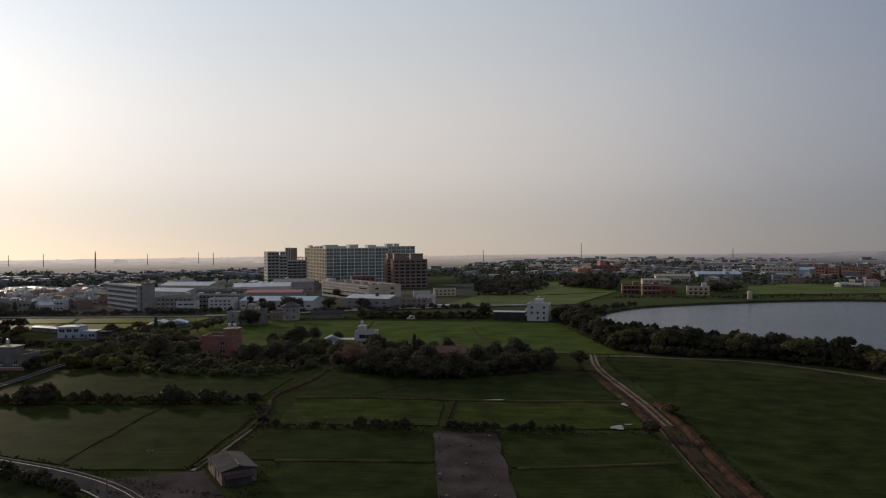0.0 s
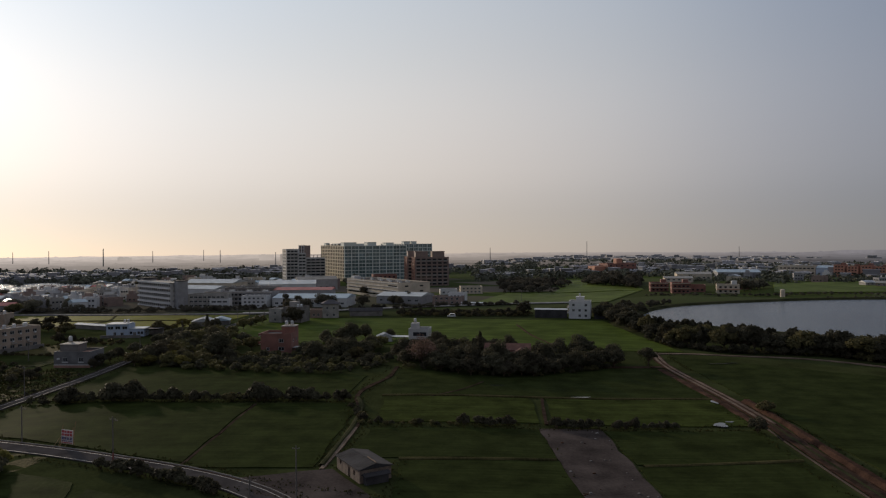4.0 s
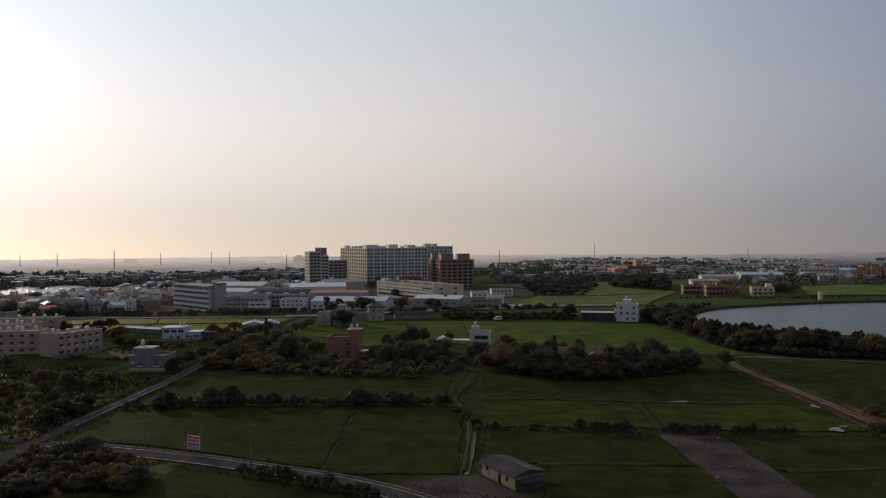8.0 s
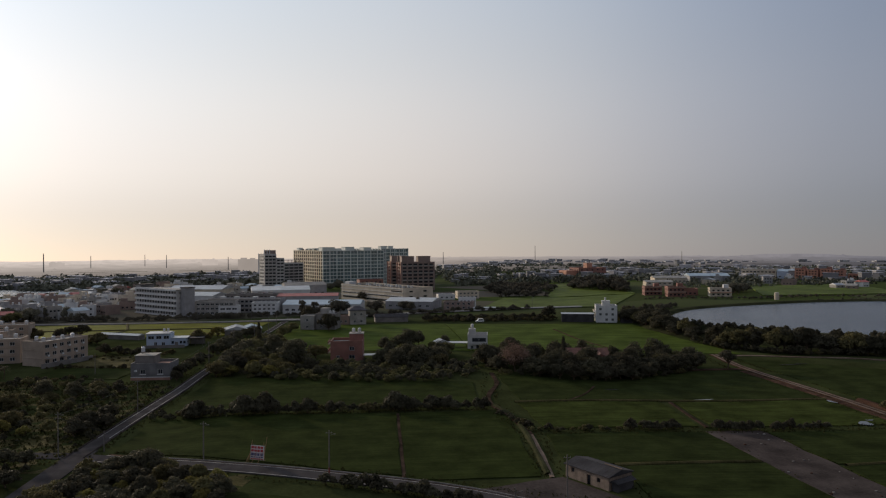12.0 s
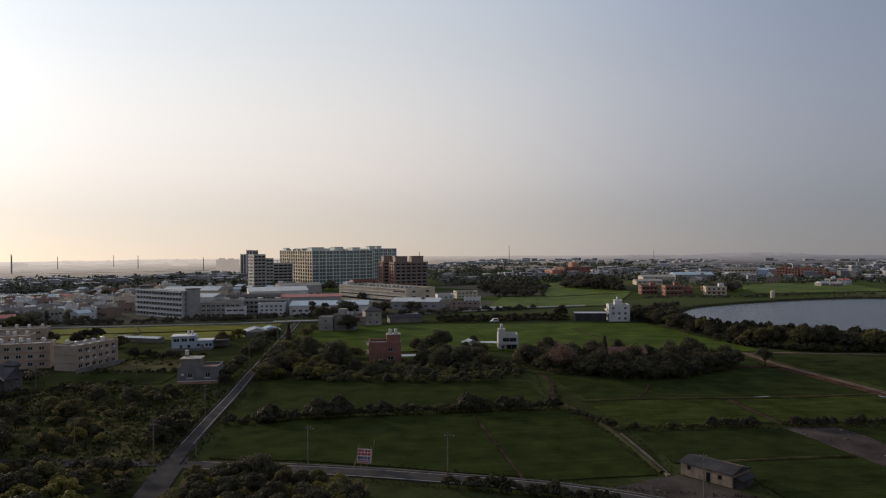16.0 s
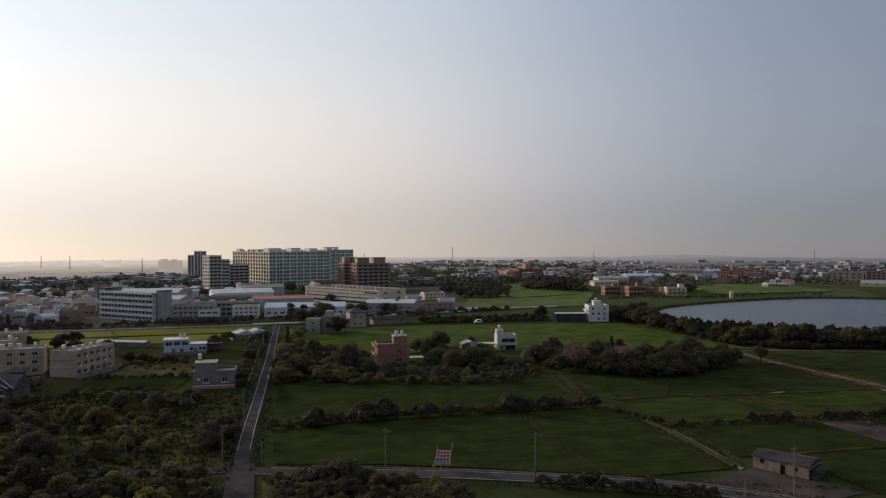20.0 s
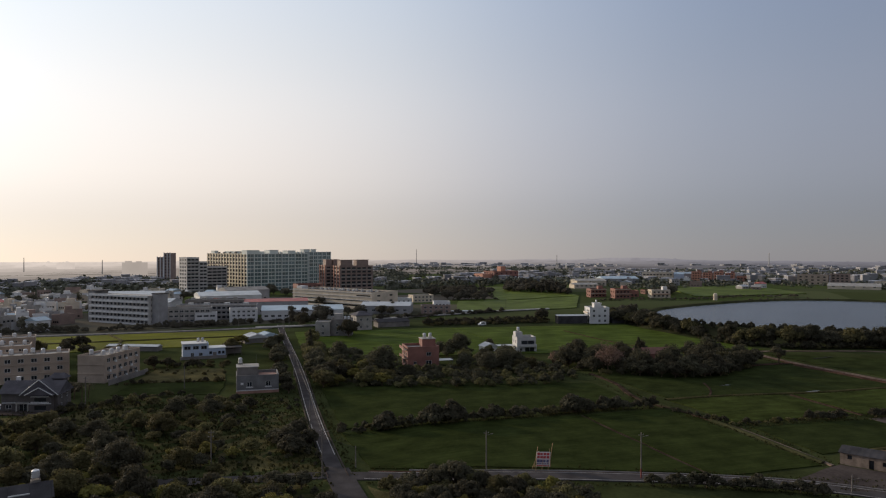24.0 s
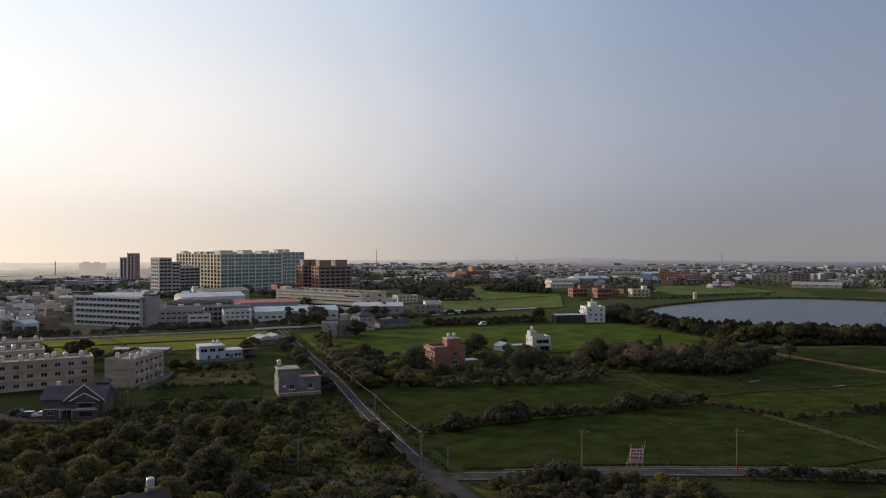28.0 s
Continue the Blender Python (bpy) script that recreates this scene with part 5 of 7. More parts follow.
# stone barn
ax, ay, ar = 6.1, 129.9, -59
bar = thing("stone_barn", "old stone barn with a dark sagging roof and broken end", "barn", pose(ax, ay, gz(ax, ay), 0, 0, ar))
bw = Shape()
bw.wall((0, 0, 0), (1, 0, 0), 10.0, -0.4, 2.35, [(1.3, 2.1, 1.2, 2.0), (5.0, 5.9, 0.0, 1.7), (7.3, 8.1, 0.9, 1.7)], 0.35)
bw.wall((10, 0, 0), (0, 1, 0), 6.0, -0.4, 2.35)
bw.wall((10, 6, 0), (-1, 0, 0), 10.0, -0.4, 2.35)
bw.wall((0, 6, 0), (0, -1, 0), 6.0, -0.4, 2.35, [(2.5, 3.4, 0, 1.9)], 0.35)
for u in (0, 10):
    bw.face((u, 0, 2.35), (u, 6, 2.35), (u, 3, 3.05))
part("wall", bw, STONE, bar)
part("roof", Shape().roof(0, 10, 0, 6, 2.4, 3.15, 0, 0.3, 0.1), DARKROOF, bar)
for i in range(9):
    part("roof_sheet", Shape().tube((0.2 + i * 1.2, -0.25, 2.49), (0.2 + i * 1.2, 3.0, 3.27), 0.025, n=4), DARKROOF, bar)
part("ridge_beam", Shape().tube((6.5, 3.1, 3.31), (10.5, 2.9, 3.35), 0.09), TIMBER, bar)
# dark sheets set in the openings imitate the shaded inside
for u0, u1, z0, z1 in ((1.3, 2.1, 1.2, 2.0), (5.0, 5.9, 0, 1.7), (7.3, 8.1, 0.9, 1.7)):
    part("dark_opening", Shape().box(u0, u1, 0.3, 0.36, z0, z1), GLASS, bar)
hall("lean_to", "dark tumbledown lean-to behind a barn", *local(ax, ay, ar, 10.2, 0.6), ar, 1.2, 4.2, 1.4, 1.8, DARKROOF, DARKROOF, "y")

# red-tiled farmstead inside the wood
fa = hall("farmhouse", "old farmhouse with a red tile roof among trees", 40, 256, -8, 16, 7, 2.8, 4.8, BRICK, REDTILE, "x", 4, win=(1.2, 1.2, 1.0))
hall("farmhouse", "old farmhouse wing with a red tile roof among trees", 55, 250, 82, 9, 6, 2.6, 4.3, BRICK, REDTILE, "x", 2, win=(1.2, 1.2, 1.0))

# houses and works past the lake
def far_house(x, y, rot, w, d, h, floors, mat, nf, label, nl=2, roof=None):
    return building("house", label, "house", x, y, rot, w, d, h, floors, mat, {"front": nf, "left": nl}, (1.7, 1.3, 0.9), 0.5, roof, single=True)


for x, y, w, h in ((177.6, 530.5, 13, 6.8), (186.7, 508.8, 13, 7.6)):
    fh_ = far_house(x, y, -10, w, 10, h, 2, BRICK, 4, "two-storey brick house with pale open balconies")
    for k in (0.5, 0.97):
        box_part(fh_, "balcony", CREAM, 0.2, w - 0.2, -1.1, -0.02, h * k - 0.35, h * k - 0.05)
    box_part(fh_, "stair_turret", BRICK, w * 0.6, w * 0.9, 4, 8, h - 0.5, h + 2.2)
far_house(203.0, 520, -14, 11, 10, 5.0, 1, BRICK, 3, "low red brick house behind the lake")
vl = far_house(217.0, 505, -16, 15, 9, 6.2, 2, CREAM, 4, "cream two-storey villa with a balcony behind the lake")
box_part(vl, "balcony", ORANGE, 0.2, 14.8, -1.0, -0.02, 2.8, 3.1)
box_part(vl, "stair_turret", WHITE, 10, 13.5, 3, 7, 5.7, 8.6)
far_house(238, 545, -10, 18, 10, 3.6, 1, REDTILE, 4, "low red-roofed farmstead behind the lake")
hall("factory_hall", "pale green-white works hall with a low roof", 244.5, 676, -11, 31, 22, 5.5, 7.2, CREAM, CONCRETE, "x", 7)
hall("factory_hall", "long grey-white works hall with a pale blue roof", 296, 711, -11, 40, 26, 5.5, 7.8, GREYWALL, BLUEROOF, "x", 7)
hall("factory_hall", "low pale works hall", 222, 640, -10, 24, 16, 3.6, 5, CREAM, CONCRETE, "x", 5)
wf = building("factory", "long cream factory with roof ventilators", "factory", 382, 768, -38, 36, 20, 10, 2, CREAM, {"front": 9, "left": 3}, (2.6, 1.4, 1.8), 0.6, single=True)
for k in range(6):
    box_part(wf, "roof_vent", WHITE, 3 + k * 5.6, 5 + k * 5.6, 2, 4, 9.3, 11.2)
hall("factory_hall", "pale teal factory hall", *local(382, 768, -38, 36.5, 0), -38, 26, 22, 8.0, 10.0, BLUEWHITE, BLUEROOF, "x", 5)
for i in range(4):
    ah = far_house(413 + i * 8.6, 716 - i * 8.4, -44, 10, 12, 12 - 1.2 * (i % 2), 4, ORANGE, 3, "red brick apartment house in a row")
    box_part(ah, "stair_turret", BRICK, 6.2, 9.6, 2, 8, 10, 14 - 1.2 * (i % 2))
far_house(455, 691, -44, 11, 10, 7, 2, ORANGE, 3, "low red brick apartment house")
building("apartment_block", "long cream apartment block past the lake", "apartment block", 491, 640, -50, 30, 14, 10.5, 3, BEIGE, {"front": 5, "left": 3}, (2.4, 1.3, 0.9), 0.6, single=True)
building("apartment_block", "brown apartment block past the lake", "apartment block", 512, 616, -50, 18, 14, 11.5, 4, BROWN, {"front": 4}, (2.4, 1.4, 0.9), 0.6, single=True)
hall("factory_hall", "broad low hall with a pale roof", 452, 562, -50, 44, 24, 2.6, 5.4, CREAM, CONCRETE, "x", 5)
far_house(500, 552, -50, 15, 10, 6.5, 2, CREAM, 4, "cream house with an orange band past the lake")
fb = building("factory", "brick-brown factory with a stepped roof house", "factory", 211.9, 821.6, 13, 36, 23, 13, 3, BRICK, {"front": 5, "left": 4}, (2.2, 1.6, 1.4), 0.6, single=True, z=1.5)
box_part(fb, "roof_house", ORANGE, 14, 21, 6, 14, 12.4, 18.5)
# orange gives the wing its sunlit look by colour
box_part(fb, "lit_wing", ORANGE, -14, -0.05, 4, 23, -1, 10)
tnk = thing("silo", "pale cylindrical water tank on the lake bank", "tank", pose(243.7, 463.4, 4.0))
part("body", Shape().tube((0, 0, 0), (0, 0, 4.4), 1.5, n=16), CREAM, tnk)
part("cap", Shape().dome((0, 0, 4.4), 1.5, 0.7, 16), CREAM, tnk)


def chimney(x, y, z, h, r, label="slim smokestack far in the haze"):
    c = thing("chimney", label, "chimney", pose(x, y, z), "far chimneys")
    part("stack", Shape().tube((0, 0, -5), (0, 0, h), r, r * 0.6, 10), CONCRETE, c)
    part("rim", Shape().tube((0, 0, h), (0, 0, h + 1.0), r * 0.72, r * 0.72, 10), CREAM, c)


for x, y, h in ((358, 1682, 46), (-907, 1544, 30), (-772, 1441, 32), (-556, 1218, 34), (-566, 1240, 36), (-611, 1560, 30), (-523, 1628, 32), (-280, 1293, 26), (-420, 1420, 30), (120, 1500, 32), (1010, 1250, 36), (640, 1500, 30)):
    chimney(x, y, gz(x, y), h * 0.85, 0.9)


# ---- low-rise town on the flats ----
def town(x0, x1, y0, y1, count, seed, hmin=4, hmax=9, keep=None):
    r = random.Random(seed)
    placed = []
    tries = 0
    while len(placed) < count and tries < count * 30:
        tries += 1
        x, y = r.uniform(x0, x1), r.uniform(y0, y1)
        if keep and not keep(x, y):
            continue
        w, d, h = r.uniform(5.5, 11), r.uniform(6, 11), r.uniform(hmin, hmax)
        if any(abs(x - a) < (w + c) * 0.5 and abs(y - b) < (d + e) * 0.52 for a, b, c, e in placed):
            continue
        placed.append((x, y, w, d))
        rot = r.choice((-44, -44, 46, -20, 10)) + r.uniform(-5, 5)
        kind = r.random()
        mat = r.choice((WHITE, WHITE, GREYWALL, CONCRETE, CREAM, BROWN))
        if kind < 0.45:
            hall("workshop", r.choice(("low town workshop with a bright metal roof", "small town hall with a ribbed metal roof")), x, y, rot, w, d, h * 0.7, h * 0.7 + 1.6, mat, r.choice((SILVER, SILVER, BLUEROOF, CONCRETE, REDROOF)), "x", 2, win=(1.6, 1.2, 1.2))
        else:
            b = building("town_house", "flat-roofed town house with a roof terrace", "house", x, y, rot, w, d, h, max(1, int(h / 3)), mat, {"front": 3, "left": 2}, (1.3, 1.2, 0.9), 0.5, r.choice((ROOFTOP, SILVER, CONCRETE)), group="town houses", single=True)
            if r.random() < 0.5:
                box_part(b, "roof_room", mat, 0.4, w * 0.45, d * 0.5, d - 0.4, h - 0.5, h + 2.2)
            if r.random() < 0.6:
                tank(*local(x, y, rot, w * 0.7, d * 0.6), gz(x, y) + h - 0.5)


town(-335, -196, 428, 560, 125, 3, keep=lambda x, y: x > -300 or y < 520)
town(-300, -195, 560, 700, 44, 4)
town(-185, -60, 540, 720, 18, 5, keep=lambda x, y: math.hypot(x + 52, y - 575) > 45 and not (-140 < x < -80 and 590 < y < 650))
town(-330, -225, 330, 420, 8, 6)
town(250, 420, 560, 720, 10, 7, 4, 7, keep=lambda x, y: x > 330 or y > 640)


# ---- plants ----
def leaf_cloud(s, centre, radius, count, size, r, squash=0.8, droop=0.0, out=1.15):
    for _ in range(count):
        z, t = r.uniform(-0.75, 1), r.uniform(0, 2 * math.pi)
        k = math.sqrt(max(0, 1 - z * z))
        d = Vector((k * math.cos(t), k * math.sin(t), z))
        rad = radius * r.uniform(0.62, 1.08)
        p = Vector(centre) + Vector((d.x * rad, d.y * rad, d.z * rad * squash))
        nrm = (d * out + Vector((r.gauss(0, 0.5), r.gauss(0, 0.5), r.gauss(0, 0.5) + 0.25))).normalized()
        a = nrm.orthogonal().normalized()
        a.rotate(Matrix.Rotation(r.uniform(0, 6.28), 3, nrm))
        b = nrm.cross(a)
        h, w = size * r.uniform(0.7, 1.3), size * r.uniform(0.4, 0.75)
        s.face(p - a * h, p + b * w, p + a * h - Vector((0, 0, droop)), p - b * w)


def tree_meshes(kind, seed):
    """Trunk and crown, about one unit tree in metres; kinds: broad, tall, bush, cypress, bare, palm."""
    r = random.Random(seed)
    tr, cr = Shape(), Shape()
    if kind == "palm":
        pts = [Vector((0.12 * i * r.uniform(0.5, 1.2), 0.05 * i, i * 1.1)) for i in range(6)]
        for a, b in zip(pts, pts[1:]):
            tr.tube(a, b, 0.17, 0.15, 7)
        tip = pts[-1]
        for i in range(16):
            t = 2 * math.pi * i / 16 + r.uniform(-0.15, 0.15)
            up = r.uniform(0.1, 0.9)
            prev = tip
            for j in range(1, 7):
                q = tip + Vector((math.cos(t), math.sin(t), 0)) * (0.42 * j) + Vector((0, 0, up * 0.5 * j - 0.075 * j * j))
                side = Vector((-math.sin(t), math.cos(t), -0.25)) * (0.42 - 0.04 * j)
                for sg in (1, -1):
                    cr.face(prev, q, q + side * sg + Vector((0, 0, -0.12)))
                prev = q
        return tr.mesh("trunk", BARK), cr.mesh("crown", LEAF_DARK)
    if kind == "cypress":
        tr.tube((0, 0, -0.2), (0, 0, 7.5), 0.2, 0.05, 7)
        for i in range(26):
            z = 0.8 + i * 0.32
            rad = 1.25 * (1 - (z / 9.6) ** 1.6) + 0.12
            for k in range(2):
                t = r.uniform(0, 6.28)
                leaf_cloud(cr, (0.45 * rad * math.cos(t), 0.45 * rad * math.sin(t), z), rad * 0.7, 26, 0.3, r, 1.1)
        return tr.mesh("trunk", BARK), cr.mesh("crown", LEAF_DARK)
    # spread and bright carry their sunlit look in lighter leaf colours
    tall, wide, clumps, cz, leaf, mat = {"broad": (5.0, 3.5, 22, 2.2, 0.34, LEAF), "dense": (4.7, 3.2, 22, 1.9, 0.32, LEAF_DARK), "bright": (4.4, 2.9, 18, 1.9, 0.32, LEAF_BRIGHT), "tall": (8.2, 2.5, 22, 2.4, 0.36, LEAF_DARK), "bush": (2.3, 1.7, 13, 0.7, 0.25, LEAF_DARK), "shrub": (1.8, 1.6, 12, 0.6, 0.24, LEAF), "grand": (9.6, 5.6, 40, 3.4, 0.40, LEAF_DARK), "spread": (8.6, 5.8, 38, 2.6, 0.40, LEAF), "umbrella": (5.4, 3.2, 17, 3.9, 0.26, LEAF_DARK), "bare": (7.6, 4.2, 34, 3.0, 0.2, LEAF_BARE)}[kind]
    fork = cz * 0.45
    low = kind in ("bush", "shrub")
    sx, sy, turn = r.uniform(0.72, 1.3), r.uniform(0.72, 1.3), r.uniform(0, 6.28)
    if low:
        for _ in range(4):
            t = r.uniform(0, 6.28)
            tr.tube((0.1 * math.cos(t), 0.1 * math.sin(t), -0.15), (0.5 * wide * math.cos(t), 0.5 * wide * math.sin(t), tall * 0.5), 0.05, 0.02, 5)
    else:
        lean = Vector((r.uniform(-0.5, 0.5), r.uniform(-0.5, 0.5), fork))
        tr.tube((0, 0, -0.3), lean, 0.24, 0.17, 8)
    for i in range(clumps):
        t = 2.4 * i + r.uniform(-0.5, 0.5)
        k = math.sqrt((i + 0.5) / clumps)
        lump = 0.5 + 0.5 * math.sin(2.0 * t + turn) * math.cos(1.3 * t - turn)
        rr = wide * 0.78 * k * (0.68 + 0.5 * lump)
        z = cz + (tall - cz) * (0.78 * (1 - k * k) + 0.3 * lump * k) * r.uniform(0.6, 1.15) + r.uniform(-0.5, 0.2) * (cz * 0.5)
        if kind == "tall":
            z, rr = r.uniform(1.6, tall - 1.2), rr * 0.8
        c = Vector((sx * rr * math.cos(t), sy * rr * math.sin(t), z))
        cl = wide * r.choice((0.19, 0.25, 0.32, 0.42)) * r.uniform(0.85, 1.15)
        if not low:
            mid = lean.lerp(c, 0.5) + Vector((0, 0, -0.2))
            tr.tube(lean, mid, 0.11, 0.07, 5).tube(mid, c, 0.07, 0.02, 5)
        n = int({"bare": 45, "bush": 58, "shrub": 54}.get(kind, 92) * (cl / wide / 0.3) ** 1.3)
        leaf_cloud(cr, c, cl, n, leaf, r, 0.72 if kind != "tall" else 1.1)
    return tr.mesh("trunk", BARK), cr.mesh("crown", mat)


KINDS = {k: [tree_meshes(k, 11 * i + j) for i in range(n)] for j, (k, n) in enumerate((("broad", 5), ("dense", 5), ("bright", 4), ("tall", 4), ("bush", 5), ("shrub", 4), ("grand", 4), ("spread", 4), ("umbrella", 1), ("bare", 2), ("cypress", 2), ("palm", 2)))}
TREE_TAGS = {"broad": ("tree", "leafy green broad-crowned tree", "tree"), "dense": ("tree", "dark dense round-crowned tree", "tree"), "bright": ("tree", "young yellow-green tree lit by the low sun", "tree"), "tall": ("tree", "tall dark slender tree with a ragged crown", "tree"), "grand": ("tree", "large dark spreading tree with a full crown", "tree"), "umbrella": ("tree", "lone flat-topped tree on a slim trunk", "tree"), "spread": ("tree", "wide leafy tree with lit green tops", "tree"), "bush": ("bush", "dark rounded bush", "bush"), "shrub": ("shrub", "low green shrub", "bush"), "bare": ("bare_tree", "brown half-bare tree with dry twigs", "tree"), "cypress": ("cypress", "dark narrow cypress tree", "tree"), "palm": ("palm", "palm with drooping fronds", "palm")}
tree_rng = random.Random(77)
FAR_Y, FAR_TREES = 258, {}


def join_far_trees():
    """The trees farther off stand too close to tell apart: one mesh for each wood."""
    cache = {}

    def arrays(me):
        if me.name not in cache:
            v = np.empty(len(me.vertices) * 3)
            me.vertices.foreach_get("co", v)
            cache[me.name] = (v.reshape(-1, 3), [tuple(p.vertices) for p in me.polygons if len(p.vertices) < 6])
        return cache[me.name]
    slots = [BARK, LEAF, LEAF_DARK, LEAF_BRIGHT, LEAF_MID]
    for group, items in FAR_TREES.items():
        verts, faces, mats, k = [], [], [], 0
        for pair, m in items:
            mm = np.array(m)
            for me in pair:
                v, f = arrays(me)
                verts.append(v @ mm[:3, :3].T + mm[:3, 3])
                faces += [tuple(i + k for i in q) for q in f]
                # past y 415 everything takes the haze-tinted leaf colour
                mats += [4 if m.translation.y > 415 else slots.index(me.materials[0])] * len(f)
                k += len(v)
        me = bpy.data.meshes.new("far_trees")
        me.from_pydata(np.concatenate(verts).tolist(), [], faces)
        for mt in slots:
            me.materials.append(mt)
        me.polygons.foreach_set("material_index", mats)
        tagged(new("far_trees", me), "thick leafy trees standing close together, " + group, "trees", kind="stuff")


def plant(kind, x, y, s=1.0, group="", where="", tall=1.0, z=None):
    nm, lab, cat = TREE_TAGS[kind]
    s *= {"broad": 1.25, "dense": 1.25, "bright": 1.25}.get(kind, 1.0)
    m = pose(x, y, gz(x, y) if z is None else z, 0, 0, tree_rng.uniform(0, 360)) @ Matrix.Diagonal((s, s, s * tall, 1))
    if (y > FAR_Y or (y > 206 and kind in ("bush", "shrub"))) and kind not in ("cypress", "palm", "bare"):
        FAR_TREES.setdefault(group or "scattered trees", []).append((tree_rng.choice(KINDS[kind]), m))
        return None
    t = thing(nm, (lab + " " + where).strip(), cat, m, group)
    tm, cm = tree_rng.choice(KINDS[kind])
    part("trunk" if kind not in ("bush", "shrub") else "stem", tm, None, t)
    part("crown", cm, None, t)
    return t


def inside(x, y, poly):
    hit = False
    for i in range(len(poly)):
        (x0, y0), (x1, y1) = poly[i - 1], poly[i]
        if (y0 > y) != (y1 > y) and x < (x1 - x0) * (y - y0) / (y1 - y0) + x0:
            hit = not hit
    return hit


def grove(poly, spacing, kinds, smin, smax, group, where, seed, avoid=(), limit=400, patchy=None):
    """Trees scattered in a polygon, never closer than the spacing."""
    r = random.Random(seed)
    xs, ys = [p[0] for p in poly], [p[1] for p in poly]
    got, tries = [], 0
    while tries < 6000 and len(got) < limit:
        tries += 1
        x, y = r.uniform(min(xs), max(xs)), r.uniform(min(ys), max(ys))
        if not inside(x, y, poly) or any(inside(x, y, a) for a in avoid):
            continue
        if any((x - a) ** 2 + (y - b) ** 2 < spacing ** 2 for a, b in got):
            continue
        s = r.uniform(smin, smax)
        if patchy is not None:
            v = noise.noise(Vector((x * 0.075, y * 0.075, seed))) + 0.35 * noise.noise(Vector((x * 0.2, y * 0.2, seed)))
            if v < patchy:
                continue
            s *= 0.75 + 0.6 * min(0.7, max(0, v - patchy))
        got.append((x, y))
        plant(r.choice(kinds), x, y, s, group, where, r.uniform(0.8, 1.2))


def row(pts, gap, kinds, smin, smax, group, where, seed, jitter=0.8, tall=1.0):
    r = random.Random(seed)
    for a, b in zip(pts, pts[1:]):
        n = max(1, int(math.hypot(b[0] - a[0], b[1] - a[1]) / gap))
        for i in range(n):
            u = (i + r.random() * 0.6) / n
            plant(r.choice(kinds), a[0] + (b[0] - a[0]) * u + r.uniform(-jitter, jitter), a[1] + (b[1] - a[1]) * u + r.uniform(-jitter, jitter), r.uniform(smin, smax), group, where, tall * r.uniform(0.85, 1.2))


CLEAR1 = [(-99, 229), (-88, 225), (-90.5, 206), (-99, 184), (-97, 176), (-91, 172), (-90, 156), (-104, 160), (-111, 163), (-106.5, 180), (-108, 196)]
CLEAR2 = [(-148.5, 197), (-136, 199), (-134, 188), (-146, 183)]
COTT = [(-152, 122), (-130, 122), (-132, 155), (-149, 154)]
ROADS = [(-125, 168), (-91, 162.5), (-91, 153), (-104, 156), (-125, 158)]
YARD = [(-178, 242), (-178, 226), (-150, 215), (-144, 230)]
SCRUB_POLY = [(-173, 226), (-150, 222), (-138, 232), (-119, 236), (-108, 236), (-100, 226), (-94, 206), (-93.5, 182), (-94, 166), (-112, 166), (-170, 172)]
for x, y, sc in ((-121, 215, 0.5), (-123, 199, 0.5), (-137, 194, 0.42), (-147, 187, 0.5), (-132.5, 179, 0.52), (-129, 167.5, 0.6), (-150, 175, 0.5), (-156, 170, 0.42), (-136, 156, 0.5), (-125, 151, 0.55), (-114.6, 183, 0.45), (-144, 199, 0.4), (-112, 214, 0.42), (-104, 178, 0.3), (-160, 184, 0.45), (-165, 200, 0.4), (-152, 208, 0.4), (-118, 147, 0.45), (-160, 158, 0.45), (-140, 168, 0.4), (-108, 199, 0.3), (-130, 207, 0.42), (-157, 194, 0.42), (-118, 172, 0.4), (-146, 163, 0.45), (-166, 178, 0.45), (-110, 149, 0.4), (-152, 147, 0.4)):
    plant("spread" if (x * 7 + y * 3) % 5 < 3 else "grand", x, y, sc * 1.18, "scrub woodland", "in overgrown scrub")
grove(SCRUB_POLY, 5.2, ["broad", "dense", "dense", "bright", "dense", "broad"], 0.42, 0.68, "scrub woodland", "in overgrown scrub", 21, (CLEAR1, CLEAR2, YARD, ROADS), 62, 0.0)
grove(SCRUB_POLY, 3.6, ["bush", "shrub", "shrub", "bush"], 0.5, 1.1, "scrub woodland", "in overgrown scrub", 121, (CLEAR1, YARD, ROADS), 80, -0.05)
grove(CLEAR1, 3.6, ["shrub", "shrub", "bush"], 0.25, 0.55, "scrub woodland", "in rough grass", 122)
grove([(-99, 187), (-92, 184), (-91.5, 171), (-97, 172)], 2.6, ["dense", "bush", "dense"], 0.5, 0.72, "scrub woodland", "in a clump beside the lane", 123)
grove([(-172, 171), (-112, 163), (-112, 142), (-172, 142)], 4.6, ["broad", "dense", "bright", "dense", "bright"], 0.45, 0.75, "scrub woodland", "in overgrown scrub", 22, (COTT, ROADS), 70, -0.12)
grove([(-172, 171), (-106, 160), (-106, 142), (-172, 142)], 4.0, ["bush", "shrub", "bush"], 0.6, 1.2, "scrub woodland", "in overgrown scrub", 124, (COTT, ROADS), 60, -0.2)
grove([(-172, 141), (-112, 141), (-98, 136), (-98, 122), (-172, 122)], 4.6, ["broad", "dense", "bright"], 0.5, 0.8, "scrub woodland", "in overgrown scrub", 125, (COTT,), 60)
grove([(-112, 154), (-95, 151), (-94, 138), (-112, 141)], 3.4, ["bush", "bush", "broad", "dense"], 0.45, 0.6, "scrub woodland", "below the branch lane", 128)
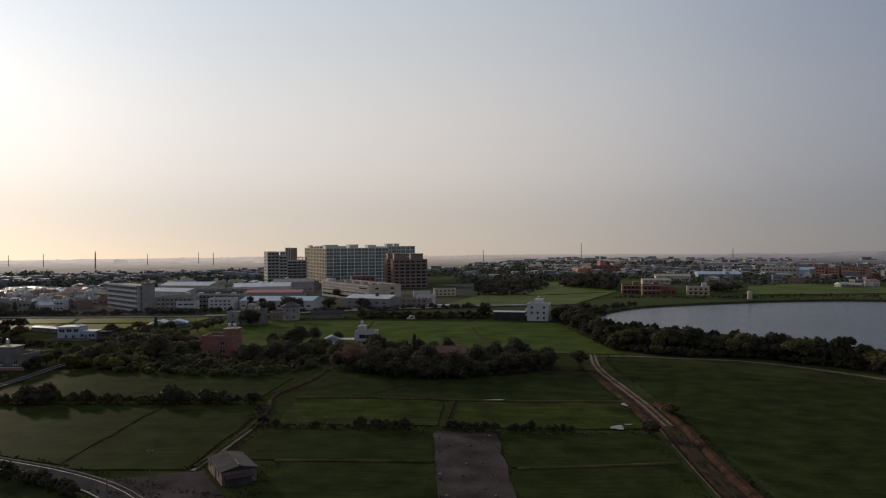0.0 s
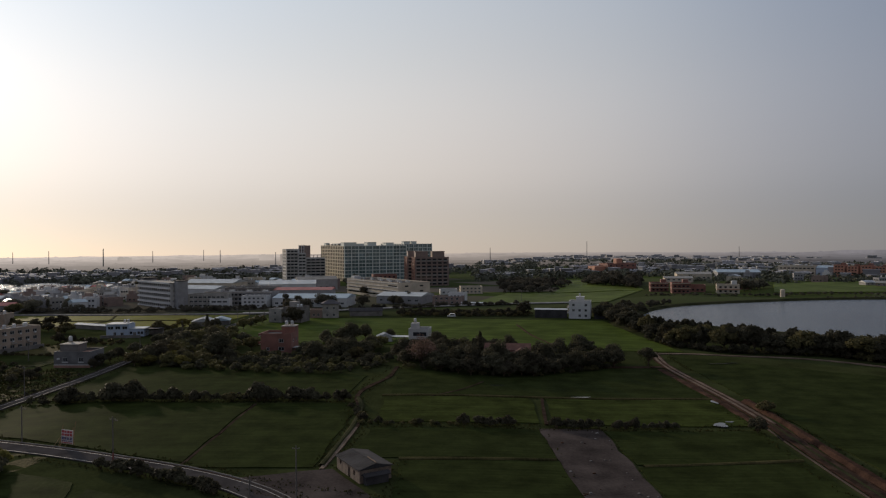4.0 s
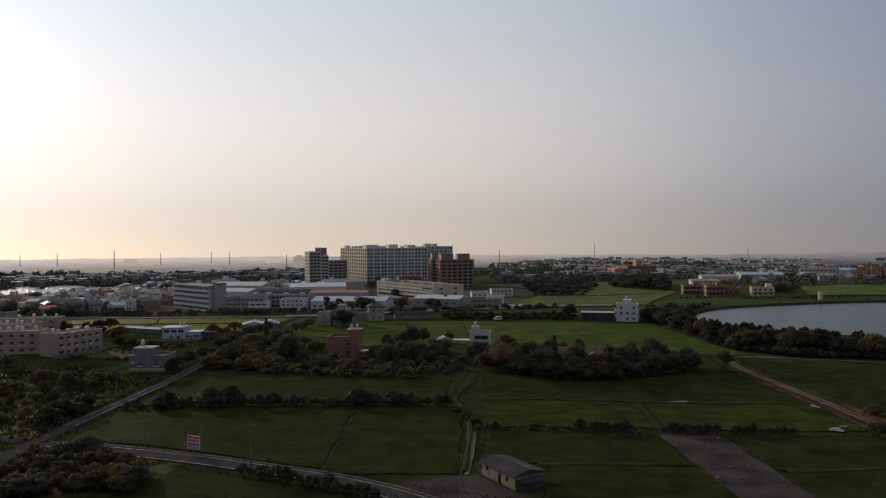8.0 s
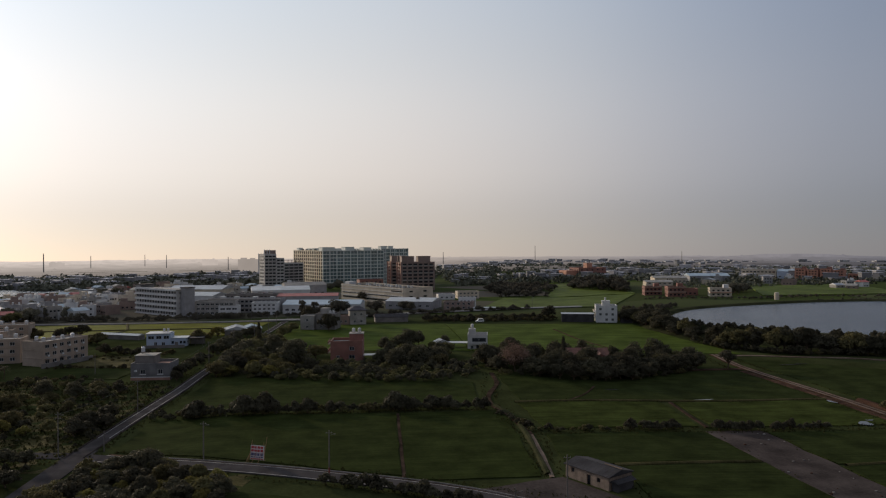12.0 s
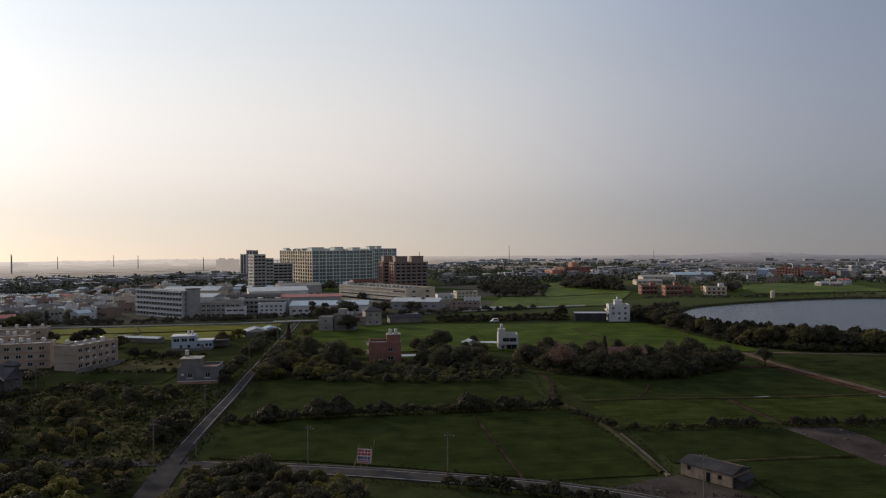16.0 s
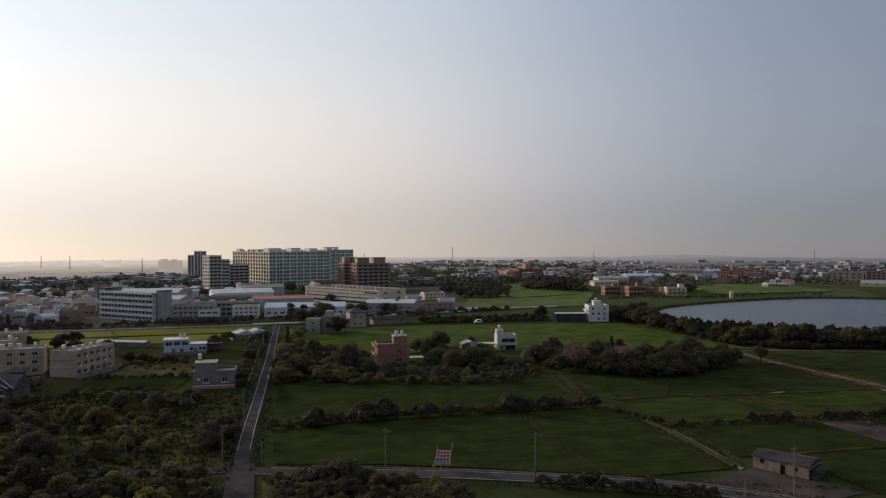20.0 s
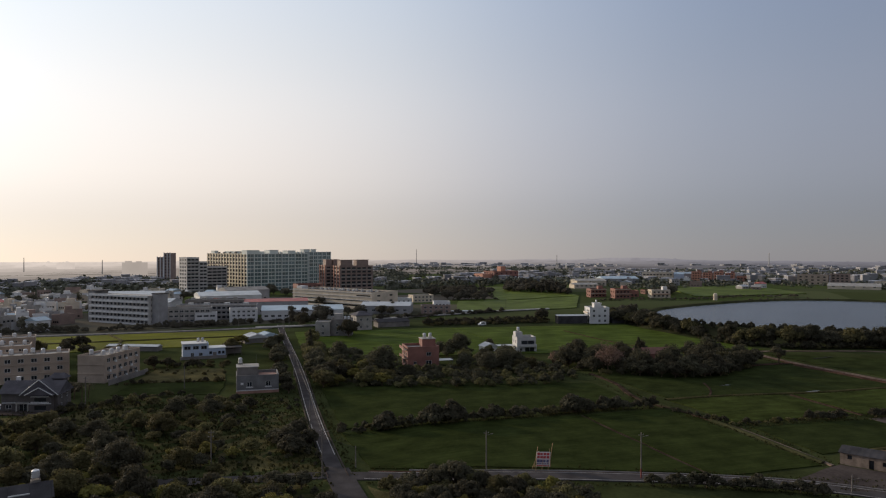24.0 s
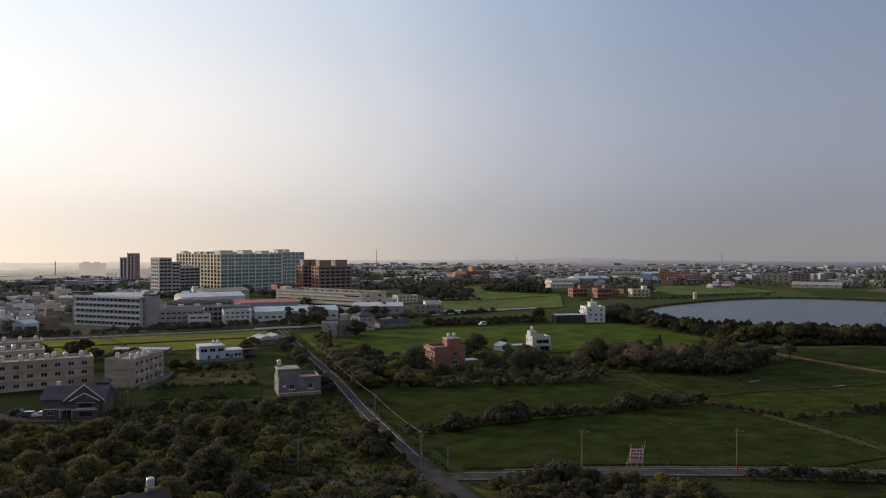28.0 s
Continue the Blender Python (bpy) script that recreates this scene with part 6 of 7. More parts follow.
grove([(-83.5, 146), (-70, 142), (-60, 136), (-53, 129), (-54, 120), (-84, 122)], 3.0, ["broad", "dense", "dense", "bright", "dense"], 0.42, 0.62, "roadside trees", "below the lane", 23)
plant("dense", -73.5, 142.5, 0.7, "roadside trees", "below the lane")
plant("dense", -70.5, 141, 0.85, "roadside trees", "below the lane")
plant("broad", -67.5, 139, 0.6, "roadside trees", "below the lane")
row([(-76, 186.8), (-60, 186.2), (-42, 186), (-24, 185.6), (-7, 185.2)], 1.2, ["bush", "bush", "shrub"], 0.8, 1.25, "field hedge", "in a hedge between paddies", 24, 0.9)
for x, s in ((-72.5, 0.62), (-61, 0.7), (-56, 0.72), (-22.5, 0.66), (-21, 0.55), (-45, 0.5), (-13.5, 0.5), (-10.5, 0.46)):
    for k in range(3):
        plant("bush", x + tree_rng.uniform(-1, 1), 186.3 + tree_rng.uniform(-1, 1), s * 2.9, "field hedge", "standing out of a hedge")
row([(-8, 184.5), (2, 184)], 2.2, ["bush"], 0.9, 1.2, "field hedge", "in a hedge between paddies", 25)
grove([(-80, 243), (-56, 231), (-22, 222), (-2, 224), (6, 236), (6, 262), (-14, 268), (-30, 266), (-52, 268), (-80, 285)], 2.9, ["bush", "shrub", "shrub", "bush"], 0.8, 1.35, "tree belt", "in a thick belt", 26, (), 230)
grove([(-80, 243), (-60, 236), (-54, 262), (-80, 285)], 5, ["dense", "broad", "bright"], 0.6, 0.9, "tree belt", "in a thick belt", 126)
for x, y, sc in ((-56.5, 259, 1.05), (-66.5, 286, 0.9), (-64, 246, 0.55), (-75.5, 254, 0.62), (-49.5, 250, 0.5), (-20.5, 252, 0.75), (-13, 257, 0.8), (-13, 302, 0.85), (-5, 264, 0.6), (-70, 270, 0.6), (-26, 262, 0.6), (-3, 278, 0.62)):
    plant("grand", x, y, sc, "tree belt", "in a thick belt")
for x, y, sc in ((-24, 298, 0.6), (-17, 300, 0.7), (-9, 312, 0.65), (-23, 268, 0.55), (-16, 268, 0.7), (-9, 267, 0.65), (-4, 270, 0.55), (2, 308, 0.5)):
    plant("grand", x, y, sc, "tree belt", "beside a red brick house")
row([(-12, 262), (-2, 250), (4, 240)], 5, ["dense", "broad"], 0.5, 0.8, "tree belt", "in a thick belt", 127, 2)


grove([(-74, 284), (-50, 276), (-50, 296), (-72, 308)], 7.0, ["dense", "broad"], 0.6, 0.95, "tree belt", "in a thick belt", 27)
grove([(-26, 280), (-14, 270), (0, 270), (2, 286), (-6, 296), (-24, 292)], 7.0, ["dense", "broad", "bush"], 0.5, 0.85, "tree belt", "in a thick belt", 28)
WOOD = [(12, 240), (22, 229), (36, 223), (50, 224), (60, 230), (72, 234), (84, 243), (86, 252), (74, 260), (56, 264), (38, 270), (18, 272), (11, 258)]
FARM = [(39, 238), (55, 240), (60, 250), (60, 265), (39, 265)]
grove(WOOD, 7.0, ["grand"], 0.55, 0.85, "dark wood", "in a dark wood", 29, (FARM, [(12, 228), (22, 228), (23, 244), (14, 247)]), 60)
grove(WOOD, 4.6, ["dense", "broad", "dense"], 0.55, 0.85, "dark wood", "in a dark wood", 129, (FARM, [(12, 228), (22, 228), (23, 244), (14, 247)]), 45)
row([(12, 233), (36, 221), (52, 222.5), (68, 231), (84, 241)], 3.0, ["bush", "shrub", "dense"], 0.6, 1.0, "dark wood", "at the edge of a dark wood", 30, 1.0)
for x, y, s in ((18.5, 237, 1.3), (10, 262, 0.7)):
    plant("bare", x, y, s, "dark wood", "at the edge of a wood")
for x, y, s in ((38, 249, 1.15), (35.5, 247, 0.9), (-75.2, 303.8, 1.2)):
    plant("cypress", x, y, s)
grove([(-137, 274), (-108, 270), (-107, 285), (-131, 291)], 4.0, ["shrub", "shrub"], 0.3, 0.7, "garden shrubs", "in an overgrown vegetable plot", 130, (), 24, -0.1)
row([(-131, 293), (-118, 290), (-106, 288)], 1.8, ["bush", "shrub", "dense"], 0.5, 0.9, "garden shrubs", "behind the vegetable plot", 131, 1.5)
row([(-140, 262), (-124, 261.5), (-108, 259)], 2.0, ["shrub", "bush"], 0.4, 0.8, "garden shrubs", "edging the vegetable plot", 132, 0.8)
row([(113, 305), (118, 286), (131, 270), (150, 266), (167, 260), (187, 236), (201, 214)], 1.6, ["bush", "bush", "shrub"], 0.9, 1.5, "lake shore trees", "on the lake bank", 133, 2.0)
plant("umbrella", 93.9, 240.5, 1.2, "", "beside the dirt track")
plant("dense", 94.8, 157.5, 0.6, "", "beside the dirt track")
plant("broad", 104.5, 176, 0.5, "", "beside the dirt track")
plant("broad", 80, 252, 0.8)
row([(117, 300), (124, 283), (138, 273), (156, 268), (170, 258), (184, 243), (196, 226), (208, 205)], 4.2, ["dense", "tall", "dense", "broad"], 1.05, 1.45, "lake shore trees", "on the lake bank", 31, 1.6)
row([(124, 288), (140, 278), (158, 271), (174, 258), (188, 242), (202, 222)], 5.5, ["dense", "dense", "broad", "tall"], 1.0, 1.35, "lake shore trees", "on the lake bank", 32, 1.6)
row([(110, 372), (113, 352), (116, 332), (117, 312)], 2.6, ["dense", "broad", "bush", "bush"], 0.7, 1.1, "lake shore trees", "on the lake bank", 33, 2.0)
row([(104, 395), (116, 388), (121, 376), (118, 360)], 3.4, ["dense", "broad", "bush"], 0.6, 1.0, "lake shore trees", "on the lake bank", 34, 2.5)
row([(140, 400), (165, 424), (200, 440), (250, 456), (310, 462), (350, 446)], 2.0, ["bush", "shrub", "shrub"], 0.5, 0.9, "lake shore trees", "along the far bank", 134, 1.2)
shore_rng = random.Random(135)
for a, b in zip(((118, 342), (122, 328), (131, 315), (144, 302), (158, 289), (172, 277)), ((122, 328), (131, 315), (144, 302), (158, 289), (172, 277), (188, 256))):
    for k in range(5):
        u = (k + shore_rng.random()) / 5
        plant("bush", a[0] + (b[0] - a[0]) * u - 2, a[1] + (b[1] - a[1]) * u - 2, shore_rng.uniform(0.9, 1.5), "lake shore trees", "on the lake bank", 1.2, 3.0)
grove([(106, 394), (126, 394), (130, 380), (121, 356), (117, 332), (112, 330), (109, 360)], 2.4, ["bush", "bush", "shrub", "dense"], 0.8, 1.4, "lake shore trees", "between a house and the lake", 136, (), 90)
grove([(2, 392), (70, 388), (70, 408), (30, 410), (2, 406)], 3.2, ["shrub", "bush", "shrub"], 0.8, 1.4, "canal trees", "in rough ground behind the paddy", 137, (), 110)
row([(8, 161.2), (24, 160.4), (30, 160.8)], 2.0, ["shrub", "bush"], 0.4, 0.7, "field hedge", "in a low hedge between paddies", 35, 0.4)
row([(29, 161), (42, 161.4)], 1.5, ["bush"], 0.75, 1.0, "field hedge", "in a low hedge between paddies", 36, 0.5)
row([(49.5, 160.5), (61, 161)], 1.4, ["bush"], 0.85, 1.1, "field hedge", "in a low hedge between paddies", 37, 0.5)
row([(63, 161), (70, 161.5), (79, 162)], 1.7, ["bush"], 0.6, 0.95, "field hedge", "in a low hedge between paddies", 38, 0.5)
row([(3, 178), (6, 168), (7, 160)], 2.2, ["shrub", "bush"], 0.45, 0.8, "field hedge", "beside a footpath", 39, 0.6)
row([(-37, 130.0), (-31, 127.6), (-25, 124.6), (-17, 120.6), (-10, 115)], 1.9, ["bush"], 0.8, 1.15, "roadside hedge", "in a row along the lane", 40, 0.4)
for i in range(12):
    plant("bush", -84 + i * 1.2 + tree_rng.uniform(-1, 1), 189 + tree_rng.uniform(-3, 4), tree_rng.uniform(0.4, 0.9), "", "in rough grass beside the lane")
row([(-91.6, 168), (-91.2, 186), (-90, 206)], 4.5, ["bush", "shrub"], 0.4, 0.7, "", "beside the lane", 41, 0.6)
plant("dense", -93.5, 186, 0.72)
plant("dense", -96, 181, 0.7)
for x, y, sc in ((-90.4, 236.5, 0.5), (-90.6, 242, 0.62), (-90.2, 247.5, 0.6), (-90.8, 254, 0.66)):
    plant("dense", x, y, sc, "lane trees", "between a grey house and the lane", 1.15)
row([(-78.6, 240), (-77.8, 262), (-76.0, 290), (-74.4, 318)], 3.4, ["dense", "broad", "dense"], 0.72, 0.95, "lane trees", "beside the lane", 144, 0.7)
row([(-92.0, 258), (-90.5, 272), (-89, 290), (-87, 320), (-85, 345)], 3.2, ["bush", "dense", "bush", "shrub"], 0.55, 0.95, "lane trees", "beside the lane", 42, 2.5)
row([(-71, 322), (-69, 345), (-66, 372)], 9.0, ["broad", "dense"], 0.5, 0.8, "lane trees", "beside the lane", 43, 1.5)
row([(-134, 300), (-118, 296), (-104, 292)], 3.0, ["shrub", "bush", "shrub"], 0.6, 1.0, "garden trees", "in a farm garden", 44, 2.0)
row([(-108, 318), (-104, 335), (-100, 345)], 4, ["broad", "bright", "dense"], 0.6, 0.9, "garden trees", "in a farm garden", 45, 2.5)
row([(-178, 335), (-162, 333), (-150, 328), (-140, 322)], 4.5, ["dense", "broad", "bush"], 0.6, 1.0, "garden trees", "behind the apartments", 46, 3)
row([(-170, 352), (-163, 356)], 4, ["dense"], 0.8, 1.1, "garden trees", "at the edge of the rice", 47, 1)
for x, y, k, s in ((-150.5, 248, "dense", 0.75), (-149, 243, "palm", 0.8), (-146.5, 240, "palm", 0.85), (-145.5, 243.5, "palm", 0.7), (-147.8, 230.5, "bush", 0.8), (-171, 238, "bush", 0.9)):
    plant(k, x, y, s, "", "beside a villa")
row([(-150, 224), (-140, 233), (-120, 243)], 2.4, ["bush", "shrub"], 0.7, 1.0, "scrub woodland", "at the edge of the scrub", 48, 0.8)
row([(-225, 424), (-160, 424), (-100, 430)], 1.7, ["bush", "bush", "shrub"], 0.8, 1.5, "works trees", "along the factory fence", 49, 4)
row([(-135, 436), (-105, 438), (-60, 440)], 1.7, ["bush", "bush", "shrub"], 0.8, 1.5, "works trees", "along the factory fence", 50, 3)
row([(-70, 430), (-62, 424), (-54, 419)], 4.0, ["broad", "dense", "tall"], 0.9, 1.2, "works trees", "along the canal road", 51, 4)
plant("dense", -49.8, 358, 1.1, "works trees", "beside the concrete houses", 1.35)
for x, y, sc in ((-51.8, 456, 0.75), (-64.5, 415, 0.8), (-30, 470, 0.6), (-4, 462, 0.6)):
    plant("grand", x, y, sc, "works trees", "along the canal road")
row([(-40, 425), (-10, 438), (30, 452), (70, 460)], 1.8, ["bush", "bush", "shrub"], 0.8, 1.4, "canal trees", "along the canal road", 53, 3)
row([(0, 400), (30, 402), (72, 398)], 1.5, ["bush", "bush", "shrub"], 0.9, 1.6, "canal trees", "in a hedge behind the paddy", 54, 3)
row([(70, 396), (73, 392)], 3, ["dense"], 1.0, 1.2, "canal trees", "beside a shed", 55, 1)
row([(100, 404), (125, 420), (150, 436), (165, 452)], 1.9, ["bush", "bush", "shrub"], 1.0, 1.7, "lake shore trees", "behind the lake", 56, 4)
row([(165, 500), (200, 485), (235, 478), (290, 490), (340, 480)], 2.2, ["bush", "bush", "shrub"], 0.6, 1.0, "lake shore trees", "behind the lake", 57, 3)
row([(225, 520), (250, 530), (275, 560)], 5, ["dense", "broad", "tall"], 0.9, 1.3, "lake shore trees", "behind the lake", 58, 5)
grove([(72, 562), (108, 560), (140, 640), (120, 690), (78, 690)], 5.0, ["dense", "broad", "bush"], 0.8, 1.2, "far trees", "in a thicket across the fields", 59, (), 90)
grove([(150, 640), (176, 560), (190, 600), (196, 640), (178, 700)], 5.0, ["dense", "broad", "tall"], 0.9, 1.4, "far trees", "in a thicket across the fields", 60, (), 70)
for x, y, s in ((-34, 548, 1.3), (-26, 452, 1.3), (-50, 446, 1.5), (-46, 452, 1.2), (2, 480, 1.2), (8, 486, 1.0), (-8, 470, 1.0)):
    plant("dense", x, y, s, "works trees", "between the factories")


def far_woods(name, label, spots, seed):
    r = random.Random(seed)
    s = Shape()
    for x, y, rad in spots:
        z = gz(x, y)
        leaf_cloud(s, (x, y, z + rad * 0.35), rad, 26, rad * 0.32, r, 0.6, out=1.0)
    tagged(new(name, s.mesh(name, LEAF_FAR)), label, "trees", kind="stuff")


rw = random.Random(5)
spots = []
for _ in range(3400):
    az = radians(rw.uniform(-48, 66))
    d = 760 * ((1.42 if az < 0.1 else 1.75) ** rw.random())
    x, y = d * math.sin(az) - 40, d * math.cos(az)
    if noise.noise(Vector((x * 0.004, y * 0.004, 2))) > -0.2 and not (-140 < x < 60 and y < 900):
        spots.append((x, y, rw.uniform(3, 6) * (1 + d / 3500)))
row([(-330, 440), (-260, 430), (-200, 432)], 6, ["dense", "broad"], 0.9, 1.3, "town trees", "among town houses", 61, 8)
row([(-300, 520), (-240, 500), (-190, 520)], 8, ["dense", "broad"], 0.9, 1.3, "town trees", "among town houses", 62, 14)
row([(-260, 620), (-180, 640), (-120, 660)], 8, ["dense", "broad"], 0.9, 1.3, "town trees", "among town houses", 63, 14)
row([(-240, 345), (-222, 380), (-228, 410)], 5, ["dense", "broad", "bush"], 0.9, 1.2, "town trees", "among town houses", 64, 6)
row([(-120, 700), (-60, 690), (-20, 640)], 7, ["dense", "broad"], 1.0, 1.4, "town trees", "below the office block", 66, 8)
join_far_trees()
far_woods("far_woods", "dim belts of trees on the hazy plain", spots, 6)
spots = []
for _ in range(260):
    x, y = rw.uniform(-700, -210), rw.uniform(735, 960)
    spots.append((x, y, rw.uniform(5, 10)))
for _ in range(60):
    x, y = rw.uniform(-360, -230), rw.uniform(705, 760)
    spots.append((x, y, rw.uniform(4, 7)))
for _ in range(140):
    x, y = rw.uniform(60, 330), rw.uniform(730, 900)
    spots.append((x, y, rw.uniform(4, 8)))
for _ in range(120):
    x, y = rw.uniform(250, 620), rw.uniform(600, 700)
    spots.append((x, y, rw.uniform(3, 6)))
far_woods("far_woods", "dim woods behind the lakes", spots, 7)


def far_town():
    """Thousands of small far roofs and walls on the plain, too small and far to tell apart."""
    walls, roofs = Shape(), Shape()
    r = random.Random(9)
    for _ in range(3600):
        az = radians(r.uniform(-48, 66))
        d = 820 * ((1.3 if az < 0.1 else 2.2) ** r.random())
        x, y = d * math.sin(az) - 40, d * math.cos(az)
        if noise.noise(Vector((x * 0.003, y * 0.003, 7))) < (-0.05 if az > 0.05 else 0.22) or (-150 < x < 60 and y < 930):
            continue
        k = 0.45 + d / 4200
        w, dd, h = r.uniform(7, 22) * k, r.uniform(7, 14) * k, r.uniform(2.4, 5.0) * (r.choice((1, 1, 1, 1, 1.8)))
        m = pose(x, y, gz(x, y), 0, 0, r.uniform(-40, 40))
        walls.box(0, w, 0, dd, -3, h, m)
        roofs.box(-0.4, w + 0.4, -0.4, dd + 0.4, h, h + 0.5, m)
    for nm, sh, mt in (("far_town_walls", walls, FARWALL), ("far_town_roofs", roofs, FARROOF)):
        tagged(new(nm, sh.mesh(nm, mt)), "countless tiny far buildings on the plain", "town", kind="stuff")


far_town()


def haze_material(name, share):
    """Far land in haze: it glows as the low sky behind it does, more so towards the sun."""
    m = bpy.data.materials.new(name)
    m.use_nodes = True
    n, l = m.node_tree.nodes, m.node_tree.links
    # emission puts the haze glow into the surface itself
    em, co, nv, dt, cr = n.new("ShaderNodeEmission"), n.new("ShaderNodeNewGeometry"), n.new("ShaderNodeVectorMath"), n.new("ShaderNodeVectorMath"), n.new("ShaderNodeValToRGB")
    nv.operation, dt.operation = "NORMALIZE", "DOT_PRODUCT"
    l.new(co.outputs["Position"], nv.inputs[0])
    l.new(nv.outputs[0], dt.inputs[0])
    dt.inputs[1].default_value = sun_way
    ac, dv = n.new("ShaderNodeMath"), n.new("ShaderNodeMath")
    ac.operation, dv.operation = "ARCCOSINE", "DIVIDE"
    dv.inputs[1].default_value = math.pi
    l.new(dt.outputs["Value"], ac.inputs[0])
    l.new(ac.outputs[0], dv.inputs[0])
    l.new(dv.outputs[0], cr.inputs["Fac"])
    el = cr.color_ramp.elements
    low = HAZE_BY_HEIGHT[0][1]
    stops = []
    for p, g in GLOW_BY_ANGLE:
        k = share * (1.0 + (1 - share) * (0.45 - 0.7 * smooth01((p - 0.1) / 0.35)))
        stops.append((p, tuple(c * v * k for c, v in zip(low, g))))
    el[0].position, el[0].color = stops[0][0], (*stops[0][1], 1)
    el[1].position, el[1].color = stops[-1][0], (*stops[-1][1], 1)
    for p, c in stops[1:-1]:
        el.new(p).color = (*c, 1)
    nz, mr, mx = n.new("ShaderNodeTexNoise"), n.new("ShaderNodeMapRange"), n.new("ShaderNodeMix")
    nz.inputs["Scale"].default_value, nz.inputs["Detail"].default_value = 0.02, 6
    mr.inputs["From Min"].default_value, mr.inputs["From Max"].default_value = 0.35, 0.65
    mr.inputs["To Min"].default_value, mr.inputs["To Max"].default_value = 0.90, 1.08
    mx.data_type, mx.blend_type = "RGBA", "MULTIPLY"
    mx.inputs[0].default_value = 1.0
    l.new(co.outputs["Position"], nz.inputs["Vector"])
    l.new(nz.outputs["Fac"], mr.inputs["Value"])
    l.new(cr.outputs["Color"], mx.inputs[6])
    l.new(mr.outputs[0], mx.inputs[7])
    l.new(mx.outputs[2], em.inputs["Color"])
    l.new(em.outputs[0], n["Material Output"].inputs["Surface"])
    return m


def far_ridge(d, high, share, seed, bump=0.0, span=140):
    """A belt of distant trees and roofs on the plain: clumps a few metres high with gaps between them."""
    s = Shape()
    r = random.Random(seed)
    n = 900
    for i in range(n + 1):
        az = radians(-62 + i * span / n)
        x, y = d * math.sin(az) - 40, d * math.cos(az)
        z = gz(x, y)
        arc = d * az
        belt = 0.5 + 0.9 * noise.noise(Vector((arc * 0.006, seed * 3.1, 4)))
        clump = 0.6 + 0.5 * noise.noise(Vector((arc * 0.03, seed * 1.7, 9))) + r.uniform(-0.14, 0.14)
        h = high * max(0.55, min(1.0, belt)) * max(0.75, clump)
        if r.random() < 0.02:
            h += high * r.uniform(0.2, 0.5)
        h += bump * math.exp(-((math.degrees(az) - 32) / 3.5) ** 2)
        s.v.append((x, y, z - 6))
        s.v.append((x, y, z + max(0.6, h)))
        s.v.append((x * 1.03, y * 1.03, gz(x * 1.03, y * 1.03) - 6))
    for i in range(n):
        a = i * 3
        s.f.append((a, a + 3, a + 4, a + 1))
        s.f.append((a + 1, a + 4, a + 5, a + 2))
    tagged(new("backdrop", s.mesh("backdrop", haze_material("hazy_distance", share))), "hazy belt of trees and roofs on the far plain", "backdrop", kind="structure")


# nearer belts on the left with a weaker built-in haze glow
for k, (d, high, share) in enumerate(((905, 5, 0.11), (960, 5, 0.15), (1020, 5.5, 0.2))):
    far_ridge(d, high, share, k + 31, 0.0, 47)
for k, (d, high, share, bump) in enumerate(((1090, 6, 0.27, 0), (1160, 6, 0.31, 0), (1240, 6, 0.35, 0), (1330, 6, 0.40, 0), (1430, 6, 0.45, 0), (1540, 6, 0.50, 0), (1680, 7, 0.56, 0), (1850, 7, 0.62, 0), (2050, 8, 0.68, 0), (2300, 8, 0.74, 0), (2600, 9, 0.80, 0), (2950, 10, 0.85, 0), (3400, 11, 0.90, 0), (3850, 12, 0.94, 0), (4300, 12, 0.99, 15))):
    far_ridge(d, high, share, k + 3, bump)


def hazy_block(x, y, z, w, d, h, rot, share):
    """A block of flats on the horizon, too far to show more than its outline and roof house."""
    sh = Shape().box(0, w, 0, d, -6, h).box(w * 0.1, w * 0.35, d * 0.2, d * 0.6, h, h + 2.2).box(w * 0.6, w * 0.8, d * 0.2, d * 0.6, h, h + 1.8)
    # walls emit haze colour instead of being lit
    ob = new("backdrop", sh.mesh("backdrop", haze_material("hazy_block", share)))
    ob.matrix_world = pose(x, y, z, 0, 0, rot)
    tagged(ob, "pale outline of flats on the hazy horizon", "backdrop", kind="structure")


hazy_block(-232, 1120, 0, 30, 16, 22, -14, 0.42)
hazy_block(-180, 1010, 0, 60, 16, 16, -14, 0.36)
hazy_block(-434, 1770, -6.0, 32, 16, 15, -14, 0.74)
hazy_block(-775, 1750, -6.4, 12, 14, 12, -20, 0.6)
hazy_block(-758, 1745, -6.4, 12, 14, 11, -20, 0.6)


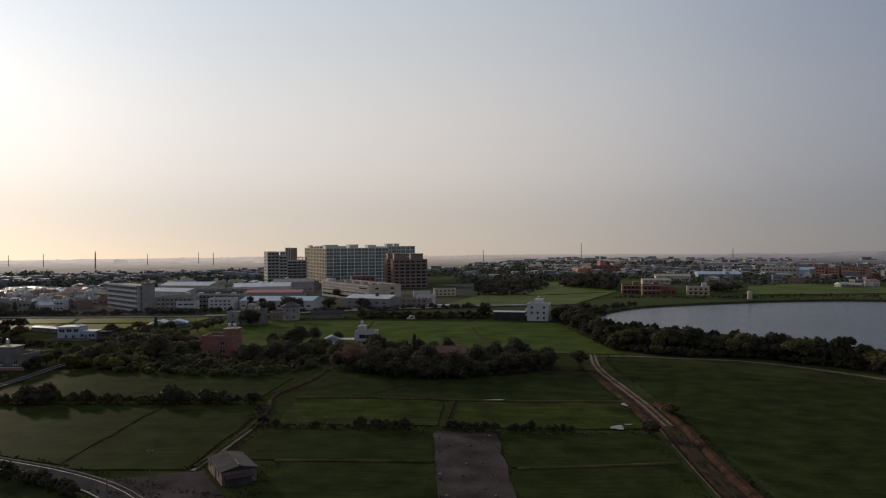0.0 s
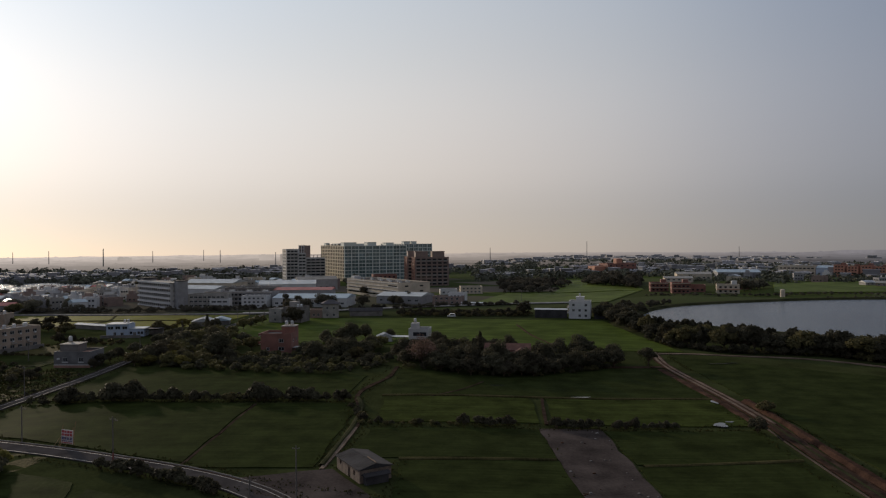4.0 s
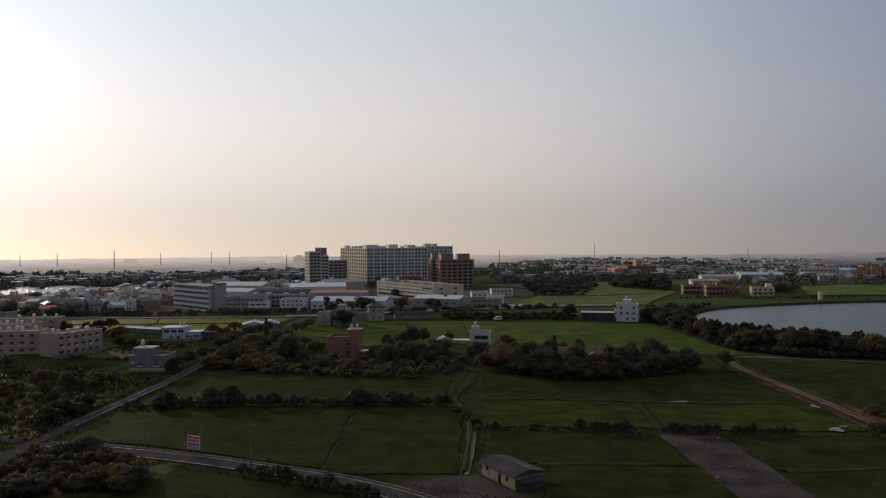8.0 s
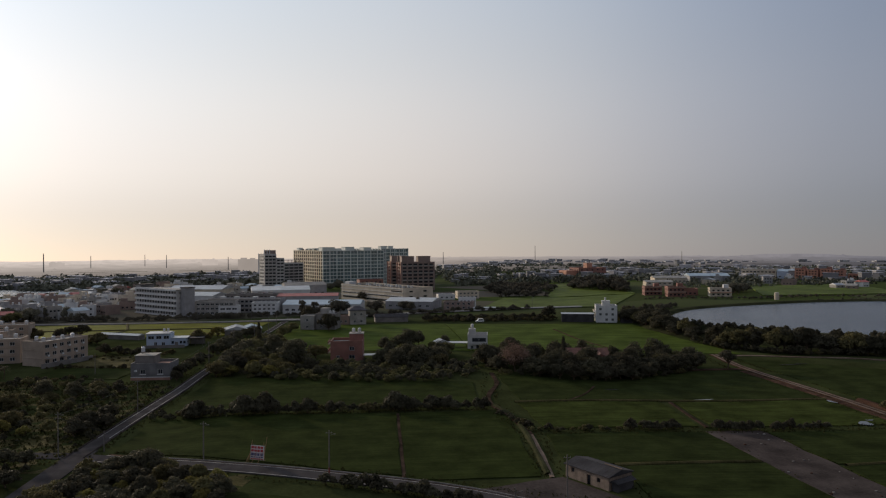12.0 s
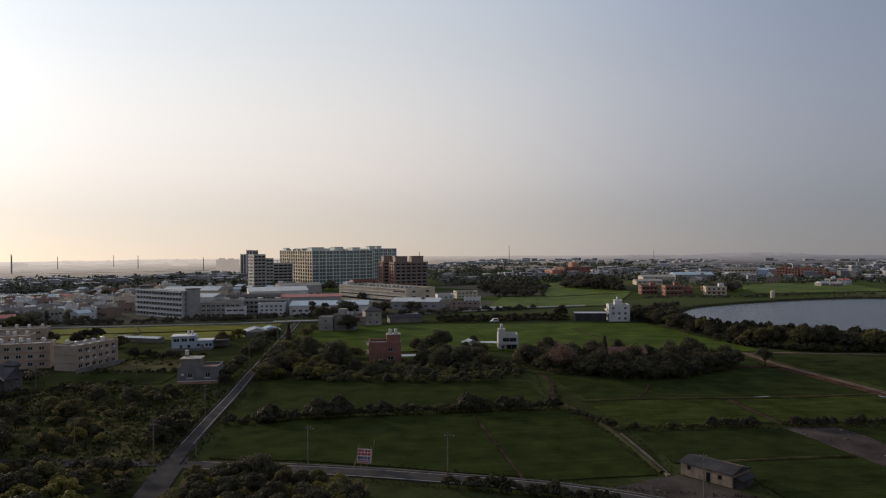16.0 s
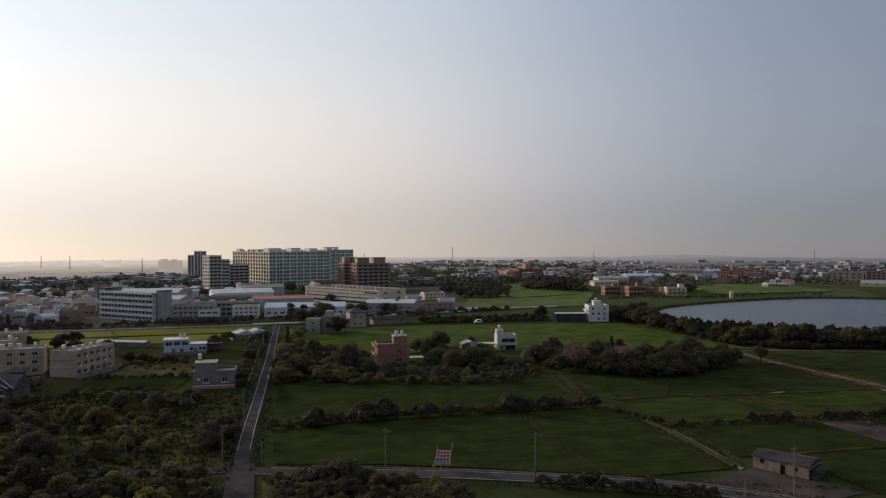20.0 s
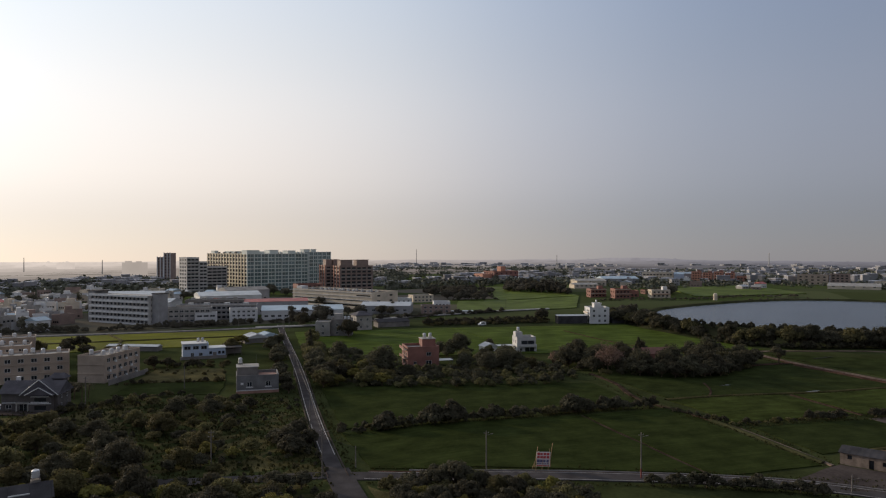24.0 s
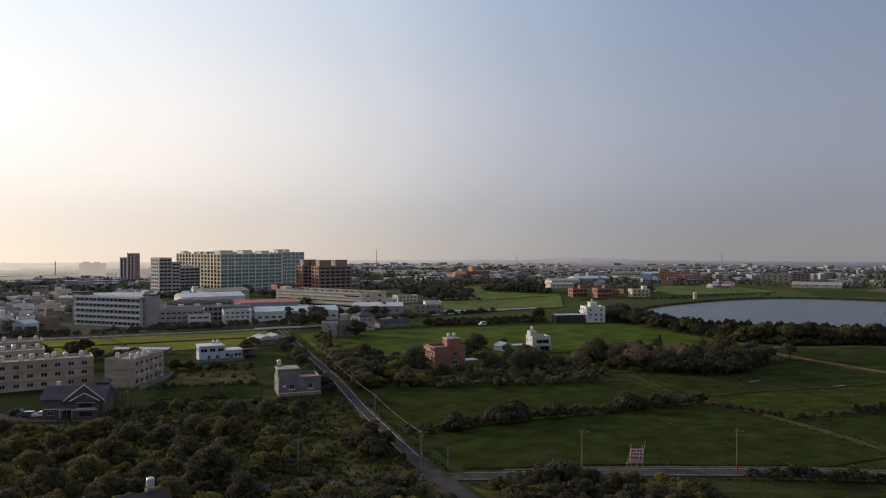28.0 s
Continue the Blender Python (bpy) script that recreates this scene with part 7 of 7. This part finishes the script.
def tufts():
    """Rough grass on verges, bunds and scrub."""
    r = random.Random(12)
    s = Shape()

    def tuft(x, y, h):
        z = gz(x, y) + 0.1
        for _ in range(3):
            t = r.uniform(0, 6.28)
            a = Vector((math.cos(t), math.sin(t), 0)) * h * 0.45
            b = Vector((r.uniform(-0.3, 0.3), r.uniform(-0.3, 0.3), 1)) * h
            o = Vector((x + r.uniform(-0.2, 0.2), y + r.uniform(-0.2, 0.2), z))
            s.face(o - a, o + a, o + b)
    for _ in range(5200):
        tuft(r.uniform(-172, -91), r.uniform(150, 236), r.uniform(0.2, 0.6))
    for pts, n, wd in ((ROAD_B[:6], 700, 3.4), (TRACK, 700, 5.5), (ROAD_A[1:], 600, 4.4), ([(3.4, 129), (6, 160), (2, 190), (10, 235)], 500, 1.8), ([(46.5, 160), (49.3, 90)], 60, 0.8), ([(61, 160), (62.2, 90)], 50, 0.6), ([(8, 160), (96, 161)], 700, 1.8), ([(9, 191.4), (97, 191)], 300, 0.8), ([(-83, 187), (4, 186)], 500, 2.5), ([(-10, 122), (14, 112)], 160, 3.0), ([(17, 134), (17.5, 100)], 120, 1.0)):
        for _ in range(n):
            k = r.randrange(len(pts) - 1)
            u = r.random()
            a, b = pts[k], pts[k + 1]
            sd = r.choice((-1, 1)) * wd + r.gauss(0, 0.6)
            d = Vector((b[0] - a[0], b[1] - a[1])).normalized()
            tuft(a[0] + (b[0] - a[0]) * u + d.y * sd, a[1] + (b[1] - a[1]) * u - d.x * sd, r.uniform(0.12, 0.42))
    tagged(new("grass_tufts", s.mesh("grass_tufts", TUFT)), "rough grass tufts on verges and scrub", "grass", kind="stuff")


tufts()


# ---- poles, sign, small things ----
def utility_pole(x, y, h, arms=1, lamp=False, label="grey concrete utility pole with a crossarm", rot=0, base_red=False):
    p = thing("utility_pole", label, "utility pole", pose(x, y, gz(x, y), 0, 0, rot), "utility poles")
    part("pole", Shape().tube((0, 0, -0.4), (0, 0, h), 0.13, 0.09, 10), POLEM, p)
    if base_red:
        part("marker_band", Shape().tube((0, 0, 0.1), (0, 0, 1.9), 0.145, 0.14, 10), BANDRED, p, "red reflective band")
    for i in range(arms):
        z = h - 0.5 - i * 0.9
        arm = part("crossarm", Shape().box(-0.55, 0.55, -0.04, 0.04, z, z + 0.08), POLEM, p)
        for u in (-0.48, 0.48):
            part("insulator", Shape().tube((u, 0, z + 0.08), (u, 0, z + 0.24), 0.045, 0.03, 6), CONCRETE, arm)
    if lamp:
        la = part("lamp_arm", Shape().tube((0, 0, h - 0.9), (0.9, -0.4, h - 0.55), 0.04, n=6), POLEM, p)
        part("lamp_head", Shape().box(0.75, 1.2, -0.56, -0.38, h - 0.6, h - 0.5), POLEM, la, "grey street lamp head")
    return p


utility_pole(-61.9, 147.8, 7.6, 1, True, "slim pole with a street lamp beside the lane")
utility_pole(-36.6, 134.0, 8.6, 1, True, "slim pole with a street lamp and red base band", base_red=True)
utility_pole(-92.3, 155.2, 9.6, 2, True, "tall concrete utility pole at the junction", 10)
utility_pole(2.0, 114.0, 8.7, 1, False, "tall pale pole beside the barn")
utility_pole(-112.3, 171.0, 7.0, 2, False, "weathered pole with transformers in the scrub")
utility_pole(-89.3, 195.3, 8.6, 1, False, "grey pole with a crossarm beside the lane")
utility_pole(-85.0, 159.8, 4.4, 0, False, "thin dark post at the junction")
utility_pole(-6.0, 116.0, 3.2, 0, True, "short lamp post in a farmyard")
utility_pole(-120, 250, 7.0, 0, False, "thin grey pole beside a field")
utility_pole(-145, 236, 7.5, 2, False, "weathered pole beside a villa")
for x, y in ((-86, 262), (-84.5, 300), (-82, 335), (-80, 365), (-74, 396), (-78, 380), (-66, 412), (20, 425), (75, 462), (118, 372), (-128, 423), (-98, 425)):
    utility_pole(x, y, 8.6, 1)


def cable(a, b, sag):
    s = Shape()
    a, b = Vector(a), Vector(b)
    pts = [a.lerp(b, i / 10) - Vector((0, 0, sag * 4 * (i / 10) * (1 - i / 10))) for i in range(11)]
    for k, p in enumerate(pts):
        s.v += [tuple(p + Vector(o)) for o in ((0.025, 0.025, 0), (-0.025, -0.025, 0), (0, 0, 0.035))]
        if k:
            j = 3 * k
            s.f += [(j - 3 + i, j - 3 + (i + 1) % 3, j + (i + 1) % 3, j + i) for i in range(3)]
    tagged(new("power_cable", s.mesh("power_cable", CABLE)), "thin black overhead cable between poles", "cable", "overhead cables")


cable((-92.3, 155.2, 8.1), (-89.3, 195.3, 7.2), 0.6)
cable((-92.3, 155.2, 7.6), (-85, 159.8, 3.2), 0.3)
cable((-89.3, 195.3, 7.2), (-86, 262, 8.1), 0.9)
cable((-86, 262, 8.1), (-84.5, 300, 8.1), 0.7)

rb = random.Random(31)
for i in range(26):
    x, y = rb.uniform(48.5, 61), rb.uniform(112, 158)
    k = rb.uniform(0.1, 0.3)
    st = Shape().box(-k, k, -k * 0.7, k * 0.7, -0.1, k * rb.uniform(0.2, 0.6), pose(0, 0, 0, rb.uniform(-12, 12), rb.uniform(-12, 12), rb.uniform(0, 90)))
    o = new("rubble", st.mesh("rubble", DARKCONC if i % 3 else EARTH))
    o.matrix_world = pose(x, y, gz(x, y) + 0.26)
    tagged(o, "broken lump of concrete lying on the yard", "rubble", "yard rubble")

# field sign on bamboo
sg = thing("field_sign", "pale field sign with red and dark blue lettering on bamboo poles", "sign", pose(-51.2, 145.2, gz(-51, 145), 0, 3, -12))
part("board", Shape().box(-1.35, 1.35, -0.04, 0.04, 0.45, 3.25), BOARD, sg)
rs = random.Random(2)
for j, (z, hgt, mt, n) in enumerate(((2.64, 0.5, REDPAINT, 4), (2.02, 0.5, REDPAINT, 4), (1.24, 0.6, BLUEPAINT, 4), (0.86, 0.26, BLUEPAINT, 5), (0.52, 0.24, REDPAINT, 6))):
    for i in range(n):
        u = -1.25 + i * 2.5 / n
        part("letter_bar", Shape().box(u, u + 2.5 / n * rs.uniform(0.72, 0.9), -0.06, -0.044, z, z + hgt * rs.uniform(0.85, 1)), mt, sg)
for x0, x1, z1 in ((-1.75, -1.15, 4.2), (1.2, 1.75, 5.0), (-2.1, -0.9, 3.4), (1.6, 1.15, 3.9)):
    part("bamboo_leg", Shape().tube((x0, 0.1, -0.2), (x1, 0.14, z1), 0.05, n=6), BAMBOO, sg)
for x0 in (-1.2, 0, 1.2):
    part("bamboo_brace", Shape().tube((x0 - 0.6, -1.6, 0.0), (x0, 0.06, 2.4), 0.04, n=6), BAMBOO, sg)


def vehicle(x, y, rot, mat, kind="van"):
    v = thing(kind, "small white van parked beside a hedge" if kind == "van" else "small car parked on a paved forecourt", kind, pose(x, y, gz(x, y) + 0.2, 0, 0, rot))
    L, H = (4.4, 1.9) if kind == "van" else (4.0, 1.4)
    b = Shape()
    prof = ((0, 0.35), (0, 0.9), (0.9, 1.0), (1.5, H), (L - 0.3, H), (L, 1.0), (L, 0.35))
    n = len(prof)
    for yy in (0, 1.7):
        b.v.extend((px, yy, pz) for px, pz in prof)
    b.f.append(tuple(range(n)))
    b.f.append(tuple(range(2 * n - 1, n - 1, -1)))
    for i in range(n):
        j = (i + 1) % n
        b.f.append((j, i, n + i, n + j))
    part("body", b, mat, v)
    for yy in (-0.012, 1.7):
        part("window", Shape().box(1.5, L - 0.7, yy, yy + 0.012, 1.05, H - 0.15), GLASS, v)
    for px in (0.8, L - 0.8):
        for yy in (-0.05, 1.55):
            wl_ = part("wheel", Shape().tube((px, yy, 0.3), (px, yy + 0.2, 0.3), 0.32, n=12), RUBBER, v)
            part("rim", Shape().tube((px, yy - 0.01, 0.3), (px, yy + 0.21, 0.3), 0.17, n=8), SILVER, wl_)


vehicle(27, 386, 5, CARPAINT, "van")
vehicle(-173.5, 238.5, -20, DARKCAR, "car")
vehicle(-170.5, 235.0, -15, DARKCAR, "car")
vehicle(-167.0, 233.5, -10, CARPAINT, "car")
